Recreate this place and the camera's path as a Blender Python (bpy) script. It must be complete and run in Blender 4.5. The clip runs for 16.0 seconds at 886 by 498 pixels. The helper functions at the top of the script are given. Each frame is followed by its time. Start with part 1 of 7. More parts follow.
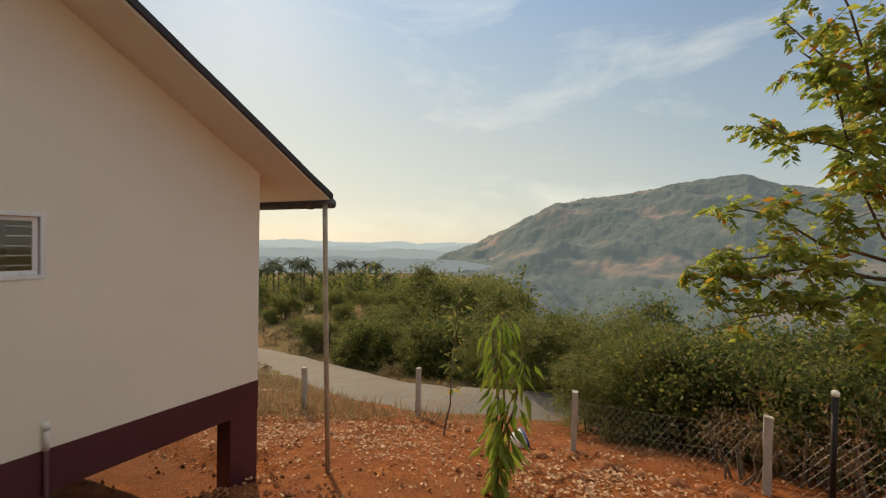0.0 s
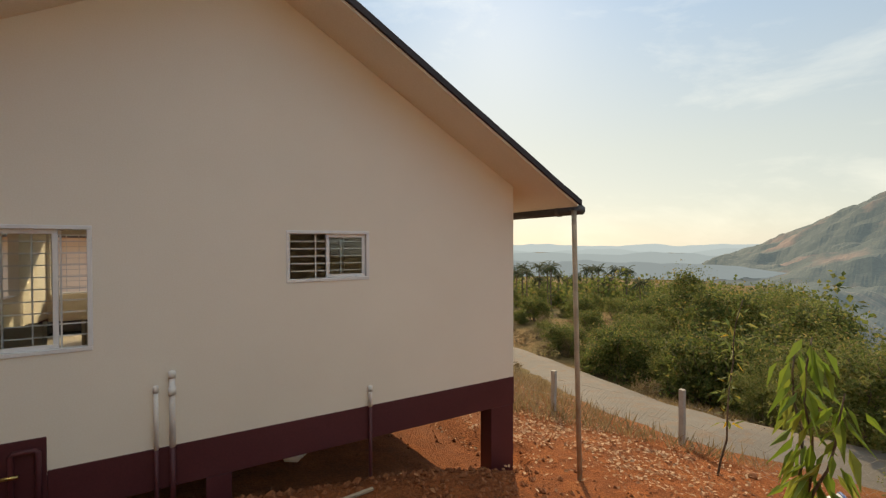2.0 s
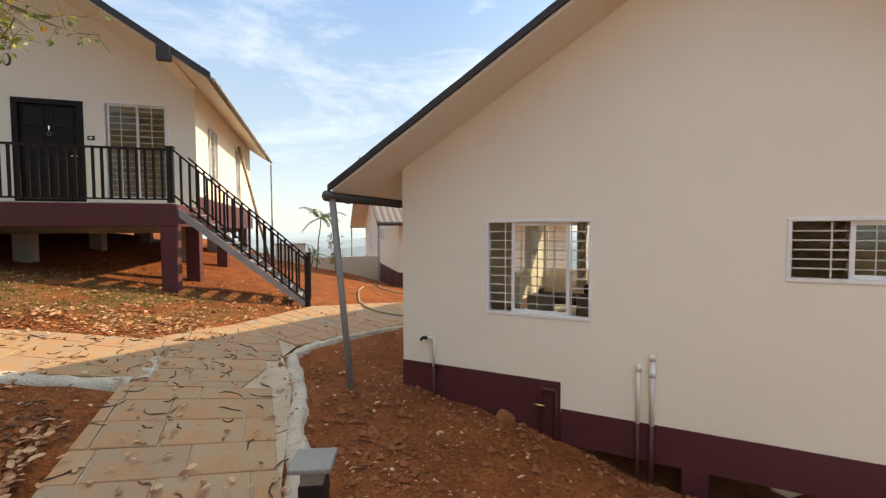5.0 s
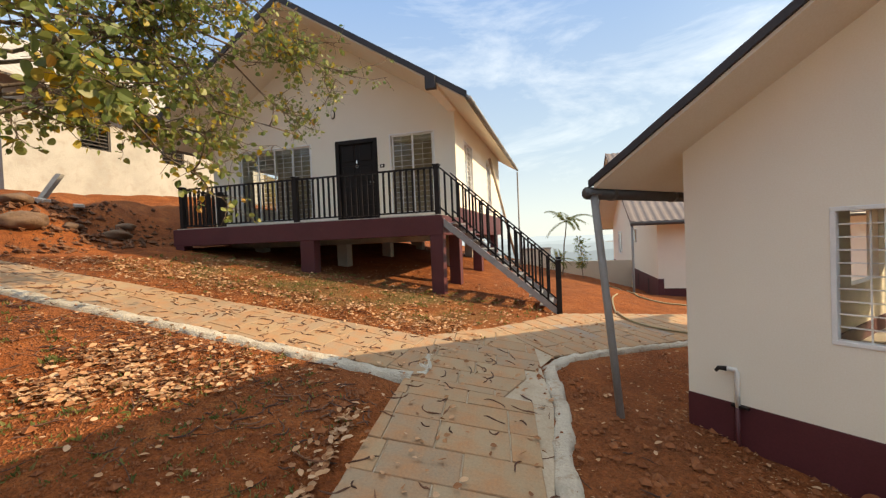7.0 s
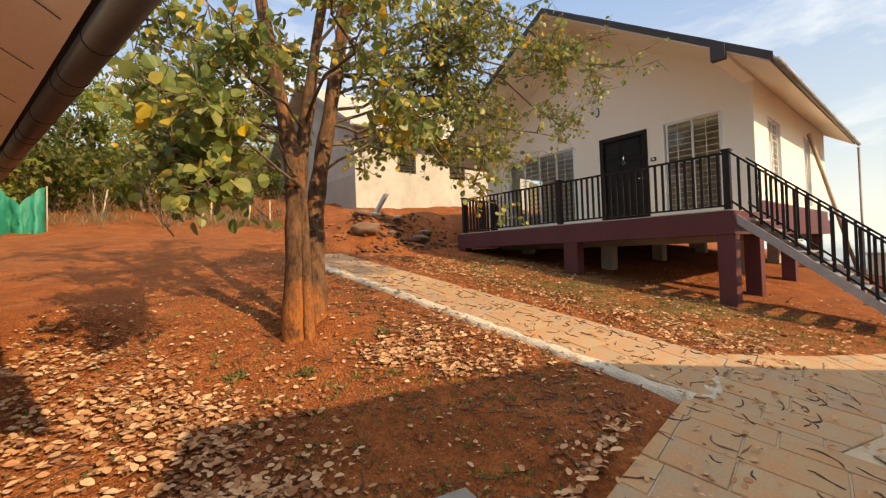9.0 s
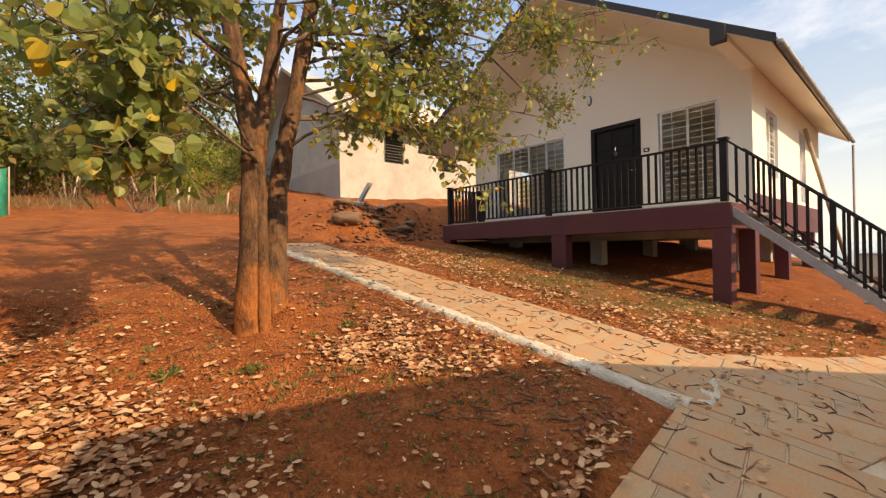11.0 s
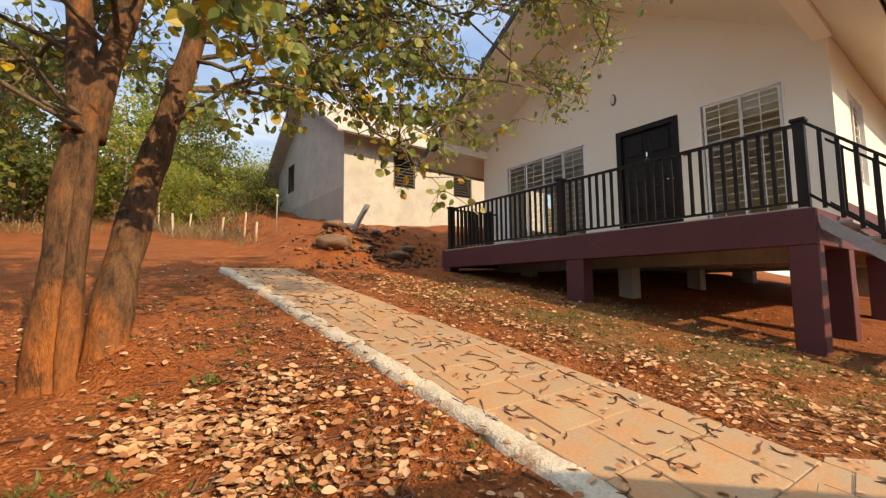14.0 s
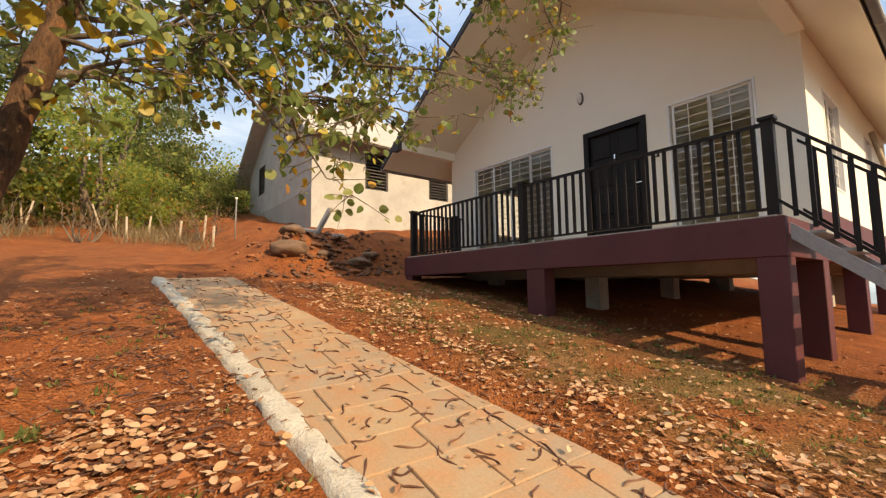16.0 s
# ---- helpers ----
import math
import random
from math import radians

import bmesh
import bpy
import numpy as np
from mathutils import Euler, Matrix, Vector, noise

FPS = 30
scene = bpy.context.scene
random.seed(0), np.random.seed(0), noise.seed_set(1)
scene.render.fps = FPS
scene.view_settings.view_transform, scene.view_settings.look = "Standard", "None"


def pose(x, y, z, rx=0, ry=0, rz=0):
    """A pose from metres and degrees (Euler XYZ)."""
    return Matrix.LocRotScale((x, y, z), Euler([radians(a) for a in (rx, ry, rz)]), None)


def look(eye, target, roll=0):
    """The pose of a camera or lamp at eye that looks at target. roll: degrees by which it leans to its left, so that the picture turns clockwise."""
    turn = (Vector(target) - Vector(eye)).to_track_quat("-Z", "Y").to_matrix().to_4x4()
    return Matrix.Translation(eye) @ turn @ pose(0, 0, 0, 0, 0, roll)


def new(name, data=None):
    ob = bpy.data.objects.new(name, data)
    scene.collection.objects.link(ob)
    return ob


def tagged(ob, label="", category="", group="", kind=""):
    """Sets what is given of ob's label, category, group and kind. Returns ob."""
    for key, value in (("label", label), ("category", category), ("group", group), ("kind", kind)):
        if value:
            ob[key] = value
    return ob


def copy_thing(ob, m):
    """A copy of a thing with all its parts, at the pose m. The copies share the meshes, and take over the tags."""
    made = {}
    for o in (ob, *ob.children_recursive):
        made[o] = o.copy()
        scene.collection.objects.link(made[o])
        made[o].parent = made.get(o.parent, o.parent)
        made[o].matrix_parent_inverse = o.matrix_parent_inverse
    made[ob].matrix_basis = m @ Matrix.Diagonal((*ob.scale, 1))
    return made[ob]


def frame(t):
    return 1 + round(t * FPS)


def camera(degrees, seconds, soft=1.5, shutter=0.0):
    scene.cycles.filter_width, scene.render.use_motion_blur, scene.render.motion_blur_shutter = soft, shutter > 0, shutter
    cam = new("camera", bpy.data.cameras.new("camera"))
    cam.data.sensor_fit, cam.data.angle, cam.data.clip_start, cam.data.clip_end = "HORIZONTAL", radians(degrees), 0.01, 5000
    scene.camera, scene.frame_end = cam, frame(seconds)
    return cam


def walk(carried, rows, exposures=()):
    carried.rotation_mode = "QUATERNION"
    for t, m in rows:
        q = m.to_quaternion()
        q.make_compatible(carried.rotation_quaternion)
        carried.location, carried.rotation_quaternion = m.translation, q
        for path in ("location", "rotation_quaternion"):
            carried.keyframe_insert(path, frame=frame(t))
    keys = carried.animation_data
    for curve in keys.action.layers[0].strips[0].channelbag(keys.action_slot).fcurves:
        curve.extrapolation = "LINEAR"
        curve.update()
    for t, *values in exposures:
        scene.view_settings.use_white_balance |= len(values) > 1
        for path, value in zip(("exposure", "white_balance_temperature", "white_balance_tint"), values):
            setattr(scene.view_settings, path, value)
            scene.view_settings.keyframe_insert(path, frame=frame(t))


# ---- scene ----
cam = camera(92.9, 16.0, soft=1.3)
PATH = [
    (0, (2.938, -4.31, 1.448), (4.71, -3.382, 1.413), 1.1),
    (0.5, (3.054, -4.388, 1.49), (4.678, -3.222, 1.447), 0.9),
    (1, (2.991, -4.37, 1.48), (4.451, -3.004, 1.449), 0.6),
    (1.5, (2.912, -4.325, 1.462), (4.167, -2.768, 1.441), 0.1),
    (2, (2.859, -4.318, 1.478), (3.855, -2.584, 1.453), -0.1),
    (2.5, (2.875, -4.335, 1.489), (3.561, -2.457, 1.462), -0.1),
    (3, (2.88, -4.357, 1.503), (3.256, -2.393, 1.467), 0.1),
    (3.5, (2.855, -4.359, 1.516), (2.924, -2.36, 1.467), 0.2),
    (4, (2.759, -4.33, 1.513), (2.521, -2.345, 1.453), 0.2),
    (4.5, (2.637, -4.298, 1.506), (2.081, -2.378, 1.434), 0.1),
    (5, (2.541, -4.237, 1.521), (1.681, -2.433, 1.431), -0.2),
    (5.2, (2.459, -4.182, 1.522), (1.507, -2.425, 1.427), -0.2),
    (7.5, (2.072, -4.002, 1.511), (0.235, -3.21, 1.491), -3.0),
    (8, (2.06, -4.006, 1.525), (0.119, -3.527, 1.527), -3.2),
    (8.5, (2.033, -4.003, 1.482), (0.04, -3.829, 1.501), -2.6),
    (9, (2.042, -4.044, 1.483), (0.043, -4.107, 1.503), -2.3),
    (11.5, (1.341, -3.781, 1.291), (-0.659, -3.776, 1.288), -0.8),
    (12, (1.075, -3.66, 1.197), (-0.923, -3.594, 1.233), -0.9),
    (12.5, (0.78, -3.498, 1.172), (-1.217, -3.418, 1.263), -0.8),
    (13, (0.469, -3.319, 1.184), (-1.526, -3.284, 1.324), -0.9),
    (13.5, (0.132, -3.223, 1.211), (-1.861, -3.28, 1.374), -0.9),
    (14, (-0.143, -3.078, 1.221), (-2.127, -3.259, 1.388), -0.7),
    (14.5, (-0.358, -2.858, 1.254), (-2.324, -3.185, 1.421), -0.5),
    (15, (-0.558, -2.779, 1.302), (-2.511, -3.176, 1.472), -0.3),
    (15.5, (-0.653, -2.71, 1.353), (-2.609, -3.083, 1.543), -0.4),
    (16, (-0.734, -2.538, 1.355), (-2.722, -2.667, 1.533), -0.8),
]
walk(cam, [(t, look(e, g, r)) for t, e, g, r in PATH],
     exposures=[(0, 0.69, 8300, 5), (1.5, 0.8, 8300, 5), (3.5, 1.2, 8200, 5), (5.0, 1.56, 8000, 6), (7.5, 1.48, 8200, 7), (9.0, 1.53, 9000, 11), (11.5, 1.55, 9200, 14), (13.5, 1.5, 8600, 10), (16, 1.5, 8350, 9)])

# ---- light ----
SUN_AZ = (0.60, 0.80)      # horizontal direction towards the sun
SUN_EL = radians(30)
world = bpy.data.worlds.new("sky")
scene.world = world
world.use_nodes = True
wn = world.node_tree.nodes
wl = world.node_tree.links
wn.clear()
sky = wn.new("ShaderNodeTexSky")
sky.sky_type = "NISHITA"
sky.sun_disc = False
sky.sun_elevation = SUN_EL
sky.sun_rotation = math.atan2(SUN_AZ[0], SUN_AZ[1])
sky.altitude = 600
sky.air_density = 1.0
sky.dust_density = 1.2
sky.ozone_density = 1.0
wtc = wn.new("ShaderNodeTexCoord")
wmap = wn.new("ShaderNodeMapping")
wmap.inputs["Scale"].default_value = (1.6, 1.6, 5.0)
wno = wn.new("ShaderNodeTexNoise")
wno.inputs["Scale"].default_value = 1.5
wno.inputs["Detail"].default_value = 7
wno.inputs["Roughness"].default_value = 0.62
wno.inputs["Distortion"].default_value = 0.4
wramp = wn.new("ShaderNodeValToRGB")
wramp.color_ramp.elements[0].position = 0.5
wramp.color_ramp.elements[1].position = 0.78
wramp.color_ramp.elements[1].color = (0.29, 0.29, 0.29, 1)
wmix = wn.new("ShaderNodeMix")
wmix.data_type = "RGBA"
wmix.inputs["B"].default_value = (7.0, 7.1, 7.1, 1)
wbg = wn.new("ShaderNodeBackground")
wbg.inputs["Strength"].default_value = 0.115
wout = wn.new("ShaderNodeOutputWorld")
wl.new(wtc.outputs["Generated"], wmap.inputs["Vector"])
wl.new(wmap.outputs["Vector"], wno.inputs["Vector"])
wl.new(wno.outputs["Fac"], wramp.inputs["Fac"])
wl.new(wramp.outputs["Color"], wmix.inputs["Factor"])
wsep = wn.new("ShaderNodeSeparateXYZ")
wl.new(wtc.outputs["Generated"], wsep.inputs["Vector"])
wgrad = wn.new("ShaderNodeValToRGB")
wgrad.color_ramp.elements[0].position = 0.0
wgrad.color_ramp.elements[0].color = (0.41, 0.44, 0.465, 1)
wgrad.color_ramp.elements[1].position = 0.58
wgrad.color_ramp.elements[1].color = (0.19, 0.34, 0.62, 1)
wmid = wgrad.color_ramp.elements.new(0.2)
wmid.color = (0.36, 0.42, 0.48, 1)
wl.new(wsep.outputs["Z"], wgrad.inputs["Fac"])
waway = wn.new("ShaderNodeValToRGB")
waway.color_ramp.elements[0].position = 0.0
waway.color_ramp.elements[0].color = (0.34, 0.39, 0.43, 1)
waway.color_ramp.elements[1].position = 0.95
waway.color_ramp.elements[1].color = (0.62, 0.66, 0.72, 1)
for wpos, wcol in ((0.2, (0.22, 0.30, 0.42, 1)), (0.5, (0.12, 0.21, 0.41, 1)), (0.72, (0.32, 0.40, 0.54, 1))):
    wmid = waway.color_ramp.elements.new(wpos)
    wmid.color = wcol
wl.new(wsep.outputs["Z"], waway.inputs["Fac"])
wdot = wn.new("ShaderNodeVectorMath")
wdot.operation = "DOT_PRODUCT"
wdot.inputs[1].default_value = (SUN_AZ[0], SUN_AZ[1], 0)
wl.new(wtc.outputs["Generated"], wdot.inputs[0])
wside = wn.new("ShaderNodeMapRange")
wside.interpolation_type = "SMOOTHSTEP"
wside.inputs["From Min"].default_value = 0.3
wside.inputs["From Max"].default_value = 0.95
wl.new(wdot.outputs["Value"], wside.inputs["Value"])
wboth = wn.new("ShaderNodeMix")
wboth.data_type = "RGBA"
wl.new(wside.outputs["Result"], wboth.inputs["Factor"])
wl.new(waway.outputs["Color"], wboth.inputs["A"])
wl.new(wgrad.outputs["Color"], wboth.inputs["B"])
wscale = wn.new("ShaderNodeVectorMath")
wscale.operation = "SCALE"
wscale.inputs["Scale"].default_value = 7.9
wl.new(wboth.outputs["Result"], wscale.inputs[0])
whaze = wn.new("ShaderNodeMix")
whaze.data_type = "RGBA"
whaze.inputs["Factor"].default_value = 0.91
wl.new(wscale.outputs["Vector"], whaze.inputs["B"])
wl.new(sky.outputs["Color"], whaze.inputs["A"])
wl.new(whaze.outputs["Result"], wmix.inputs["A"])
wl.new(wmix.outputs["Result"], wbg.inputs["Color"])
wl.new(wbg.outputs["Background"], wout.inputs["Surface"])

sun = new("sun", bpy.data.lights.new("sun", "SUN"))
sun.data.energy = 2.25
sun.data.angle = radians(0.6)
sun.data.color = (1.0, 0.81, 0.58)
sdir = Vector((SUN_AZ[0] * math.cos(SUN_EL), SUN_AZ[1] * math.cos(SUN_EL), math.sin(SUN_EL)))
sun.matrix_world = look(sdir * 60, (0, 0, 0))


# ---- materials ----
def mat_base(name, rough=0.8, metal=0.0):
    m = bpy.data.materials.new(name)
    m.use_nodes = True
    b = m.node_tree.nodes["Principled BSDF"]
    b.inputs["Roughness"].default_value = rough
    b.inputs["Metallic"].default_value = metal
    return m, m.node_tree.nodes, m.node_tree.links, b


def coords(n, l, scale=(1, 1, 1), kind="Object"):
    tc = n.new("ShaderNodeTexCoord")
    mp = n.new("ShaderNodeMapping")
    mp.inputs["Scale"].default_value = scale
    l.new(tc.outputs[kind], mp.inputs["Vector"])
    return mp.outputs["Vector"]


def noise_tex(n, l, vec, scale, detail=6, rough=0.6):
    t = n.new("ShaderNodeTexNoise")
    t.inputs["Scale"].default_value = scale
    t.inputs["Detail"].default_value = detail
    t.inputs["Roughness"].default_value = rough
    l.new(vec, t.inputs["Vector"])
    return t.outputs["Fac"]


def ramp(n, l, fac, *stops):
    r = n.new("ShaderNodeValToRGB")
    e = r.color_ramp.elements
    while len(e) < len(stops):
        e.new(0.5)
    for el, (p, c) in zip(e, stops):
        el.position = p
        el.color = (*c, 1) if len(c) == 3 else c
    l.new(fac, r.inputs["Fac"])
    return r.outputs["Color"]


def mixc(n, l, fac, a, b, blend="MIX"):
    m = n.new("ShaderNodeMix")
    m.data_type = "RGBA"
    m.blend_type = blend
    for key, v in (("Factor", fac), ("A", a), ("B", b)):
        if isinstance(v, (int, float)):
            m.inputs[key].default_value = v
        elif isinstance(v, tuple):
            m.inputs[key].default_value = (*v, 1)
        else:
            l.new(v, m.inputs[key])
    return m.outputs["Result"]


def bump(n, l, b, height, strength=0.3, dist=0.01):
    bp = n.new("ShaderNodeBump")
    bp.inputs["Strength"].default_value = strength
    bp.inputs["Distance"].default_value = dist
    l.new(height, bp.inputs["Height"])
    l.new(bp.outputs["Normal"], b.inputs["Normal"])


def worn(name, c1, c2, rough=0.8, scale=2.0, fine=60.0, bstr=0.25, bdist=0.004, metal=0.0, dirt=None, dirt_at=0.62):
    """A surface with broad tone drift, fine grain and an optional dirt colour in patches."""
    m, n, l, b = mat_base(name, rough, metal)
    v = coords(n, l)
    big = noise_tex(n, l, v, scale)
    small = noise_tex(n, l, v, fine, 4)
    col = ramp(n, l, big, (0.3, c1), (0.7, c2))
    col = mixc(n, l, 0.18, col, ramp(n, l, small, (0.3, (0.25, 0.25, 0.25)), (0.7, (0.9, 0.9, 0.9))), "OVERLAY")
    if dirt:
        d = noise_tex(n, l, v, scale * 2.7, 8, 0.7)
        col = mixc(n, l, ramp(n, l, d, (dirt_at, (0, 0, 0)), (dirt_at + 0.14, (0.7, 0.7, 0.7))), col, dirt)
    l.new(col, b.inputs["Base Color"])
    rr = n.new("ShaderNodeMapRange")
    rr.inputs["To Min"].default_value = max(0.02, rough - 0.12)
    rr.inputs["To Max"].default_value = min(1.0, rough + 0.12)
    l.new(big, rr.inputs["Value"])
    l.new(rr.outputs["Result"], b.inputs["Roughness"])
    bump(n, l, b, small, bstr, bdist)
    return m


M_WALL = worn("wall_paint", (0.81, 0.755, 0.65), (0.86, 0.805, 0.70), 0.75, 0.7, 90, 0.3, 0.002)
M_SOFFIT = worn("soffit_board", (0.74, 0.68, 0.575), (0.79, 0.735, 0.63), 0.8, 1.2, 60, 0.2, 0.002)
M_PLUM = worn("plum_paint", (0.070, 0.014, 0.0195), (0.10, 0.0225, 0.0285), 0.55, 1.5, 70, 0.3, 0.003, dirt=(0.19, 0.085, 0.06), dirt_at=0.66)
M_ROOF = worn("roof_sheet", (0.036, 0.034, 0.04), (0.06, 0.055, 0.06), 0.6, 2.0, 50, 0.3, 0.004)
M_ROOFGREY = worn("roof_shingle", (0.16, 0.13, 0.125), (0.24, 0.2, 0.19), 0.85, 1.0, 30, 0.4, 0.01)
M_GUTTER = worn("gutter_pvc", (0.045, 0.042, 0.044), (0.075, 0.07, 0.07), 0.4, 3.0, 80, 0.15, 0.002)
M_GREYPIPE = worn("grey_steel_pipe", (0.17, 0.165, 0.165), (0.24, 0.23, 0.225), 0.5, 3.0, 80, 0.2, 0.002, dirt=(0.24, 0.13, 0.08))
M_WHITEPVC = worn("white_pvc", (0.74, 0.72, 0.68), (0.8, 0.78, 0.74), 0.35, 4.0, 90, 0.1, 0.001)
M_FRAME = worn("white_window_frame", (0.74, 0.75, 0.75), (0.82, 0.82, 0.82), 0.3, 4.0, 90, 0.1, 0.001)
M_BAR = worn("window_bar", (0.62, 0.62, 0.60), (0.74, 0.74, 0.72), 0.35, 4.0, 90, 0.1, 0.001)
M_BLACK = worn("black_paint", (0.012, 0.010, 0.010), (0.022, 0.018, 0.018), 0.5, 3.0, 70, 0.2, 0.002)
M_DOOR = worn("dark_stained_door", (0.008, 0.006, 0.006), (0.016, 0.011, 0.010), 0.5, 3.0, 60, 0.25, 0.002)
M_STEEL = worn("galvanised_steel", (0.25, 0.25, 0.26), (0.36, 0.36, 0.37), 0.5, 3.0, 50, 0.2, 0.002, 0.3)
M_CHROME = worn("chrome", (0.6, 0.6, 0.6), (0.75, 0.75, 0.74), 0.2, 5.0, 80, 0.05, 0.001, 1.0)
M_BRASS = worn("brass", (0.6, 0.42, 0.15), (0.7, 0.5, 0.2), 0.3, 5.0, 80, 0.05, 0.001, 1.0)
M_CONC = worn("bare_render", (0.33, 0.32, 0.295), (0.46, 0.44, 0.41), 0.9, 1.1, 40, 0.6, 0.008, dirt=(0.34, 0.31, 0.275), dirt_at=0.5)
M_CONCDARK = worn("dark_render", (0.27, 0.255, 0.235), (0.37, 0.35, 0.32), 0.9, 0.8, 40, 0.5, 0.006)
M_PIER = worn("grey_concrete", (0.32, 0.30, 0.27), (0.44, 0.41, 0.37), 0.9, 2.0, 40, 0.5, 0.006, dirt=(0.26, 0.13, 0.07))
M_KERB = worn("kerb_concrete", (0.38, 0.34, 0.285), (0.58, 0.53, 0.455), 0.92, 2.5, 45, 1.0, 0.02, dirt=(0.28, 0.17, 0.10), dirt_at=0.54)
M_BED = worn("dusty_mortar", (0.36, 0.29, 0.21), (0.47, 0.40, 0.32), 0.95, 3.0, 45, 0.6, 0.01, dirt=(0.30, 0.15, 0.07), dirt_at=0.55)
M_BOULDER = worn("dark_boulder", (0.11, 0.065, 0.042), (0.20, 0.12, 0.075), 0.92, 3.0, 30, 0.9, 0.02, dirt=(0.22, 0.09, 0.04), dirt_at=0.6)
M_RUBBLE = worn("red_rubble", (0.085, 0.038, 0.020), (0.20, 0.085, 0.042), 0.95, 4.0, 35, 0.9, 0.02, dirt=(0.24, 0.15, 0.10), dirt_at=0.66)
M_POST = worn("stone_fence_post", (0.33, 0.31, 0.28), (0.46, 0.43, 0.39), 0.92, 4.0, 50, 0.6, 0.008, dirt=(0.2, 0.14, 0.09))
M_CLOD = worn("soil_clod", (0.18, 0.056, 0.02), (0.31, 0.115, 0.045), 0.95, 8.0, 40, 0.6, 0.008)
M_ROAD = worn("road_concrete", (0.125, 0.112, 0.10), (0.18, 0.16, 0.142), 0.92, 0.9, 30, 0.7, 0.015, dirt=(0.19, 0.12, 0.075), dirt_at=0.5)
M_WOOD = worn("weathered_timber", (0.30, 0.235, 0.17), (0.44, 0.36, 0.27), 0.85, 5.0, 60, 0.5, 0.004)
M_HOSE = worn("hose_rubber", (0.25, 0.20, 0.11), (0.34, 0.28, 0.16), 0.5, 6.0, 60, 0.1, 0.001)
M_WIRE = worn("fence_wire", (0.25, 0.24, 0.23), (0.32, 0.3, 0.29), 0.5, 6.0, 60, 0.1, 0.001, 0.6)
M_NET = worn("green_shade_net", (0.0, 0.15, 0.10), (0.01, 0.24, 0.16), 0.6, 8.0, 200, 0.6, 0.004)
M_BLUE = worn("blue_plastic", (0.03, 0.08, 0.25), (0.05, 0.12, 0.32), 0.4, 6.0, 60, 0.1, 0.001)
M_FLOOR = worn("floor_tile", (0.45, 0.42, 0.38), (0.55, 0.52, 0.47), 0.4, 2.0, 40, 0.05, 0.001)
M_INWALL = worn("inner_wall", (0.66, 0.61, 0.52), (0.72, 0.67, 0.57), 0.8, 1.0, 60, 0.1, 0.001)
M_BROWNFAB = worn("dark_furniture", (0.03, 0.025, 0.022), (0.055, 0.045, 0.04), 0.6, 3.0, 60, 0.2, 0.002)
M_CREAM = worn("cream_chair", (0.55, 0.45, 0.28), (0.65, 0.54, 0.36), 0.5, 3.0, 60, 0.1, 0.001)

for m_ in (M_DOOR, M_BLACK, M_ROOF):
    m_.node_tree.nodes['Principled BSDF'].inputs['Specular IOR Level'].default_value = 0.2


def mat_glass():
    m, n, l, b = mat_base("window_glass", 0.03)
    b.inputs["Base Color"].default_value = (0.9, 0.95, 0.94, 1)
    b.inputs["Transmission Weight"].default_value = 1.0
    b.inputs["IOR"].default_value = 1.45
    return m


M_GLASS = mat_glass()


def mat_soil():
    m, n, l, b = mat_base("red_soil", 0.95)
    v = coords(n, l)
    big = noise_tex(n, l, v, 0.35, 6)
    mid = noise_tex(n, l, v, 2.2, 8, 0.7)
    fin = noise_tex(n, l, v, 28, 8, 0.75)
    grit = n.new("ShaderNodeTexVoronoi")
    grit.inputs["Scale"].default_value = 46
    l.new(v, grit.inputs["Vector"])
    c = ramp(n, l, mid, (0.3, (0.165, 0.047, 0.0155)), (0.52, (0.28, 0.083, 0.0255)), (0.72, (0.40, 0.137, 0.045)))
    c = mixc(n, l, ramp(n, l, big, (0.4, (0, 0, 0)), (0.65, (0.5, 0.5, 0.5))), c, (0.20, 0.078, 0.034))
    c = mixc(n, l, 0.6, c, ramp(n, l, fin, (0.3, (0.12, 0.12, 0.12)), (0.7, (0.9, 0.9, 0.9))), "OVERLAY")
    crumb = noise_tex(n, l, v, 95, 4, 0.7)
    c = mixc(n, l, ramp(n, l, crumb, (0.62, (0, 0, 0)), (0.72, (0.6, 0.6, 0.6))), c, (0.42, 0.20, 0.10))
    # dry grass and scrub further from the houses
    sep = n.new("ShaderNodeSeparateXYZ")
    tc = n.new("ShaderNodeTexCoord")
    l.new(tc.outputs["Object"], sep.inputs["Vector"])
    at = n.new("ShaderNodeAttribute")
    at.attribute_name = "scrub"
    grass = ramp(n, l, mid, (0.3, (0.075, 0.085, 0.028)), (0.5, (0.13, 0.115, 0.045)), (0.75, (0.23, 0.155, 0.075)))
    c = mixc(n, l, at.outputs["Fac"], c, grass)
    l.new(c, b.inputs["Base Color"])
    b.inputs["Specular IOR Level"].default_value = 0.2
    h = mixc(n, l, 0.5, fin, grit.outputs["Distance"])
    bump(n, l, b, mixc(n, l, 0.35, h, mid), 1.0, 0.07)
    return m


M_SOIL = mat_soil()


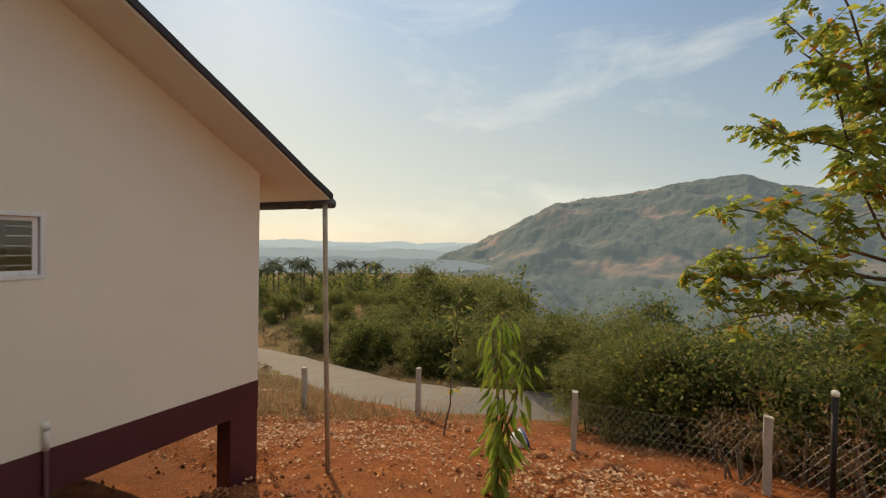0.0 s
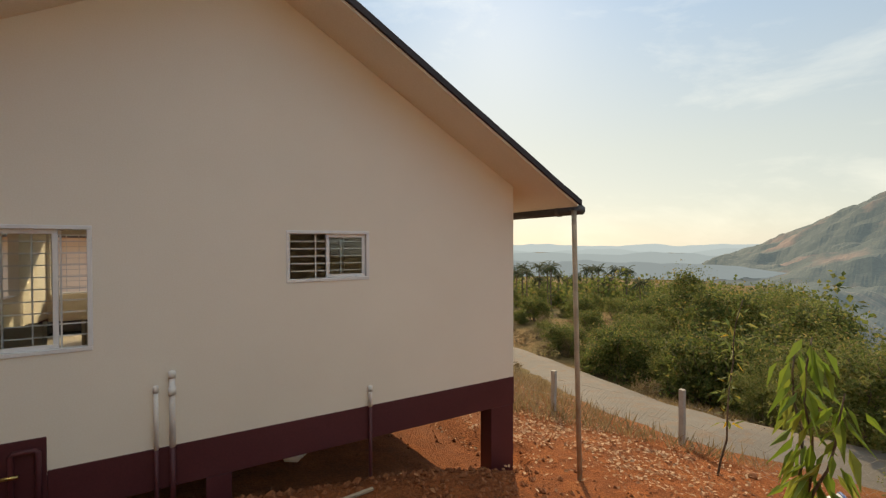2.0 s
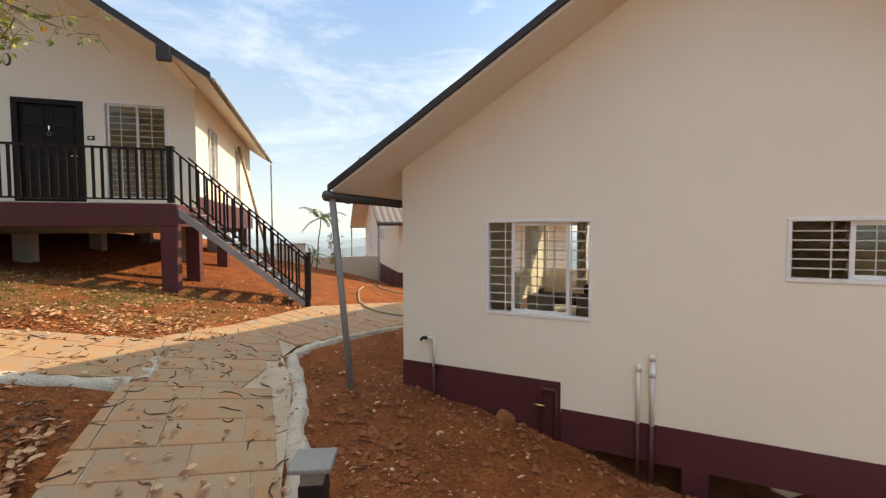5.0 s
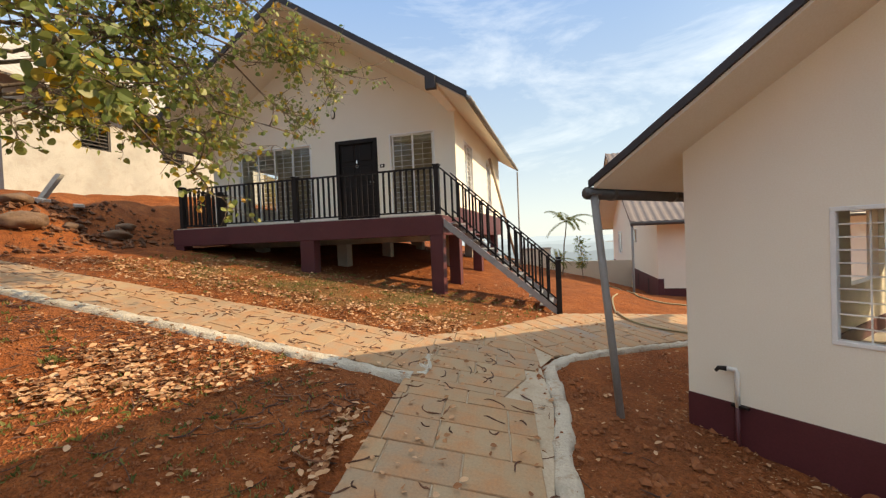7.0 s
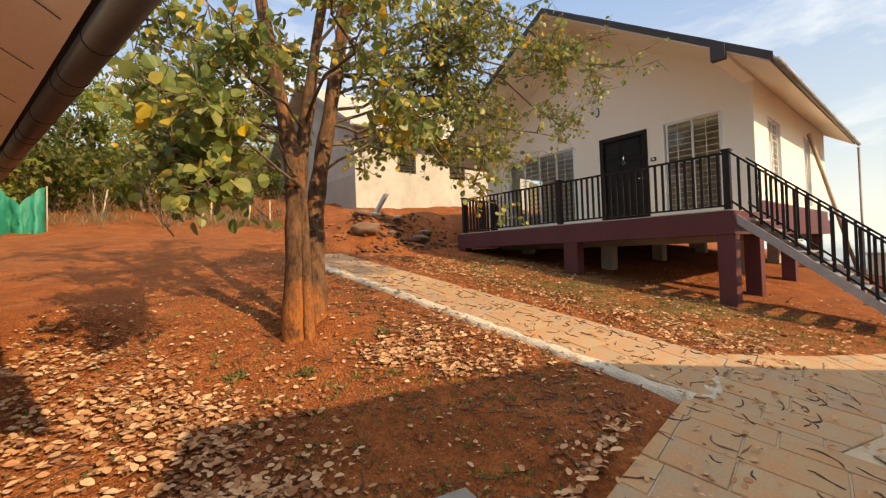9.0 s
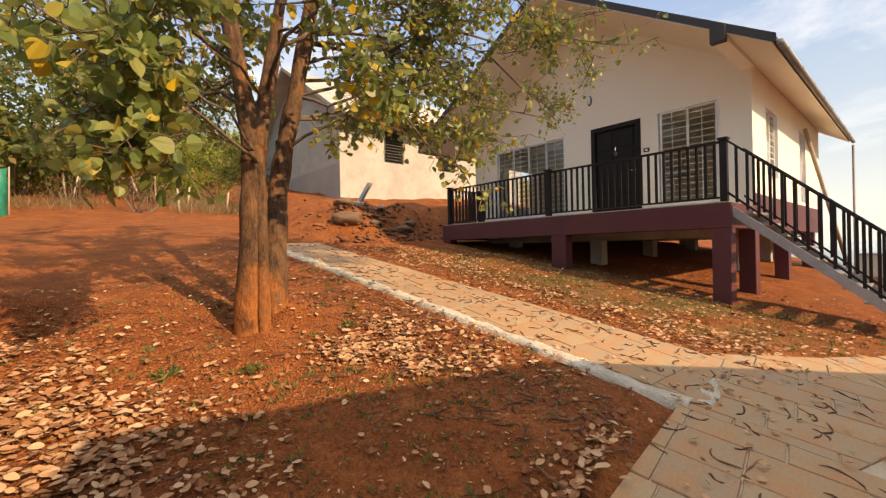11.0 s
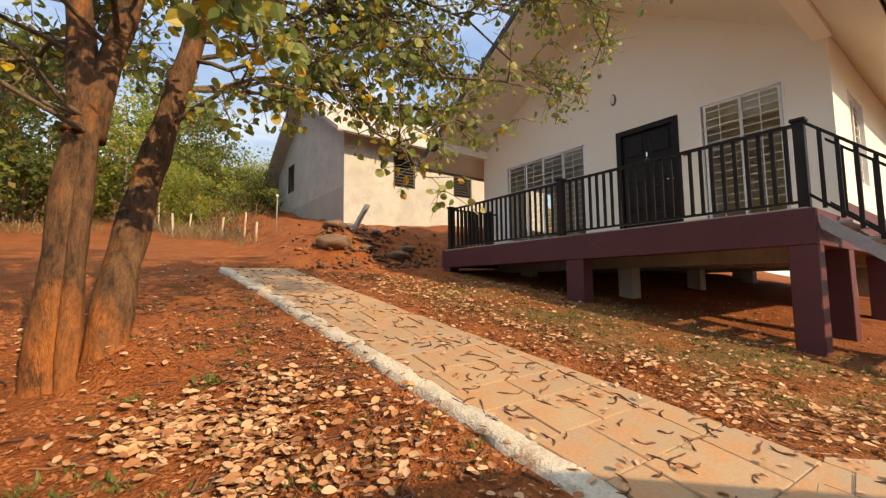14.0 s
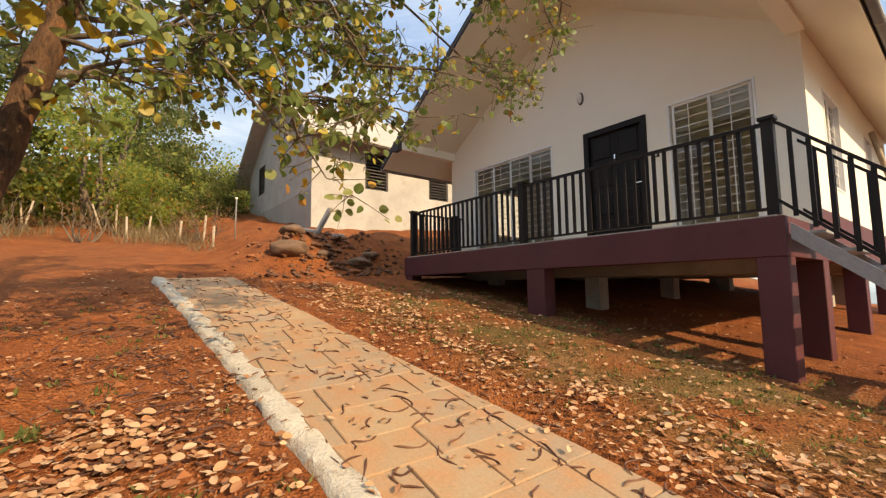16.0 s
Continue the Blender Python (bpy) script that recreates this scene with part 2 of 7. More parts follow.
def mat_paver():
    m, n, l, b = mat_base("sandstone_paver", 0.85)
    v = coords(n, l, kind="Object")
    oi = n.new("ShaderNodeObjectInfo")
    tone = ramp(n, l, oi.outputs["Random"], (0.0, (0.29, 0.222, 0.16)), (0.3, (0.345, 0.235, 0.14)), (0.65, (0.31, 0.23, 0.155)), (0.9, (0.36, 0.26, 0.16)), (1.0, (0.235, 0.222, 0.205)))
    big = noise_tex(n, l, v, 3.5, 8, 0.65)
    fin = noise_tex(n, l, v, 55, 6, 0.7)
    c = mixc(n, l, ramp(n, l, big, (0.40, (0, 0, 0)), (0.66, (0.8, 0.8, 0.8))), tone, (0.40, 0.19, 0.085))
    st = noise_tex(n, l, v, 9, 8, 0.7)
    c = mixc(n, l, ramp(n, l, st, (0.6, (0, 0, 0)), (0.75, (0.6, 0.6, 0.6))), c, (0.2, 0.15, 0.11))
    c = mixc(n, l, 0.25, c, ramp(n, l, fin, (0.3, (0.2, 0.2, 0.2)), (0.7, (0.85, 0.85, 0.85))), "OVERLAY")
    l.new(c, b.inputs["Base Color"])
    bump(n, l, b, mixc(n, l, 0.5, big, fin), 0.5, 0.008)
    return m


M_PAVER = mat_paver()


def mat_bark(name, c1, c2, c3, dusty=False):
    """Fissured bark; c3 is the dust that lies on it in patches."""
    m, n, l, b = mat_base(name, 0.92)
    v = coords(n, l, (1, 1, 0.35))
    big = noise_tex(n, l, coords(n, l, (1, 1, 0.6)), 3.2, 6, 0.65)
    mid = noise_tex(n, l, v, 13, 8, 0.7)
    fin = noise_tex(n, l, v, 42, 8, 0.75)
    c = ramp(n, l, mid, (0.36, c1), (0.5, c2), (0.66, tuple(x * 1.5 for x in c2)))
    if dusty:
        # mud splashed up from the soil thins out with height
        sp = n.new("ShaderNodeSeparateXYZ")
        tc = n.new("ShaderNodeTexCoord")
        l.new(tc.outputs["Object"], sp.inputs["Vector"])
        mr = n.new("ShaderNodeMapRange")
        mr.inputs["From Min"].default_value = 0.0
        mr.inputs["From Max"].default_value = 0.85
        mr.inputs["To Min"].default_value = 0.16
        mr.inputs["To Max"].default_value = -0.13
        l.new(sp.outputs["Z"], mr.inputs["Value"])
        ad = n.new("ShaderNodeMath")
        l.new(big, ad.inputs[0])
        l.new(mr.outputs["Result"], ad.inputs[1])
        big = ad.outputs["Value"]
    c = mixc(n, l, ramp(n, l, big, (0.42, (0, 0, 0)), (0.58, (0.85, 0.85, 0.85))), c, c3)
    c = mixc(n, l, 0.55, c, ramp(n, l, fin, (0.3, (0.12, 0.12, 0.12)), (0.7, (0.88, 0.88, 0.88))), "OVERLAY")
    if dusty:
        # grey lichen and dark damp patches
        sc = noise_tex(n, l, coords(n, l, (1, 1, 0.5)), 7.5, 7, 0.7)
        c = mixc(n, l, ramp(n, l, sc, (0.55, (0, 0, 0)), (0.64, (0.75, 0.75, 0.75))), c, (0.055, 0.032, 0.022))
        li = noise_tex(n, l, coords(n, l, (1.2, 1.2, 0.9)), 10.0, 8, 0.75)
        c = mixc(n, l, ramp(n, l, li, (0.62, (0, 0, 0)), (0.70, (0.5, 0.5, 0.5))), c, (0.27, 0.22, 0.17))
    l.new(c, b.inputs["Base Color"])
    b.inputs["Specular IOR Level"].default_value = 0.2
    bump(n, l, b, mixc(n, l, 0.45, mid, fin), 1.0, 0.05)
    return m


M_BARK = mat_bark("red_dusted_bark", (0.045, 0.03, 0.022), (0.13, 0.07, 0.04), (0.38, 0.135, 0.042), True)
M_TWIG = mat_bark("grey_twig_bark", (0.07, 0.05, 0.04), (0.13, 0.10, 0.075), (0.20, 0.155, 0.115))


def mat_leaf(name, *stops, trans=0.45, rough=0.45):
    m, n, l, b = mat_base(name, rough)
    g = n.new("ShaderNodeNewGeometry")
    c = ramp(n, l, g.outputs["Random Per Island"], *stops)
    v = coords(n, l)
    c = mixc(n, l, 0.3, c, ramp(n, l, noise_tex(n, l, v, 1.3, 4), (0.3, (0.25, 0.25, 0.25)), (0.7, (0.75, 0.75, 0.75))), "OVERLAY")
    l.new(c, b.inputs["Base Color"])
    tr = n.new("ShaderNodeBsdfTranslucent")
    l.new(c, tr.inputs["Color"])
    mx = n.new("ShaderNodeMixShader")
    mx.inputs["Fac"].default_value = trans
    l.new(b.outputs["BSDF"], mx.inputs[1])
    l.new(tr.outputs["BSDF"], mx.inputs[2])
    l.new(mx.outputs["Shader"], n["Material Output"].inputs["Surface"])
    return m


M_LEAF = mat_leaf("round_leaf", (0.0, (0.115, 0.17, 0.045)), (0.45, (0.20, 0.25, 0.075)), (0.82, (0.30, 0.31, 0.10)), (0.91, (0.50, 0.38, 0.06)), (0.97, (0.62, 0.40, 0.03)), (1.0, (0.40, 0.19, 0.05)))
M_BUSH = mat_leaf("bush_leaf", (0.0, (0.065, 0.095, 0.024)), (0.5, (0.13, 0.16, 0.045)), (0.85, (0.21, 0.215, 0.065)), (1.0, (0.29, 0.21, 0.075)), trans=0.63, rough=0.65)
M_BUSHLIGHT = mat_leaf("bamboo_leaf", (0.0, (0.10, 0.135, 0.034)), (0.5, (0.175, 0.20, 0.056)), (0.85, (0.25, 0.25, 0.08)), (1.0, (0.31, 0.23, 0.095)), trans=0.55, rough=0.6)
M_DRYBUSH = mat_leaf("dry_leaf_shrub", (0.0, (0.16, 0.07, 0.03)), (0.5, (0.24, 0.12, 0.05)), (1.0, (0.30, 0.19, 0.09)))
M_DRYGRASS = mat_leaf("dry_grass", (0.0, (0.17, 0.12, 0.06)), (0.5, (0.26, 0.19, 0.10)), (1.0, (0.34, 0.26, 0.15)))
M_FERN = mat_leaf("compound_leaf", (0.0, (0.17, 0.23, 0.05)), (0.5, (0.28, 0.34, 0.075)), (0.86, (0.42, 0.43, 0.10)), (0.96, (0.48, 0.30, 0.05)), (1.0, (0.42, 0.15, 0.03)), trans=0.68, rough=0.5)
M_SAPLING = mat_leaf("drooping_leaf", (0.0, (0.13, 0.22, 0.03)), (0.6, (0.23, 0.32, 0.05)), (1.0, (0.36, 0.37, 0.08)))
M_PALM = mat_leaf("palm_frond", (0.0, (0.04, 0.06, 0.025)), (0.6, (0.06, 0.08, 0.032)), (1.0, (0.11, 0.105, 0.045)), trans=0.3, rough=0.85)
M_LITTER = mat_leaf("fallen_leaf", (0.0, (0.22, 0.085, 0.037)), (0.3, (0.38, 0.18, 0.085)), (0.65, (0.50, 0.29, 0.16)), (1.0, (0.58, 0.385, 0.25)), trans=0.1, rough=0.8)
M_POD = mat_leaf("dry_pod", (0.0, (0.06, 0.022, 0.013)), (0.6, (0.12, 0.047, 0.026)), (1.0, (0.20, 0.09, 0.048)), trans=0.0, rough=0.7)


# ---- mesh helpers ----
def part(name, bm, material, parent=None, label="", smooth=False):
    me = bpy.data.meshes.new(name)
    bm.normal_update()
    if smooth:
        for fc in bm.faces:
            fc.smooth = True
    bm.to_mesh(me)
    bm.free()
    me.materials.append(material)
    ob = new(name, me)
    if parent is not None:
        ob.parent = parent
    if label:
        ob["label"] = label
    return ob


def thing(name, label, category, m=None, group="", kind=""):
    ob = new(name)
    ob.empty_display_size = 0.1
    if m is not None:
        ob.matrix_world = m
    return tagged(ob, label, category, group, kind)


def box(bm, x0, x1, y0, y1, z0, z1, bev=0.0):
    vs = [bm.verts.new((x, y, z)) for x in (x0, x1) for y in (y0, y1) for z in (z0, z1)]
    fs = [(0, 1, 3, 2), (4, 6, 7, 5), (0, 4, 5, 1), (2, 3, 7, 6), (0, 2, 6, 4), (1, 5, 7, 3)]
    faces = [bm.faces.new([vs[i] for i in f]) for f in fs]
    if bev:
        es = {e for f in faces for e in f.edges}
        bmesh.ops.bevel(bm, geom=list(es), offset=bev, segments=1, affect="EDGES")
    return bm


def bx(x0, x1, y0, y1, z0, z1, bev=0.0):
    return box(bmesh.new(), x0, x1, y0, y1, z0, z1, bev)


def tube(bm, pts, radii, seg=8, cap=True):
    """A tube along points; radii may vary."""
    pts = [Vector(p) for p in pts]
    if isinstance(radii, (int, float)):
        radii = [radii] * len(pts)
    rings = []
    ref = None
    for i, p in enumerate(pts):
        d = (pts[min(i + 1, len(pts) - 1)] - pts[max(i - 1, 0)]).normalized()
        if ref is None:
            ref = d.orthogonal().normalized()
        else:
            ref = (ref - d * ref.dot(d))
            ref = ref.normalized() if ref.length > 1e-4 else d.orthogonal().normalized()
        side = d.cross(ref)
        ring = []
        for k in range(seg):
            a = 2 * math.pi * k / seg
            ring.append(bm.verts.new(p + (ref * math.cos(a) + side * math.sin(a)) * radii[i]))
        rings.append(ring)
    for a, b in zip(rings, rings[1:]):
        for k in range(seg):
            bm.faces.new((a[k], a[(k + 1) % seg], b[(k + 1) % seg], b[k]))
    if cap:
        bm.faces.new(rings[0][::-1])
        bm.faces.new(rings[-1])
    return bm


def hexa(bm, quad, thick):
    """A prism: quad of four points extruded along the vector thick."""
    q = [Vector(p) for p in quad]
    t = Vector(thick)
    a = [bm.verts.new(p) for p in q]
    b = [bm.verts.new(p + t) for p in q]
    bm.faces.new(a)
    bm.faces.new(b[::-1])
    n = len(q)
    for i in range(n):
        bm.faces.new((a[i], b[i], b[(i + 1) % n], a[(i + 1) % n]))
    return bm


def wall_with_openings(x0, x1, z0, top, holes, y0, y1, extra=()):
    """One sound wall in the xz plane between y0 and y1, its top given by top(x), with rectangular holes (xa, xb, za, zb)."""
    bm = bmesh.new()
    xs = sorted({x0, x1, *extra, *[h[0] for h in holes], *[h[1] for h in holes]})
    zs = sorted({z0, *[z for h in holes for z in h[2:] if z > z0]}) + [None]
    nx, nz = len(xs) - 1, len(zs) - 1
    seen = {}

    def vert(i, j, y):
        if (i, j, y) not in seen:
            seen[i, j, y] = bm.verts.new((xs[i], y, top(xs[i]) if zs[j] is None else zs[j]))
        return seen[i, j, y]

    def solid(i, j):
        if not (0 <= i < nx and 0 <= j < nz):
            return False
        xm = (xs[i] + xs[i + 1]) / 2
        zm = zs[j] + 0.01
        return not any(h[0] < xm < h[1] and h[2] <= zm < h[3] for h in holes)
    for i in range(nx):
        for j in range(nz):
            if not solid(i, j):
                continue
            ring = ((i, j), (i + 1, j), (i + 1, j + 1), (i, j + 1))
            bm.faces.new([vert(*c, y0) for c in ring])
            bm.faces.new([vert(*c, y1) for c in ring[::-1]])
            for (ca, cb), nb in zip(((0, 1), (1, 2), (2, 3), (3, 0)), ((i, j - 1), (i + 1, j), (i, j + 1), (i - 1, j))):
                if not solid(*nb):
                    a, b = ring[ca], ring[cb]
                    bm.faces.new((vert(*b, y0), vert(*a, y0), vert(*a, y1), vert(*b, y1)))
    bmesh.ops.recalc_face_normals(bm, faces=bm.faces)
    return bm


# ---- terrain ----
def smooth01(a, b, v):
    t = min(1.0, max(0.0, (v - a) / (b - a)))
    return t * t * (3 - 2 * t)


def slope(x, y):
    """The bare hillside: it climbs to the west and south and falls away to the east."""
    z = 0.13 - 0.15 * (x + 1.63) - 0.09 * (y + 2.13) - 0.08 * max(0.0, x - 5.0)
    r = math.hypot(x, y)
    if x < -12:
        z += 0.10 * (-12 - x) * smooth01(0, 20, -12 - x) * (1 - smooth01(2, 14, y))
    z -= 0.45 * smooth01(5.5, 9.5, y) * smooth01(3, 7, -x)
    if y > 9:
        z -= 0.22 * (y - 9) * smooth01(9, 16, y) * smooth01(-2, 8, -x)
    far = smooth01(12, 40, r)
    low = -3.7 - 0.085 * max(0.0, r - 15) if r < 300 else -28.0
    low -= 36 * smooth01(150, 1200, r)
    bearing = math.degrees(math.atan2(x - 2.9, y + 4.3))
    low -= min(70.0, 0.30 * max(0.0, r - 17)) * smooth01(70, 82, bearing) * (1 - smooth01(150, 175, bearing))
    if x < 0:
        up = smooth01(0, 14, -x)
        low = low * (1 - up) + up * max(min(z, 26.0), -60.0)
    return z * (1 - far) + low * far


B_AT = Vector((-5.03, 0.43, 0))
B_U = Vector((0.7455, 0.6665, 0))
B_N = Vector((0.6665, -0.7455, 0))


def b_local(x, y):
    q = Vector((x, y, 0)) - B_AT
    return q.dot(B_U), -q.dot(B_N)


def on_path(x, y, grow=0.0):
    u, k = b_local(x, y)
    if -7.4 < u < 0.9 and -4.2 - 0.05 * max(0, -u) - grow < k < -2.75 - 0.075 * max(0, -u) + grow:
        return True
    s = (x + 0.38) * -0.77 + (y + 3.37) * 0.64
    d = (x + 0.38) * 0.64 + (y + 3.37) * 0.77
    if -1.6 < s < 3.2 and -0.05 - grow < d < 1.45 + grow:
        return True
    return -0.4 < y < 6.2 and -3.0 - grow < x < -1.55 + grow


def height(x, y):
    z = slope(x, y)
    r = math.hypot(x + 2, y + 2)
    if r < 60:
        amp = 0.0 if on_path(x, y, 0.12) else 1.0
        v = Vector((x, y, 0))
        z += amp * (0.05 * noise.noise(v * 0.7) + 0.03 * noise.noise(v * 2.3) + 0.014 * noise.noise(v * 7))
        # root mound of the tree and the heap by the raw house
        z += 0.25 * math.exp(-(((x + 3.0) / 0.27) ** 2 + ((y + 5.62) / 0.27) ** 2))
        z -= 0.09 * math.exp(-(((x + 2.5) / 0.4) ** 2 + ((y + 6.0) / 0.4) ** 2))
        # a dug pit behind the tree
        pr = math.hypot(x + 2.2, (y + 8.3) * 0.9)
        z -= 0.26 * (1 - smooth01(0.4, 0.95, pr + 0.12 * noise.noise(v * 2)))
        u, k = b_local(x, y)
        bank = smooth01(6.9, 9.2, -u)
        bank *= smooth01(-3.6, -1.4, k) * (1 - smooth01(6, 14, k))
        z += amp * bank * (0.75 + 0.2 * noise.noise(v * 1.4))
        # the trench under the first house
        if 1.9 < x < 6.6 and -0.35 < y < 7:
            z -= 0.22 * smooth01(1.9, 2.6, x) * smooth01(-0.35, 0.3, y)
        # fill where the walk begins
        z += 0.30 * math.exp(-(((x - 2.7) / 0.8) ** 2 + ((y + 4.5) / 0.7) ** 2))
    return z


ROAD = [(16.5, -6.5), (14.6, -3.6), (12.9, -1.2), (12.3, 0.8), (13.1, 3.2), (15.0, 6.3), (16.6, 9.4), (17.8, 12.6), (18.5, 16.0), (17.2, 23.0)]


def near_road(x, y, r):
    p = Vector((x, y))
    for a, b in zip(ROAD, ROAD[1:]):
        a, b = Vector(a), Vector(b)
        t = min(1.0, max(0.0, (p - a).dot(b - a) / (b - a).length_squared))
        if (a.lerp(b, t) - p).length < r:
            return True
    return False


def build_ground():
    n, a, k = 215, 7.0, math.asinh(3600 / 7.0)
    ax = [a * math.sinh(k * i / n) for i in range(-n, n + 1)]
    cx, cy = -1.0, -2.0
    verts = [(cx + x, cy + y, height(cx + x, cy + y) - (0.03 if on_path(cx + x, cy + y, 0.0) else 0.0)) for y in ax for x in ax]
    w = len(ax)
    faces = [(j * w + i, j * w + i + 1, (j + 1) * w + i + 1, (j + 1) * w + i) for j in range(w - 1) for i in range(w - 1)]
    me = bpy.data.meshes.new("ground")
    me.from_pydata(verts, [], faces)
    me.polygons.foreach_set("use_smooth", [True] * len(faces))
    at = me.attributes.new("scrub", "FLOAT", "POINT")
    vals = []
    for x, y, z in verts:
        s = smooth01(10.5, 15, x) if x > 0 else smooth01(17, 26, -x)
        s = max(s, smooth01(14, 24, y), smooth01(17, 30, -y))
        s *= 0.75 + 0.35 * noise.noise(Vector((x, y, 0)) * 0.2)
        u, kk = b_local(x, y)
        near = (1 - smooth01(0.7, 1.9, abs(kk + 1.0))) * smooth01(-6.5, -4, u) * (1 - smooth01(0.0, 2.0, u))
        vals.append(min(1.0, max(0.0, s, 0.75 * near * min(1.0, max(0, 0.55 + noise.noise(Vector((x, y, 3)) * 1.6))))))
    at.data.foreach_set("value", vals)
    me.materials.append(M_SOIL)
    return tagged(new("ground", me), "red laterite soil hillside falling to a scrubby valley", "ground", kind="structure")


build_ground()


# ---- houses ----
def window(parent, x0, x1, z0, z1, y, sashes, rows, cols, depth=0.12, face=1, bars_at=0.05):
    """A white sliding window set in a wall whose outer face is at y; sashes are (xa, xb) glazed leaves."""
    f = 0.030
    o = -0.010 * face
    bm = bmesh.new()
    for a, b, c, d in ((x0 - 0.003, x1 + 0.003, z1 - f, z1 + 0.003), (x0 - 0.003, x1 + 0.003, z0 - 0.003, z0 + f), (x0 - 0.003, x0 + f, z0 + f, z1 - f), (x1 - f, x1 + 0.003, z0 + f, z1 - f)):
        box(bm, a, b, min(y + o, y + depth * face * 0.6), max(y + o, y + depth * face * 0.6), c, d, 0.004)
    w = part("window", bm, M_FRAME, parent, "white framed sliding window with security bars")
    for i, (xa, xb) in enumerate(sashes):
        bm = bmesh.new()
        ys = y + (0.022 + 0.028 * (i % 2)) * face
        ya, yb = sorted((ys, ys + 0.02 * face))
        g = 0.035
        for a, b, c, d in ((xa, xb, z1 - f - g, z1 - f), (xa, xb, z0 + f, z0 + f + g), (xa, xa + g, z0 + f + g, z1 - f - g), (xb - g, xb, z0 + f + g, z1 - f - g)):
            box(bm, a, b, ya, yb, c, d, 0.003)
        part("sash", bm, M_FRAME, w)
        p = part("pane", bx(xa + g - 0.004, xb - g + 0.004, (ya + yb) / 2 - 0.003, (ya + yb) / 2 + 0.003, z0 + f + g - 0.004, z1 - f - g + 0.004), M_GLASS, w)
        p.visible_shadow = False
    bm = bmesh.new()
    yg = y + bars_at * face
    for r in range(1, rows + 1):
        z = z0 + f + (z1 - z0 - 2 * f) * r / (rows + 1)
        box(bm, x0 + f, x1 - f, yg - 0.005, yg + 0.005, z - 0.005, z + 0.005)
    for c in range(1, cols + 1):
        x = x0 + f + (x1 - x0 - 2 * f) * c / (cols + 1)
        box(bm, x - 0.005, x + 0.005, yg - 0.006, yg + 0.006, z0 + f, z1 - f)
    part("grille", bm, M_BAR, w, "white steel security grille")
    return w


def gable_roof(parent, xc, half, zlow, rise, y0, y1, thick=0.085, sheet=M_ROOF, soffit=M_SOFFIT):
    """Two pitched slabs: a dark sheet over a pale soffit board. zlow: underside at the eaves."""
    for side in (-1, 1):
        xe = xc + side * half
        zr = zlow + rise * half
        bm = bmesh.new()
        hexa(bm, [(xe, y0 + 0.02, zlow), (xc, y0 + 0.02, zr), (xc, y0 + 0.02, zr + 0.05), (xe, y0 + 0.02, zlow + 0.05)], (0, y1 - y0 - 0.04, 0))
        bmesh.ops.recalc_face_normals(bm, faces=bm.faces)
        part("soffit", bm, soffit, parent, "pale boarded soffit")
        # corrugated sheet with a rolled verge
        bm = bmesh.new()
        n = max(8, int((y1 - y0) / 0.22) * 4)
        xo = xe + side * 0.04
        zo = zlow - rise * 0.04
        loops = []
        for i in range(n + 1):
            y = y0 + (y1 - y0) * i / n
            dz = 0.02 * (1 if i % 4 in (1, 2) else 0)
            row = [bm.verts.new(p) for p in ((xo, y, zo + 0.054), (xo, y, zo + thick * 0.75 + dz), (xc, y, zr + thick * 0.75 + dz + 0.02), (xc, y, zr + 0.054))]
            loops.append(row)
        for a, b in zip(loops, loops[1:]):
            for i in range(4):
                bm.faces.new((a[i], a[(i + 1) % 4], b[(i + 1) % 4], b[i]))
        bm.faces.new(loops[0])
        bm.faces.new(loops[-1][::-1])
        bmesh.ops.recalc_face_normals(bm, faces=bm.faces)
        part("roof_sheet", bm, sheet, parent, "dark corrugated roofing sheet")
        # verge trim with small sags along the edge
        for yv in (y0 - 0.012, y1 - 0.02):
            bm = bmesh.new()
            prev = None
            for i in range(25):
                t = i / 24
                x = xo + (xc - xo) * t
                z = zo + 0.03 + (zr - zo) * t + 0.006 * noise.noise(Vector((x * 3, yv, side)))
                ring = [bm.verts.new(p) for p in ((x, yv, z), (x, yv + 0.032, z), (x, yv + 0.032, z + thick), (x, yv, z + thick))]
                if prev:
                    for k in range(4):
                        bm.faces.new((prev[k], prev[(k + 1) % 4], ring[(k + 1) % 4], ring[k]))
                else:
                    bm.faces.new(ring)
                prev = ring
            bm.faces.new(prev[::-1])
            bmesh.ops.recalc_face_normals(bm, faces=bm.faces)
            part("verge_trim", bm, sheet, parent, "dark metal verge trim")


def gutter(parent, x, z, y0, y1, r=0.06, mat=M_GUTTER):
    """A half-round gutter along y with joint sleeves."""
    bm = bmesh.new()
    tube(bm, [(x, y0, z), (x, y1, z)], r, 12)
    g = part("gutter", bm, mat, parent, "plastic rain gutter with joint sleeves", True)
    for i in range(int((y1 - y0) / 1.1)):
        bm = bmesh.new()
        y = y0 + 0.35 + i * 1.1
        tube(bm, [(x, y, z), (x, y + 0.05, z)], r * 1.13, 12)
        part("joint_sleeve", bm, mat, g)


# first house: its gable looks on to the path
A_W, A_D, A_EAVE, A_RISE = 6.40, 7.2, 2.22, 0.572
A_XC = A_W / 2
house_a = thing("house", "cream gabled house on a plum plinth and stilts above red soil", "house", group="hillside houses")


def a_top(x):
    return A_EAVE + A_RISE * (A_XC - abs(x - A_XC)) + 0.01


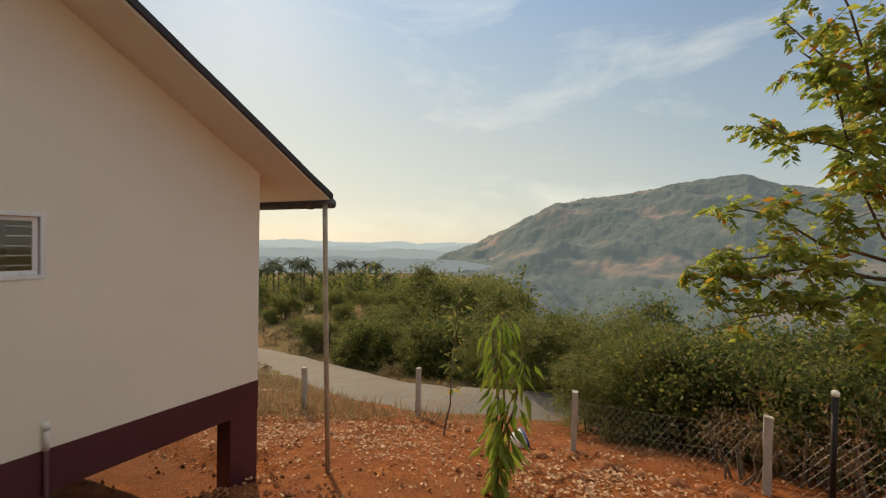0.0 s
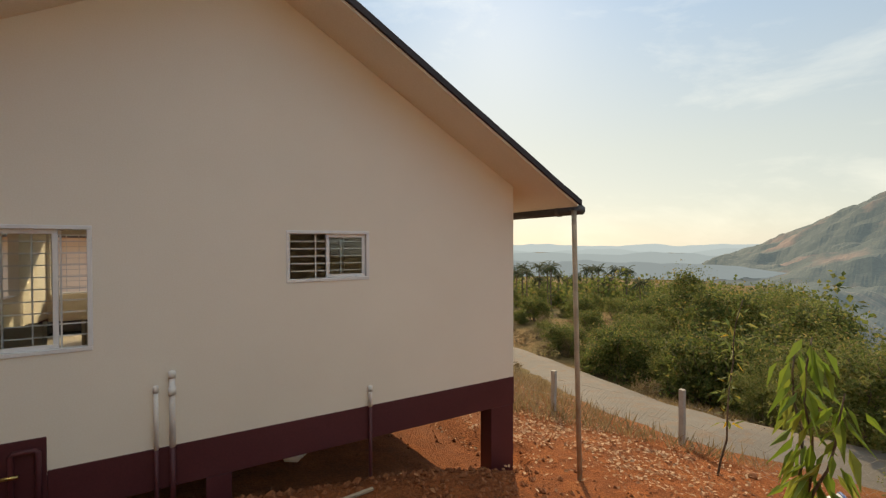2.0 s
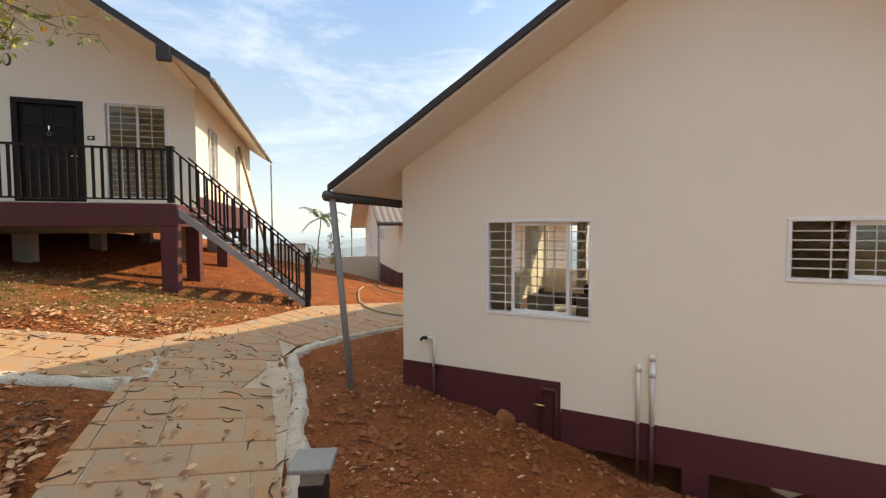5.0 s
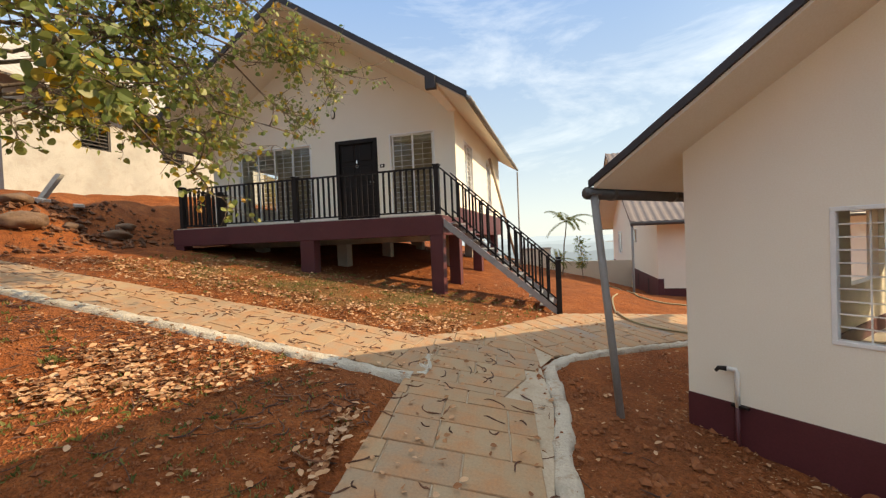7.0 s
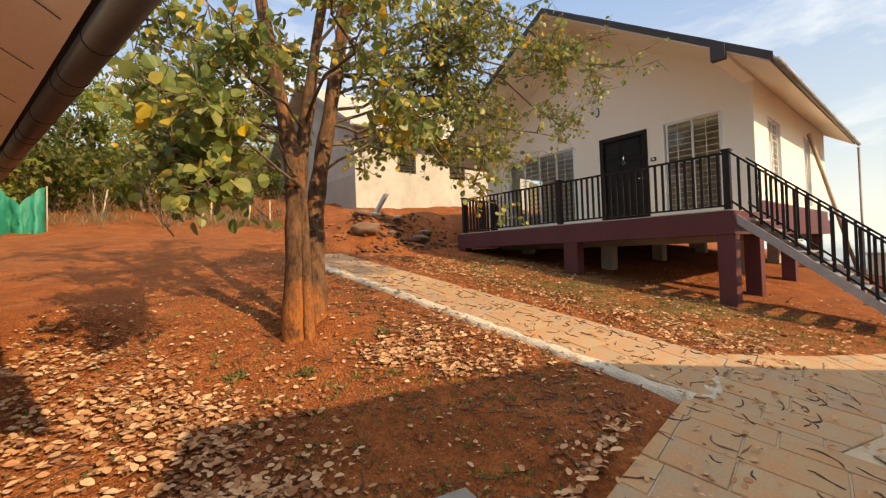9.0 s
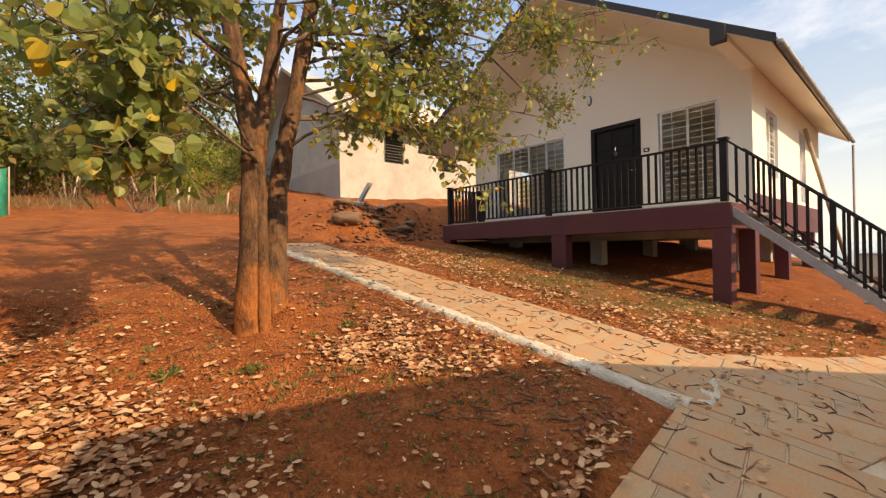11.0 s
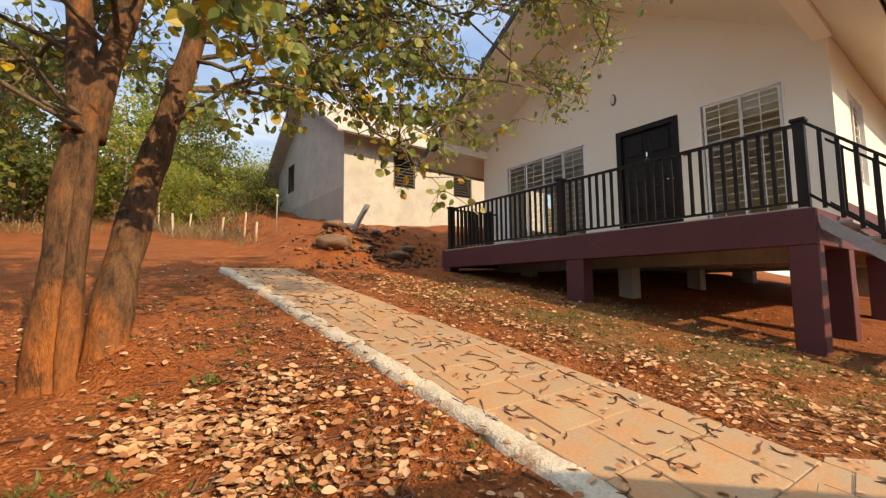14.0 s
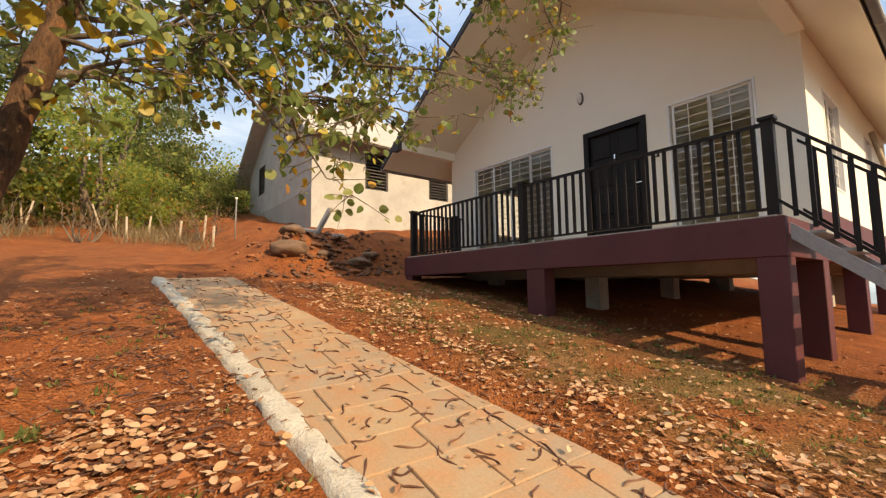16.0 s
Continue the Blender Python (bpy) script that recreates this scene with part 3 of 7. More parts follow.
W1 = (1.03, 2.10, 0.635, 1.625)
W2 = (3.58, 4.42, 1.10, 1.61)
part("wall_front", wall_with_openings(0, A_W, -0.30, a_top, [W1, W2], 0, 0.14, (A_XC,)), M_WALL, house_a, "cream painted gable wall")
back_holes = [(0.2, 2.3, 0.45, 1.7), (3.3, 3.9, 0.4, 1.7)]
part("wall_back", wall_with_openings(0, A_W, -0.30, a_top, back_holes, A_D - 0.14, A_D, (A_XC,)), M_WALL, house_a, "cream painted gable wall")


def flat(z):
    return lambda x: z


for nm, xw, holes in (("wall_west", 0.0, [(4.2, 5.6, 0.6, 1.7)]), ("wall_east", A_W - 0.14, [])):
    bm = wall_with_openings(0.14, A_D - 0.14, -0.30, flat(A_EAVE + 0.04), holes, 0, 0.14)
    bm.transform(Matrix(((0, 1, 0, xw), (1, 0, 0, 0), (0, 0, 1, 0), (0, 0, 0, 1))))
    bmesh.ops.recalc_face_normals(bm, faces=bm.faces)
    part(nm, bm, M_WALL, house_a, "cream painted side wall")
part("partition", bx(2.95, 3.05, 0.16, A_D - 0.16, -0.2, 3.9), M_INWALL, house_a)
part("ceiling_board", bx(0.15, A_W - 0.15, 0.15, A_D - 0.15, 2.20, 2.24), M_INWALL, house_a)
part("floor_slab", bx(0.02, A_W - 0.02, 0.02, A_D - 0.02, -0.42, -0.305), M_PIER, house_a)
# plum plinth: a stepped painted band with beams and columns under it
bm = bmesh.new()
box(bm, -0.006, 1.816, -0.006, 0.16, -0.74, 0.0, 0.004)
part("plinth", bm, M_PLUM, house_a, "plum painted plinth")
bm = bmesh.new()
box(bm, 1.818, A_W + 0.006, -0.006, 0.16, -0.62, -0.265, 0.004)
part("plinth_beam", bm, M_PLUM, house_a, "plum painted ground beam")
bm = bmesh.new()
box(bm, -0.006, 0.16, 0.162, A_D, -0.9, -0.02, 0.004)
part("plinth", bm, M_PLUM, house_a, "plum painted plinth")
bm = bmesh.new()
box(bm, A_W - 0.16, A_W + 0.006, 0.162, A_D, -0.62, -0.265, 0.004)
part("plinth_beam", bm, M_PLUM, house_a, "plum painted ground beam")
for x0, x1, y0 in ((1.62, 1.812, 0.01), (2.88, 3.09, -0.003), (6.04, 6.40, -0.003), (2.88, 3.09, 3.2), (6.1, 6.4, 3.2), (6.1, 6.4, 6.9), (2.9, 3.1, 6.9)):
    part("column", bx(x0, x1, y0, y0 + 0.24, slope((x0 + x1) / 2, y0) - 0.5, -0.622, 0.006), M_PLUM, house_a, "plum painted concrete column")
part("inner_floor", bx(0.15, A_W - 0.15, 0.15, A_D - 0.15, -0.3, -0.25), M_FLOOR, house_a)
gable_roof(house_a, A_XC, A_XC + 0.5, A_EAVE - A_RISE * 0.5, A_RISE, -0.65, A_D + 0.6, 0.07)
for xg in (-0.56, A_W + 0.54):
    gutter(house_a, xg, A_EAVE - A_RISE * 0.5 - 0.04, -0.66, A_D + 0.6)
window(house_a, *W1, 0.0, [(1.30, 1.89)], 9, 5)
window(house_a, *W2, 0.0, [(3.97, 4.385)], 5, 2)
window(house_a, *back_holes[0], A_D, [(1.2, 2.26)], 9, 9, face=-1)
# leaning rain posts below the gutter ends
for label, p0, p1 in (("leaning grey steel gutter post standing in red soil", (-0.31, -0.56, -0.5), (-0.51, -0.62, 1.87)), ("thin rusty steel gutter post standing in red soil", (6.93, -0.66, -1.9), (6.80, -0.66, 1.88))):
    post = thing("gutter_post", label, "post")
    bm = bmesh.new()
    tube(bm, [p0, ((p0[0] + p1[0]) / 2, (p0[1] + p1[1]) / 2 + 0.004, (p0[2] + p1[2]) / 2), p1], 0.036 if p0[0] < 0 else 0.030, 12)
    part("pipe", bm, M_GREYPIPE if p0[0] < 0 else M_WOOD, post, "", True)
    part("cap_plate", bx(p1[0] - 0.05, p1[0] + 0.05, p1[1] - 0.05, p1[1] + 0.05, p1[2], p1[2] + 0.012), M_GUTTER, post)


def waste_pipe(x, ztop, zbot, r=0.022, plum_from=-0.265, proud=0.03):
    """A pipe clipped to the wall, white above and plum below the paint line, with a capped top."""
    p = thing("waste_pipe", "white plastic waste pipe clipped to the cream wall", "pipe", group="wall pipes")
    bm = bmesh.new()
    tube(bm, [(x, -proud, plum_from), (x, -proud, ztop)], r, 10)
    up = part("upper_pipe", bm, M_WHITEPVC, p, "", True)
    bm = bmesh.new()
    tube(bm, [(x, -proud, zbot), (x, -proud, plum_from)], r * 0.99, 10)
    part("lower_pipe", bm, M_PLUM, p, "plum painted lower pipe", True)
    bm = bmesh.new()
    tube(bm, [(x, -proud, ztop - 0.04), (x, -proud, ztop + 0.012), (x, -proud, ztop + 0.02)], [r * 1.25, r * 1.25, r * 0.8], 10)
    part("cap", bm, M_WHITEPVC, up, "", True)
    return p


waste_pipe(2.517, 0.26, -0.95, 0.018)
pp = waste_pipe(2.633, 0.37, -0.95, 0.023)
bm = bmesh.new()
tube(bm, [(2.633, -0.03, 0.18), (2.633, -0.03, 0.25)], 0.030, 10)
part("collar", bm, M_WHITEPVC, pp, "", True)
waste_pipe(4.42, -0.06, -1.4, 0.02)
tap = thing("wall_tap", "white plastic stand pipe with a dark bib tap on the wall", "tap")
bm = bmesh.new()
tube(bm, [(0.415, -0.03, -0.02), (0.415, -0.03, 0.28), (0.405, -0.03, 0.3), (0.33, -0.05, 0.3)], 0.02, 10)
part("riser", bm, M_WHITEPVC, tap, "", True)
bm = bmesh.new()
tube(bm, [(0.345, -0.05, 0.3), (0.29, -0.07, 0.3), (0.27, -0.08, 0.27)], [0.022, 0.018, 0.014], 8)
part("spout", bm, M_BLACK, tap, "dark bib tap", True)
part("clip", bx(0.37, 0.5, -0.045, -0.008, -0.02, 0.0), M_BLACK, tap)
bm = bmesh.new()
tube(bm, [(0.415, -0.03, -0.55), (0.415, -0.03, -0.02)], 0.02, 10)
part("lower_pipe", bm, M_PLUM, tap, "plum painted lower pipe", True)
tap2 = thing("valve_pipe", "plum painted supply loop with a brass valve", "pipe")
bm = bmesh.new()
tube(bm, [(1.62, -0.035, -0.8), (1.62, -0.035, -0.1), (1.635, -0.035, -0.08), (1.76, -0.035, -0.08), (1.775, -0.035, -0.1), (1.775, -0.035, -0.8)], 0.02, 8)
part("loop", bm, M_PLUM, tap2, "", True)
bm = bmesh.new()
tube(bm, [(1.56, -0.06, -0.245), (1.67, -0.06, -0.245)], 0.014, 8)
part("valve", bm, M_BRASS, tap2, "brass valve", True)


def dining_chair(x, y, rz):
    c = thing("dining_chair", "pale wooden dining chair on a tiled floor", "chair", pose(x, y, -0.25, 0, 0, rz), "dining chairs")
    part("seat", bx(-0.2, 0.2, -0.2, 0.2, 0.43, 0.47, 0.008), M_CREAM, c)
    for sx in (-0.18, 0.15):
        for sy in (-0.18, 0.15):
            part("leg", bx(sx, sx + 0.03, sy, sy + 0.03, 0, 0.93 if sy > 0 else 0.43), M_CREAM, c)
    part("backrest", bx(-0.15, 0.15, 0.155, 0.175, 0.6, 0.9, 0.005), M_CREAM, c)


dining_chair(1.35, 1.3, 20)
dining_chair(1.9, 1.2, -15)
table = thing("dining_table", "dark wooden dining table on a tiled floor", "table", pose(1.8, 2.3, -0.25))
part("tabletop", bx(-0.8, 0.8, -0.45, 0.45, 0.71, 0.75, 0.008), M_BROWNFAB, table)
for sx in (-0.74, 0.68):
    for sy in (-0.4, 0.34):
        part("leg", bx(sx, sx + 0.06, sy, sy + 0.06, 0, 0.71), M_BROWNFAB, table)
sofa = thing("sofa", "dark upholstered sofa by the far wall", "sofa", pose(2.2, 5.2, -0.25))
part("seat", bx(-0.6, 0.6, -0.4, 0.35, 0.1, 0.45, 0.04), M_BROWNFAB, sofa)
part("backrest", bx(-0.6, 0.6, 0.36, 0.55, 0.1, 0.95, 0.04), M_BROWNFAB, sofa)
for sx in (-0.76, 0.61):
    part("armrest", bx(sx, sx + 0.15, -0.4, 0.55, 0.1, 0.62, 0.03), M_BROWNFAB, sofa)
curtain = thing("curtain", "pale grey drawn curtain hanging by the window", "curtain")
bm = bmesh.new()
rows = []
for i in range(41):
    x = 1.02 + 0.24 * i / 40
    y = 6.8 + 0.03 * math.sin(i * 1.3)
    rows.append([bm.verts.new((x, y, z)) for z in (0.0, 1.0, 1.9)])
for a, b in zip(rows, rows[1:]):
    for k in range(2):
        bm.faces.new((a[k], b[k], b[k + 1], a[k + 1]))
part("cloth", bm, M_FRAME, curtain, "", True)

# second house: verandah on stilts, reached by a steel stair
B_M = pose(-5.03, 0.43, 0, 0, 0, 41.8)
B_X0, B_X1, B_Y, B_LEN = -6.89, 0.05, 1.6, 7.3
B_XC = (B_X0 + B_X1) / 2
B_RISE, B_EAVE = 0.635, 4.60
B_FL = 2.0
house_b = thing("house", "cream gabled house on plum stilts with a railed verandah", "house", B_M, "hillside houses")


def b_top(x):
    return B_EAVE + B_RISE * ((B_X1 - B_X0) / 2 - abs(x - B_XC)) + 0.01


DB = (-3.08, -1.93, 1.98, 4.09)
WB2 = (-1.60, -0.46, 2.16, 4.12)
WB1 = (-6.04, -3.78, 2.16, 4.10)
part("wall_front", wall_with_openings(B_X0, B_X1, B_FL, b_top, [DB, WB2, WB1], B_Y, B_Y + 0.15, (B_XC,)), M_WALL, house_b, "cream painted gable wall")
part("wall_back", wall_with_openings(B_X0, B_X1, B_FL, b_top, [(-5, -3.6, 2.6, 3.7)], B_Y + B_LEN - 0.15, B_Y + B_LEN, (B_XC,)), M_WALL, house_b, "cream painted gable wall")
SIDE = [(2.55, 3.6, 2.65, 4.03), (5.9, 6.75, 2.3, 4.1)]
for nm, xw, holes in (("wall_east", B_X1 - 0.15, SIDE), ("wall_west", B_X0, [(3.0, 4.4, 2.7, 3.9)])):
    bm = wall_with_openings(B_Y + 0.15, B_Y + B_LEN - 0.15, B_FL, flat(B_EAVE + 0.05), holes, 0, 0.15)
    bm.transform(Matrix(((0, 1, 0, xw), (1, 0, 0, 0), (0, 0, 1, 0), (0, 0, 0, 1))))
    bmesh.ops.recalc_face_normals(bm, faces=bm.faces)
    part(nm, bm, M_WALL, house_b, "cream painted side wall")
part("side_band", bx(B_X1 + 0.002, B_X1 + 0.012, B_Y + 0.02, B_Y + B_LEN, 2.002, 2.26), M_PLUM, house_b, "plum painted skirting band")
part("inner_floor", bx(B_X0 + 0.16, B_X1 - 0.16, B_Y + 0.16, B_Y + B_LEN - 0.16, 2.003, 2.02), M_FLOOR, house_b)
part("ceiling_board", bx(B_X0 + 0.16, B_X1 - 0.16, B_Y + 0.16, B_Y + B_LEN - 0.16, 4.52, 4.56), M_INWALL, house_b)
# unseen inner wall added; its brown stands in for the dark window view
part("partition", bx(B_X0 + 0.16, B_X1 - 0.16, 4.2, 4.3, 2.022, 4.518), M_WOOD, house_b, "inner partition coloured brown to darken the windows")
part("deck_slab", bx(-6.55, 0.0, 0.06, B_Y + B_LEN, 1.86, 1.998), M_PIER, house_b)
part("deck_topping", bx(-6.55, 0.03, 0.03, B_Y - 0.002, 2.0, 2.018), M_KERB, house_b, "pale tiled verandah floor")
bm = bmesh.new()
box(bm, -6.62, 0.10, -0.02, 0.18, 1.60, 1.999, 0.008)
part("front_beam", bm, M_PLUM, house_b, "plum painted edge beam")
for xs in (-6.62, -0.10):
    part("side_beam", bx(xs, xs + 0.2, 0.182, B_Y + B_LEN, 1.60, 1.999, 0.006), M_PLUM, house_b, "plum painted edge beam")
for i, (x, y) in enumerate([(-6.45, 0.0), (-2.97, 0.0), (-0.03, 0.0), (-0.03, 1.45), (-0.03, 4.2), (-0.03, 7.4)]):
    w = 0.13 if i != 1 else 0.17
    p = B_M @ Vector((x, y, 0))
    part("column", bx(x - w, x + w, y - 0.015, y + 0.24, slope(p.x, p.y) - 0.4, 1.602, 0.008), M_PLUM, house_b, "plum painted concrete column")
for x, y in ((-2.95, 1.6), (-5.4, 1.6), (-1.0, 4.4), (-2.95, 4.4), (-5.4, 4.4), (-1.0, 7.6), (-2.95, 7.6), (-5.4, 7.6), (-0.9, 8.6), (-3.5, 8.6)):
    p = B_M @ Vector((x, y, 0))
    part("pier", bx(x - 0.14, x + 0.14, y - 0.14, y + 0.14, slope(p.x, p.y) - 0.6, 1.478, 0.008), M_PIER, house_b, "bare grey concrete pier")
for y in (B_Y - 0.02, 4.3, 7.5, 8.6):
    part("ground_beam", bx(-6.4, -0.12, y, y + 0.22, 1.48, 1.858, 0.006), M_PIER, house_b, "bare grey concrete ground beam")
gable_roof(house_b, B_XC, (B_X1 - B_X0) / 2 + 0.62, B_EAVE - B_RISE * 0.62, B_RISE, -0.05, B_Y + B_LEN + 0.5, 0.13)
for xg in (B_X1 + 0.70, B_X0 - 0.70):
    gutter(house_b, xg, B_EAVE - B_RISE * 0.62 - 0.0, -0.03, B_Y + B_LEN + 0.5, 0.048, M_GREYPIPE)
# beam ends that carry the verandah roof
for x in (-0.1, B_X0 - 0.06):
    part("roof_beam", bx(x, x + 0.2, 0.02, B_Y, 4.50, 4.70, 0.004), M_WALL, house_b)
    part("beam_end", bx(x - 0.01, x + 0.2, -0.095, 0.018, 4.47, 4.71, 0.004), M_ROOF, house_b, "dark metal capped beam end")
window(house_b, *WB2, B_Y, [(-1.54, -1.0), (-1.04, -0.51)], 14, 3, bars_at=0.010)
window(house_b, *WB1, B_Y, [(-5.98, -5.4), (-5.45, -4.9), (-4.92, -4.35), (-4.38, -3.83)], 14, 7, bars_at=0.010)
for ya, yb, za, zb in SIDE:
    w = window(house_b, ya, yb, za, zb, 0, [(ya + 0.04, ya + 0.45), (ya + 0.4, yb - 0.04)], 9, 4)
    w.matrix_local = Matrix(((0, -1, 0, B_X1), (1, 0, 0, 0), (0, 0, 1, 0), (0, 0, 0, 1)))


def panel_door(parent, x0, x1, z0, z1, y):
    bm = bmesh.new()
    f = 0.10
    box(bm, x0, x0 + f, y - 0.02, y + 0.12, z0, z1, 0.005)
    box(bm, x1 - f, x1, y - 0.02, y + 0.12, z0, z1, 0.005)
    box(bm, x0 + f, x1 - f, y - 0.02, y + 0.12, z1 - f, z1, 0.005)
    d = part("door", bm, M_DOOR, parent, "closed dark double door with raised panels")
    mid = (x0 + x1) / 2
    for xa, xb in ((x0 + f, mid - 0.003), (mid + 0.003, x1 - f)):
        bm = bmesh.new()
        box(bm, xa, xb, y + 0.04, y + 0.08, z0 + 0.02, z1 - f)
        h = (z1 - f - z0 - 0.02) / 4
        for r in range(4):
            box(bm, xa + 0.07, xb - 0.07, y + 0.022, y + 0.045, z0 + 0.08 + r * h, z0 + r * h + h - 0.02, 0.012)
        part("leaf", bm, M_DOOR, d)
    bm = bmesh.new()
    tube(bm, [(mid + 0.035 * math.cos(a * math.pi / 6), y + 0.02, z0 + 1.45 + 0.035 * math.sin(a * math.pi / 6)) for a in range(13)], 0.006, 6, False)
    part("knocker_ring", bm, M_STEEL, d, "chrome ring knocker", True)
    part("bolt_plate", bx(mid - 0.012, mid + 0.012, y + 0.015, y + 0.028, z0 + 1.52, z0 + 1.60), M_CHROME, d, "chrome bolt")
    part("handle", bx(mid + 0.34, mid + 0.46, y + 0.0, y + 0.02, z0 + 1.02, z0 + 1.04, 0.004), M_CHROME, d, "chrome lever handle")


panel_door(house_b, *DB, B_Y)


def on_b(name, label, category, group=""):
    return thing(name, label, category, B_M, group)


lamp = on_b("wall_lamp", "oval bulkhead lamp with a dark rim on the cream wall", "lamp")
bm = bmesh.new()
bmesh.ops.create_uvsphere(bm, u_segments=16, v_segments=10, radius=1, matrix=Matrix.LocRotScale((-3.1, B_Y - 0.005, 4.78), None, (0.065, 0.04, 0.12)))
part("rim", bm, M_GUTTER, lamp, "dark rim", True)
bm = bmesh.new()
bmesh.ops.create_uvsphere(bm, u_segments=16, v_segments=10, radius=1, matrix=Matrix.LocRotScale((-3.1, B_Y - 0.025, 4.78), None, (0.045, 0.045, 0.095)))
part("diffuser", bm, M_WHITEPVC, lamp, "white diffuser", True)
sw = on_b("switch_box", "small dark bell switch on the wall beside the door", "switch")
part("plate", bx(-1.87, -1.75, B_Y - 0.02, B_Y, 3.34, 3.42, 0.006), M_BLACK, sw)
part("button", bx(-1.84, -1.78, B_Y - 0.026, B_Y - 0.021, 3.36, 3.40, 0.003), M_FRAME, sw)


def railing(x0, x1, z, height_, posts, along="x", fixed=0.0, label="black painted steel verandah railing"):
    r = on_b("railing", label, "railing", "verandah railings")
    sw_ = (lambda a, b, c, d, e, f: bx(a, b, c, d, e, f)) if along == "x" else (lambda a, b, c, d, e, f: bx(c, d, a, b, e, f))
    part("handrail", sw_(x0, x1, fixed - 0.025, fixed + 0.025, z + height_ - 0.05, z + height_ - 0.015), M_BLACK, r)
    part("bottom_rail", sw_(x0, x1, fixed - 0.02, fixed + 0.02, z + 0.05, z + 0.08), M_BLACK, r)
    n = round((x1 - x0) / 0.128)
    for i in range(1, n):
        x = x0 + (x1 - x0) * i / n
        if min(abs(x - p) for p in posts) < 0.07:
            continue
        part("baluster", sw_(x - 0.021, x + 0.021, fixed - 0.012, fixed + 0.012, z + 0.08, z + height_ - 0.05), M_BLACK, r)
    for p in posts:
        part("newel_post", sw_(p - 0.05, p + 0.05, fixed - 0.05, fixed + 0.05, z, z + height_), M_BLACK, r)
        part("newel_cap", sw_(p - 0.07, p + 0.07, fixed - 0.07, fixed + 0.07, z + height_, z + height_ + 0.03), M_BLACK, r)


railing(-6.41, 0.0, 2.02, 0.97, [-6.41, -3.26, 0.0], fixed=0.09)
railing(0.19, 1.55, 2.02, 0.97, [1.3], along="y", fixed=-6.41, label="black painted steel return railing at the verandah end")
# steel stair down to the path
stair = on_b("outdoor_stair", "grey steel stair with open treads and black railings", "stair")
SX0, SX1, SZ0, SZ1 = 0.12, 2.22, 1.93, 0.02
for y in (0.05, 1.05):
    bm = bmesh.new()
    hexa(bm, [(SX0, y, SZ0 - 0.16), (SX1 + 0.1, y, SZ1 - 0.08), (SX1 + 0.1, y, SZ1 + 0.06), (SX0, y, SZ0 + 0.0)], (0, 0.05, 0))
    bmesh.ops.recalc_face_normals(bm, faces=bm.faces)
    part("stringer", bm, M_STEEL, stair, "grey steel stringer")
for i in range(10):
    t = (i + 0.6) / 10.5
    x, z = SX0 + (SX1 - SX0) * t, SZ0 + (SZ1 - SZ0) * t
    part("tread", bx(x - 0.11, x + 0.13, 0.1, 1.05, z - 0.015, z + 0.015, 0.003), M_STEEL, stair, "grey steel tread")
for y in (0.075, 1.075):
    r = on_b("stair_railing", "black painted steel railing along the stair", "railing", "stair railings")
    def zr(x):
        return SZ0 + (SZ1 - SZ0) * (x - SX0) / (SX1 - SX0)
    for nm, off in (("handrail", 0.95), ("bottom_rail", 0.14)):
        bm = bmesh.new()
        hexa(bm, [(0.03, y - 0.02, zr(0.03) + off), (2.26, y - 0.02, zr(2.26) + off), (2.26, y - 0.02, zr(2.26) + off + 0.04), (0.03, y - 0.02, zr(0.03) + off + 0.04)], (0, 0.04, 0))
        bmesh.ops.recalc_face_normals(bm, faces=bm.faces)
        part(nm, bm, M_BLACK, r)
    for i in range(1, 16):
        x = 0.03 + 2.2 * i / 16
        part("baluster", bx(x - 0.019, x + 0.019, y - 0.012, y + 0.012, zr(x) + 0.1, zr(x) + 0.96), M_BLACK, r)
    part("newel_post", bx(2.24, 2.34, y - 0.05, y + 0.05, -0.12, 1.02, 0.004), M_BLACK, r)
    part("newel_cap", bx(2.225, 2.355, y - 0.065, y + 0.065, 1.02, 1.045, 0.004), M_BLACK, r)
# props under the far eave and a downpipe
prop = on_b("timber_prop", "long weathered timber pole leaning on the side wall", "pole")
bm = bmesh.new()
tube(bm, [(0.75, 8.4, slope(-10, 7.2) - 0.1), (0.14, 6.1, 4.15)], 0.045, 8)
part("pole", bm, M_WOOD, prop, "", True)
dp = on_b("gutter_post", "thin grey steel post under the far gutter end", "post")
bm = bmesh.new()
tube(bm, [(0.75, B_Y + B_LEN + 0.4, -1.2), (0.75, B_Y + B_LEN + 0.4, 4.1)], 0.03, 8)
part("pipe", bm, M_GREYPIPE, dp, "", True)

# third house: bare rendered walls, roof not yet sheeted
C_M = pose(-14.74, -7.98, -0.27, 0, 0, 41.8) @ Matrix.Diagonal((1.2, 1.2, 1.2, 1))
house_c = thing("house", "unfinished house of bare grey render on a soil bank", "house", C_M, "hillside houses")


def c_top(x):
    return 6.1 + 0.62 * (3.5 - abs(x + 3.5))


part("wall_front", wall_with_openings(-7.0, 0.0, 1.4, c_top, [(-5.75, -4.85, 5.0, 6.1)], 0, 0.2, (-3.5,)), M_CONC, house_c, "bare grey rendered gable wall")
bm = wall_with_openings(0.2, 9.0, 1.4, flat(6.1), [(1.72, 2.55, 4.45, 5.65), (4.2, 5.05, 4.4, 5.55)], 0, 0.2)
bm.transform(Matrix(((0, 1, 0, -0.2), (1, 0, 0, 0), (0, 0, 1, 0), (0, 0, 0, 1))))
bmesh.ops.recalc_face_normals(bm, faces=bm.faces)
part("wall_east", bm, M_CONC, house_c, "bare grey rendered side wall")
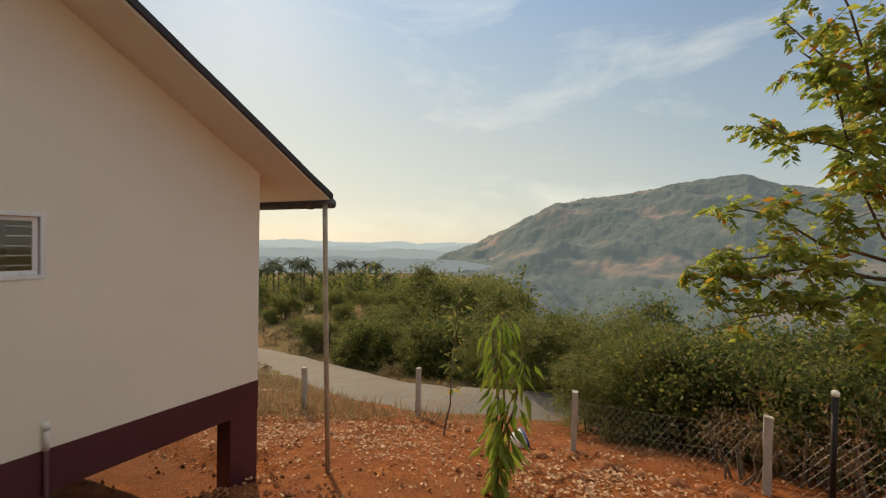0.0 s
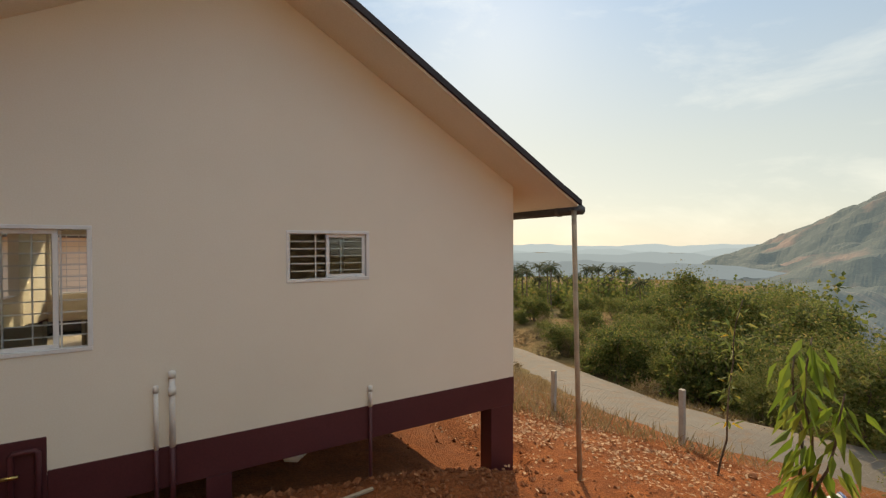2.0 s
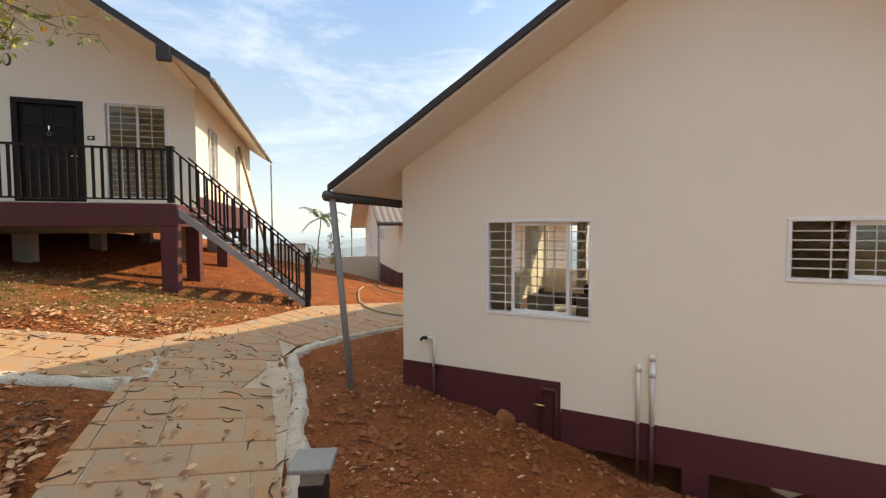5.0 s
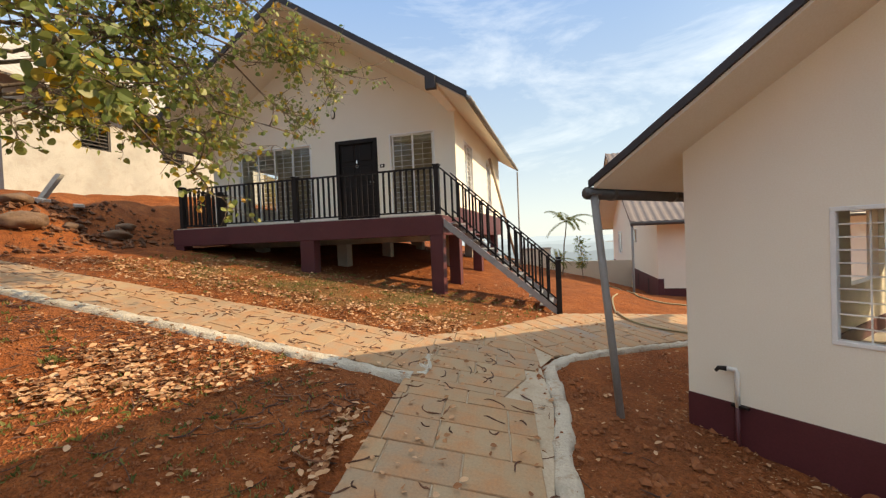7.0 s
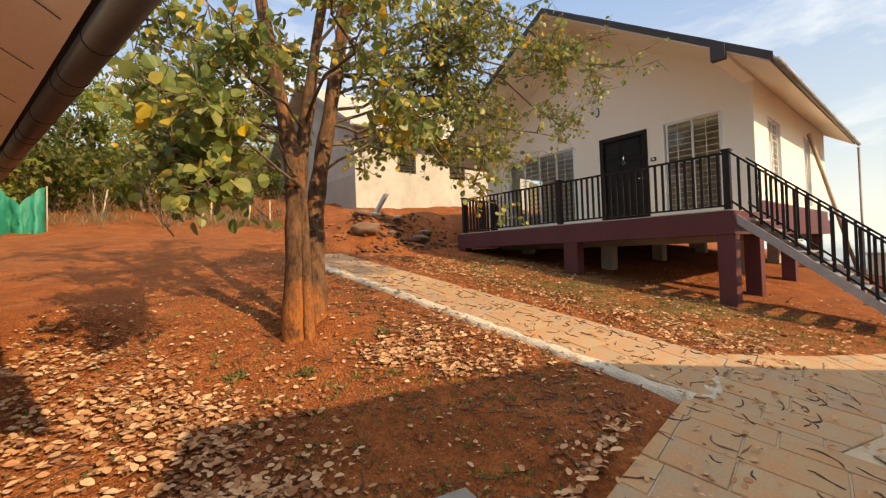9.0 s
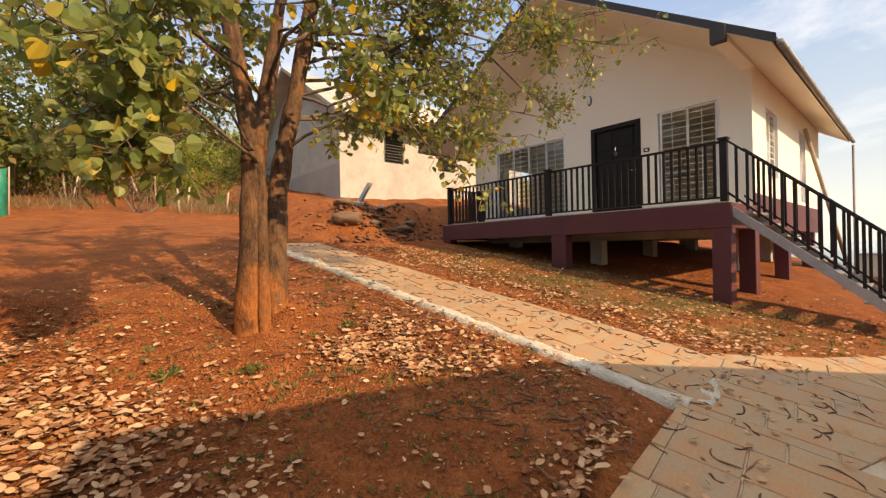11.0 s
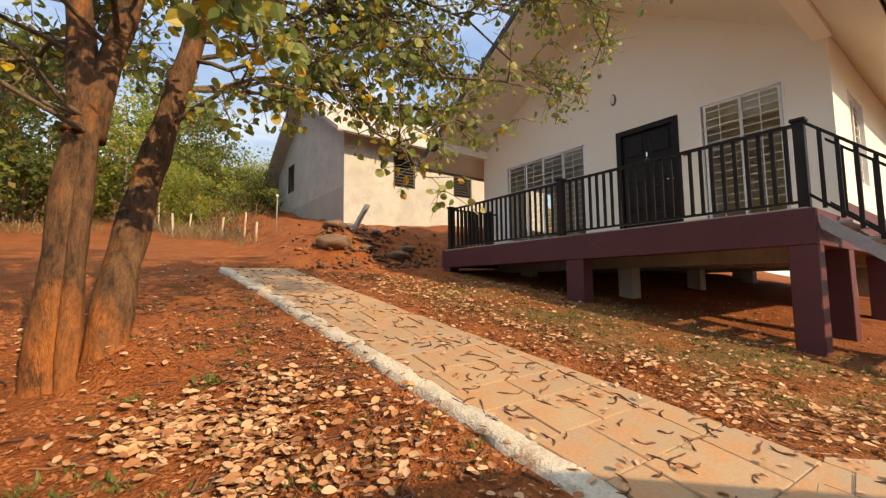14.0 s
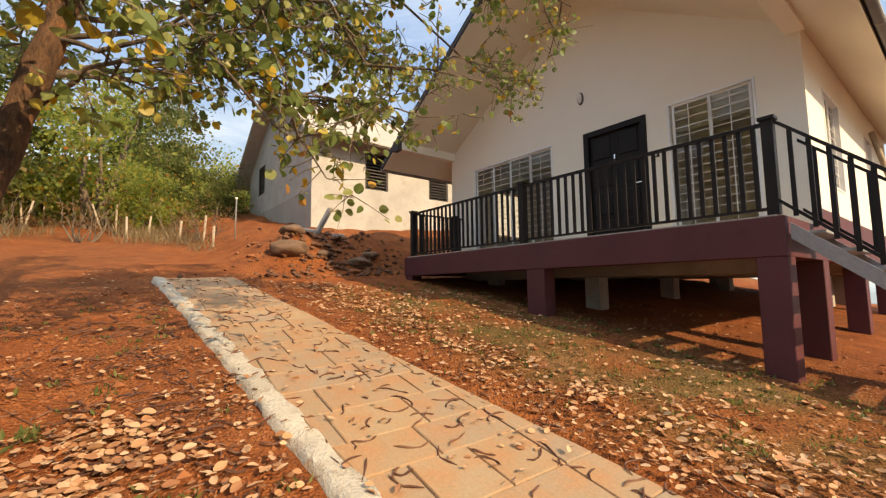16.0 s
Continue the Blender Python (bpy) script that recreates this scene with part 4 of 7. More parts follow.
part("wall_west", bx(-7.0, -6.8, 0.2, 9.0, 1.4, 6.1), M_CONC, house_c)
part("wall_back", wall_with_openings(-7.0, 0.0, 1.4, c_top, [], 9.0, 9.2, (-3.5,)), M_CONC, house_c)
part("floor_slab", bx(-6.8, -0.2, 0.2, 9.0, 2.9, 3.0), M_PIER, house_c)
part("damp_band", bx(-7.004, 0.006, -0.006, 0.0, 1.4, 4.25), M_CONCDARK, house_c, "darker band of render along the wall foot")
gable_roof(house_c, -3.5, 4.2, 6.07 - 0.434, 0.62, -0.5, 9.6, 0.12, M_PIER, M_PIER)
for ya, yb, za, zb, front in ((1.72, 2.55, 4.45, 5.65, False), (4.2, 5.05, 4.4, 5.55, False), (-5.75, -4.85, 5.0, 6.1, True)):
    bm = bmesh.new()
    for z in [za + 0.03 + i * (zb - za - 0.06) / 11 for i in range(12)]:
        box(bm, ya + 0.04, yb - 0.04, 0.05, 0.07, z - 0.014, z + 0.014)
    box(bm, ya, ya + 0.05, 0.03, 0.09, za, zb)
    box(bm, yb - 0.05, yb, 0.03, 0.09, za, zb)
    w = part("window_grille", bm, M_BROWNFAB, house_c, "dark barred window opening")
    if not front:
        w.matrix_local = Matrix(((0, -1, 0, 0), (1, 0, 0, 0), (0, 0, 1, 0), (0, 0, 0, 1)))
part("inner_shade_wall", bx(-2.2, -2.0, 0.3, 8.9, 3.0, 5.7), M_PIER, house_c)

# fourth house, beyond the first one
E_M = pose(-5.3, 8.6, 0, 0, 0, -48.2)
house_e = thing("house", "white gabled house with a plum base beyond the path", "house", E_M, "hillside houses")


def e_top(x):
    return 2.05 + 0.5 * (5.65 - abs(x + 5.75))


part("wall_front", wall_with_openings(-11.4, -0.1, -0.3, e_top, [(-9.2, -7.9, 0.42, 1.55), (-5.0, -3.7, 1.05, 1.62)], 0, 0.15, (-5.75,)), M_WALL, house_e, "white painted gable wall")
part("wall_back", wall_with_openings(-11.4, -0.1, -0.3, e_top, [], 6.85, 7.0, (-5.75,)), M_WALL, house_e, "white painted gable wall")
for x in (-11.4, -0.25):
    part("wall_end", bx(x, x + 0.15, 0.152, 6.848, -0.3, 2.06), M_WALL, house_e, "white painted end wall")
part("ceiling_board", bx(-11.2, -0.3, 0.2, 6.8, 2.0, 2.03), M_INWALL, house_e)
part("plinth", bx(-11.41, -0.09, -0.008, 0.16, -1.8, 0.0), M_PLUM, house_e, "plum painted plinth")
part("plinth", bx(-0.26, -0.092, 0.162, 7.0, -1.8, -0.3), M_PLUM, house_e, "plum painted plinth")
for x in (-6.9, -3.6, -1.6):
    part("plinth_vent", bx(x - 0.12, x + 0.12, -0.012, -0.009, -0.62, -0.14), M_BLACK, house_e, "dark slot vent")
gable_roof(house_e, -5.75, 6.3, 2.05 - 0.325, 0.5, -0.85, 7.5, 0.12, M_ROOFGREY)
for xg in (-12.1, 0.58):
    gutter(house_e, xg, 1.73, -0.86, 7.5, 0.055)
window(house_e, -9.2, -7.9, 0.42, 1.55, 0, [(-9.15, -8.5)], 6, 3)
window(house_e, -5.0, -3.7, 1.05, 1.62, 0, [(-4.95, -4.4)], 4, 2)
for x in (0.5, -11.95):
    p = thing("gutter_post", "thin grey steel post under the roof corner", "post", E_M)
    bm = bmesh.new()
    tube(bm, [(x, -0.8, -1.6), (x, -0.8, 1.70)], 0.035, 8)
    part("pipe", bm, M_GREYPIPE, p, "", True)

# fifth house, whose eave hangs over the start of the walk
D_M = pose(1.445, -4.151, 0, 0, 0, 52.95)
house_d = thing("house", "cream house with a dark gutter along its low eave", "house", D_M, "hillside houses")
part("wall_side", bx(-9, -2.0, -2.55, -2.4, -0.4, 3.7), M_WALL, house_d, "cream painted side wall")
part("wall_end", bx(-2.15, -2.0, -6.4, -2.55, -0.4, 3.7), M_WALL, house_d)
bm = bmesh.new()
hexa(bm, [(-8.1, -0.02, 2.42), (0.0, -0.02, 2.42), (0.0, -3.6, 4.5), (-8.1, -3.6, 4.5)], (0, 0, 0.05))
part("soffit", bm, M_SOFFIT, house_d, "pale boarded soffit")
bm = bmesh.new()
hexa(bm, [(-8.1, 0.02, 2.46), (0.04, 0.02, 2.46), (0.04, -3.62, 4.57), (-8.1, -3.62, 4.57)], (0, 0, 0.06))
part("roof_sheet", bm, M_ROOF, house_d)
bm = bmesh.new()
tube(bm, [(-8.1, 0.06, 2.40), (0.02, 0.06, 2.40)], 0.062, 18)
g = part("gutter", bm, M_GUTTER, house_d, "dark plastic rain gutter", True)
for i in range(9):
    x = -1.05 - i * 0.62
    bm = bmesh.new()
    hexa(bm, [(x, -0.06, 2.436), (x + 0.005, -0.06, 2.436), (x + 0.002, -0.42, 2.645), (x, -0.42, 2.645)], (0, 0, -0.004))
    part("seam", bm, M_GUTTER, house_d, "dark joint between soffit boards")
    for dx in (0.0, 0.16) if i % 2 == 0 else (0.0,):
        bm = bmesh.new()
        tube(bm, [(x + dx, 0.06, 2.40), (x + dx + 0.008, 0.06, 2.40)], 0.0655, 16)
        part("joint_ring", bm, M_BLACK, g, "black joint ring", True)
pd = thing("gutter_post", "pale steel post under the gutter end of the low eave", "post", D_M)
bm = bmesh.new()
tube(bm, [(-8.0, 0.05, 0.6), (-8.0, 0.05, 2.34)], 0.05, 10)
part("pipe", bm, M_WHITEPVC, pd, "", True)


# ---- path ----
def clip_convex(poly, region):
    """Sutherland-Hodgman; region counter-clockwise."""
    out = poly
    for i in range(len(region)):
        a, b = region[i], region[(i + 1) % len(region)]
        src, out = out, []
        for j in range(len(src)):
            p, q = src[j], src[(j + 1) % len(src)]
            sp = (b[0] - a[0]) * (p[1] - a[1]) - (b[1] - a[1]) * (p[0] - a[0])
            sq = (b[0] - a[0]) * (q[1] - a[1]) - (b[1] - a[1]) * (q[0] - a[0])
            if sp >= 0:
                out.append(p)
            if sp * sq < 0:
                t = sp / (sp - sq)
                out.append((p[0] + t * (q[0] - p[0]), p[1] + t * (q[1] - p[1])))
        if len(out) < 3:
            return []
    return out


def area(p):
    return 0.5 * sum(p[i][0] * p[(i + 1) % len(p)][1] - p[(i + 1) % len(p)][0] * p[i][1] for i in range(len(p)))


def from_b(u, k):
    q = B_AT + B_U * u - B_N * k
    return (q.x, q.y)


R_UP = [from_b(-7.4, -4.38), from_b(0.85, -4.0), from_b(0.62, -2.78), from_b(-7.3, -3.32)]
R_MAIN = [(0.85, -4.35), (1.62, -3.3), (0.45, -2.3), (-0.66, -1.1), (-1.62, -2.16)]
R_BEND = [(-0.664, -1.096), (-1.46, -0.45), (-1.68, 0.0), (-2.86, 0.0), (-2.76, -1.2), (-1.624, -2.156)]
R_NORTH = [(-2.86, 0.004), (-1.68, 0.004), (-1.55, 6.4), (-2.6, 6.4), (-3.35, 2.1)]
PATHS = [("path_up", R_UP, 41.8 - 3.0 + 90, 0.40, 0.56), ("path_main", R_MAIN, 230.3, 0.34, 0.55), ("path_bend", R_BEND, 230.3, 0.34, 0.55), ("path_north", R_NORTH, 185, 0.36, 0.56)]


def pavers(name, region, deg, wid, leng):
    if area(region) < 0:
        region = region[::-1]
    base = tagged(new(name), "worn sandstone paver path with leaf litter", "path", kind="structure")
    c, s = math.cos(radians(deg)), math.sin(radians(deg))
    bed = bmesh.new()
    fl = [bed.verts.new((x, y, slope(x, y) + 0.012)) for x, y in region]
    bed.faces.new(fl)
    bed.normal_update()
    part("mortar_bed", bed, M_BED, base, "dusty grey mortar bed")
    rng = random.Random(len(region) * 7 + int(deg))
    lx = [x * c + y * s for x, y in region]
    ly = [-x * s + y * c for x, y in region]
    r = 0
    v = min(ly) - 0.1
    while v < max(ly):
        x = min(lx) - rng.random() * leng
        h = wid * rng.choice((0.85, 1.0, 1.0, 1.15))
        while x < max(lx):
            w = leng * rng.choice((0.7, 1.0, 1.0, 1.25))
            g = 0.006
            cell = [(x + g, v + g), (x + w - g, v + g), (x + w - g, v + h - g), (x + g, v + h - g)]
            cell = [(a * c - b * s, a * s + b * c) for a, b in cell]
            poly = clip_convex(cell, region)
            if poly and abs(area(poly)) > 0.012:
                cx = sum(p[0] for p in poly) / len(poly)
                cy = sum(p[1] for p in poly) / len(poly)
                lift = 0.024 + 0.006 * rng.random()
                tx, ty = rng.uniform(-0.008, 0.008), rng.uniform(-0.008, 0.008)
                bm = bmesh.new()
                lo, mid, hi = [], [], []
                for px, py in poly:
                    z = slope(px, py) - slope(cx, cy) + (px - cx) * tx + (py - cy) * ty
                    lo.append(bm.verts.new((px - cx, py - cy, z - 0.03)))
                    mid.append(bm.verts.new((px - cx, py - cy, z - 0.006)))
                    hi.append(bm.verts.new(((px - cx) * 0.978, (py - cy) * 0.978, z)))
                n = len(poly)
                for i in range(n):
                    bm.faces.new((lo[i], lo[(i + 1) % n], mid[(i + 1) % n], mid[i]))
                    bm.faces.new((mid[i], mid[(i + 1) % n], hi[(i + 1) % n], hi[i]))
                bm.faces.new(hi)
                ob = part("paver", bm, M_PAVER, base)
                ob.location = (cx, cy, slope(cx, cy) + lift)
            x += w
        v += h


def kerb(pts, width, label, lift=0.05):
    """A rough cast concrete edging along the path."""
    k = tagged(new("kerb"), label, "kerb", kind="structure")
    bm = bmesh.new()
    dense = []
    for (x0, y0), (x1, y1) in zip(pts, pts[1:]):
        n = max(2, int(math.hypot(x1 - x0, y1 - y0) / 0.06))
        dense += [(x0 + (x1 - x0) * i / n, y0 + (y1 - y0) * i / n) for i in range(n)]
    dense.append(pts[-1])
    prev = None
    for i, (x, y) in enumerate(dense):
        xa, ya = dense[max(0, i - 2)]
        xb, yb = dense[min(len(dense) - 1, i + 2)]
        d = Vector((xb - xa, yb - ya, 0)).normalized()
        sd = Vector((-d.y, d.x, 0))
        ring = []
        for off, dz in ((-0.5, -0.12), (-0.5, 0.0), (-0.40, 0.72), (-0.16, 1.0), (0.18, 1.0), (0.42, 0.72), (0.52, 0.1), (0.52, -0.12)):
            jx = 0.036 * noise.noise(Vector((x * 5, y * 5, off * 4)))
            jz = 0.026 * noise.noise(Vector((x * 6, y * 6, off * 9 + 5)))
            p = Vector((x, y, 0)) + sd * (off * width + jx)
            ring.append(bm.verts.new((p.x, p.y, slope(x, y) + lift * dz + (jz if dz > 0 else -0.05))))
        if prev:
            for j in range(7):
                bm.faces.new((prev[j], prev[j + 1], ring[j + 1], ring[j]))
        prev = ring
    bmesh.ops.recalc_face_normals(bm, faces=bm.faces)
    part("edging", bm, M_KERB, k, "", True)


kerb([from_b(-7.5, -4.465), from_b(-5.0, -4.33), from_b(-2.8, -4.225), from_b(-0.6, -4.155), from_b(0.55, -4.12), from_b(0.86, -4.08)], 0.21, "rough pale concrete kerb along the paver path", 0.042)
kerb([from_b(0.9, -4.0), from_b(0.88, -3.75), from_b(0.8, -3.4)], 0.2, "worn cement patch where two paths meet", 0.026)
kerb([(1.75, -3.25), (0.55, -2.24), (-0.1, -1.6), (-0.52, -1.12), (-1.0, -0.72), (-1.4, -0.36), (-1.58, 0.1), (-1.6, 0.9), (-1.52, 2.9), (-1.45, 6.4)], 0.16, "rough grey concrete kerb along the paver path", 0.042)


def bollard(x, y, rz, top):
    """A squat garden light: square post with a flat overhanging cap."""
    z0 = slope(x, y) - 0.05
    b = thing("bollard_light", "dark grey garden bollard light with a flat cap", "bollard", pose(x, y, z0, 0, 0, rz), "path lights")
    h = top - z0
    part("post", bx(-0.06, 0.06, -0.06, 0.06, 0, h - 0.10, 0.006), M_BLACK, b)
    part("lens", bx(-0.05, 0.05, -0.05, 0.05, h - 0.10, h - 0.025), M_GREYPIPE, b, "grey lens")
    part("cap", bx(-0.095, 0.095, -0.095, 0.095, h - 0.025, h, 0.005), M_GREYPIPE, b, "grey flat cap")


bollard(1.18, -2.78, 30, 0.47)
bollard(0.30, -4.08, 30, 0.45)


# ---- plants ----
def leaf_mesh(name, leaves, shape, material, parent, label=""):
    """One mesh of many single leaves. leaves: (place, direction, normal, length); shape: outline points (along, across, lift)."""
    verts, faces = [], []
    for p, d, nrm, ln in leaves:
        s = d.cross(nrm)
        if s.length < 1e-4:
            continue
        s.normalize()
        b = len(verts)
        for a, c, h in shape:
            q = p + d * (a * ln) + s * (c * ln) + nrm * (h * ln)
            verts.append((q.x, q.y, q.z))
        k = len(shape)
        if k == 4:
            faces.append((b, b + 1, b + 2, b + 3))
        elif k == 12:
            faces.append(tuple(range(b, b + 7)))
            faces.append((b, b + 6, b + 7, b + 8, b + 9, b + 10, b + 11))
        elif k == 6:
            faces.append((b, b + 1, b + 2, b + 3))
            faces.append((b, b + 3, b + 4, b + 5))
        else:
            faces.append(tuple(range(b, b + k)))
    me = bpy.data.meshes.new(name)
    me.from_pydata(verts, [], faces)
    me.materials.append(material)
    ob = new(name, me)
    if parent is not None:
        ob.parent = parent
    if label:
        ob["label"] = label
    return ob


ROUND12 = [(0.0, 0.0, 0.0), (0.05, 0.2, 0.06), (0.22, 0.38, 0.11), (0.47, 0.45, 0.13), (0.72, 0.36, 0.10), (0.9, 0.17, 0.04), (1.0, 0.0, -0.05), (0.9, -0.17, 0.04), (0.72, -0.36, 0.10), (0.47, -0.45, 0.13), (0.22, -0.38, 0.11), (0.05, -0.2, 0.06)]
LANCE = [(0.0, 0.0, 0.0), (0.4, 0.17, 0.04), (1.0, 0.0, -0.12), (0.4, -0.17, 0.04)]
CLUMP = [(0.0, 0.0, 0.0), (0.45, 0.34, 0.08), (1.0, 0.05, -0.05), (0.5, -0.36, 0.06)]


def rand_dir(rng, up=0.0):
    while True:
        v = Vector((rng.uniform(-1, 1), rng.uniform(-1, 1), rng.uniform(-1, 1)))
        if 0.05 < v.length < 1:
            v.normalize()
            v.z += up
            return v.normalized()


def bent(p0, p1, rng, n=7, wob=0.08, sag=0.0):
    """A crooked line from p0 to p1."""
    p0, p1 = Vector(p0), Vector(p1)
    ln = (p1 - p0).length
    off = Vector((rng.uniform(0, 50), rng.uniform(0, 50), rng.uniform(0, 50)))
    out = []
    for i in range(n + 1):
        t = i / n
        w = math.sin(math.pi * t)
        q = p0.lerp(p1, t)
        j = Vector((noise.noise(off + Vector((t * 3, 0, 0))), noise.noise(off + Vector((0, t * 3, 0))), noise.noise(off + Vector((0, 0, t * 3)))))
        q += j * (wob * ln * min(1.0, t * 3) * (0.4 + 0.6 * w))
        q.z += sag * ln * w
        out.append(q)
    return out


def limb(bm, pts, r0, r1, seg):
    n = len(pts) - 1
    tube(bm, pts, [r0 + (r1 - r0) * (i / n) ** 0.8 for i in range(n + 1)], seg)


def big_tree():
    rng = random.Random(11)
    t = thing("tree", "red-dusted multi-stemmed tree with round green and yellow leaves", "tree", pose(-2.75, -5.78, 0.6))
    o = Vector((-2.75, -5.78, 0.6))
    stems = [
        ([(-2.70, -5.92, 0.2), (-2.71, -5.91, 0.75), (-2.73, -5.88, 1.4), (-2.78, -5.88, 2.0), (-2.85, -5.92, 2.6), (-2.88, -6.03, 3.2), (-2.86, -6.16, 4.0), (-2.8, -6.3, 5.2)], 0.15, 0.065),
        ([(-2.83, -5.90, 2.3), (-2.92, -5.84, 2.8), (-3.02, -5.76, 3.4), (-3.08, -5.66, 4.2), (-3.2, -5.5, 5.2)], 0.095, 0.05),
        ([(-2.66, -5.72, 0.2), (-2.66, -5.74, 0.8), (-2.70, -5.76, 1.5), (-2.78, -5.80, 2.2), (-2.88, -5.86, 2.8)], 0.058, 0.05),
        ([(-2.92, -5.74, 0.3), (-2.97, -5.76, 0.9), (-3.06, -5.78, 1.3), (-3.21, -5.82, 1.7), (-3.36, -5.85, 2.1), (-3.47, -5.83, 2.5), (-3.55, -5.78, 2.9), (-3.63, -5.70, 3.4), (-3.72, -5.58, 4.2), (-3.8, -5.4, 5.2)], 0.135, 0.085),
    ]

    def on_stem(p):
        """The point of the nearest stem at the height of p."""
        p = Vector(p)
        best = None
        for pts, _, _ in stems:
            for a, b in zip(pts, pts[1:]):
                if a[2] <= p.z <= b[2]:
                    q = Vector(a).lerp(Vector(b), (p.z - a[2]) / (b[2] - a[2]))
                    if best is None or (q - p).length < (best - p).length:
                        best = q
        return best or p
    for pts, r0, r1 in stems:
        bm = bmesh.new()
        fine = []
        for a, b in zip(pts, pts[1:]):
            a, b = Vector(a), Vector(b)
            fine += [a.lerp(b, i / 9) for i in range(9)]
        fine.append(Vector(pts[-1]))
        n = len(fine) - 1
        rad = [(r0 + (r1 - r0) * i / n) * (1 + 0.4 * math.exp(-i / 4.5)) * (1 + 0.06 * math.sin(i * 0.45 + r0 * 60)) for i in range(n + 1)]
        mids = [p - o for p in fine]
        tube(bm, mids, rad, 30)
        for idx, v in enumerate(bm.verts):
            c = mids[min(idx // 30, n)]
            out = v.co - c
            q = v.co + Vector((r0 * 90, 0, 0))
            nz = 0.6 * noise.noise(Vector((q.x * 7, q.y * 7, q.z * 1.3))) + 0.35 * noise.noise(Vector((q.x * 22, q.y * 22, q.z * 5)))
            v.co = c + out * (1 + 0.17 * nz)
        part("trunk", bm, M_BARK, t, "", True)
    tips = [
        # start, end, how many side shoots, leaf length
        ((-3.95, -5.93, 3.3), (-5.3, -2.9, 3.75), 26, 0.085),
        ((-2.65, -5.5, 3.6), (-4.2, -3.6, 4.35), 22, 0.085),
        ((-4.1, -5.97, 3.7), (-5.9, -4.2, 4.35), 22, 0.085),
        ((-4.25, -6.0, 4.1), (-4.8, -2.0, 4.7), 24, 0.085),
        ((-2.56, -5.72, 2.4), (-1.1, -6.0, 2.75), 15, 0.115),
        ((-2.6, -5.8, 2.9), (-1.4, -6.5, 3.0), 14, 0.11),
        ((-3.68, -5.88, 2.6), (-3.7, -4.2, 3.35), 16, 0.09),
        ((-2.66, -5.45, 3.9), (-2.3, -4.7, 5.2), 20, 0.085),
        ((-2.58, -5.92, 3.3), (-2.1, -7.6, 4.1), 22, 0.09),
        ((-2.6, -6.1, 4.0), (-4.5, -6.6, 4.6), 20, 0.09),
        ((-2.6, -5.6, 3.1), (-1.4, -4.5, 3.8), 14, 0.09),
        ((-4.25, -6.0, 4.1), (-3.6, -3.0, 5.2), 20, 0.085),
        ((-3.85, -5.91, 3.0), (-4.7, -3.7, 3.15), 18, 0.085),
        ((-4.57, -6.0, 4.9), (-5.6, -3.0, 5.4), 20, 0.085),
        ((-2.9, -5.2, 4.8), (-3.2, -5.2, 6.2), 16, 0.085),
        ((-2.66, -5.45, 3.8), (-2.15, -4.3, 2.85), 9, 0.12),
        ((-2.6, -5.9, 3.2), (-3.7, -7.5, 3.2), 22, 0.085),
        ((-2.6, -5.9, 3.0), (-3.0, -7.9, 2.9), 18, 0.085),
        ((-2.6, -6.0, 3.6), (-4.8, -7.1, 3.7), 20, 0.085),
        ((-4.25, -6.0, 4.1), (-5.1, -1.4, 4.35), 26, 0.07),
        ((-4.02, -5.95, 3.5), (-5.8, -2.0, 3.8), 26, 0.07),
        ((-4.2, -5.99, 4.0), (-6.3, -2.7, 4.0), 24, 0.07),
        ((-2.55, -5.75, 2.3), (-1.05, -6.05, 2.0), 13, 0.115),
        ((-2.56, -5.8, 2.4), (-1.5, -6.55, 2.35), 12, 0.11),
        ((-3.85, -5.91, 3.0), (-5.0, -3.2, 2.9), 16, 0.085),
        ((-2.62, -5.62, 3.0), (-1.25, -5.9, 3.3), 12, 0.105),
        ((-3.95, -5.93, 3.3), (-3.6, -3.75, 2.45), 9, 0.08),
        ((-4.2, -5.99, 4.0), (-4.4, -2.3, 3.2), 14, 0.075),
        ((-4.25, -6.0, 4.1), (-4.2, -1.5, 4.1), 20, 0.075),
        ((-2.85, -6.2, 4.4), (-2.0, -6.9, 6.3), 20, 0.1),
        ((-2.85, -6.2, 4.8), (-3.4, -7.4, 6.6), 20, 0.1),
        ((-3.75, -5.5, 4.6), (-5.0, -6.2, 6.4), 20, 0.1),
    ]
    leaves = []
    twigs = bmesh.new()
    for a, b, shoots, ll in tips:
        line = bent(on_stem(a), b, rng, 8, 0.22, 0.10)
        bm = bmesh.new()
        limb(bm, [p - o for p in line], 0.018 if ll > 0.1 else 0.024, 0.008, 8)
        part("branch", bm, M_TWIG, t, "", True)
        ends = []
        for s in range(shoots):
            k = (5 + rng.random() * 3) if ll > 0.1 else (2 + rng.random() * 6)
            i = int(min(k, 7))
            p = line[i].lerp(line[i + 1], k - i)
            d = rand_dir(rng, -0.05)
            d = (d + (line[-1] - line[0]).normalized() * 0.45).normalized()
            d.z *= 0.6
            q = p + d * (rng.uniform(0.25, 0.6) if ll > 0.1 else rng.uniform(0.35, 0.95))
            ends.append(bent(p, q, rng, 4, 0.2, -0.05))
        ends.append(line[5:])
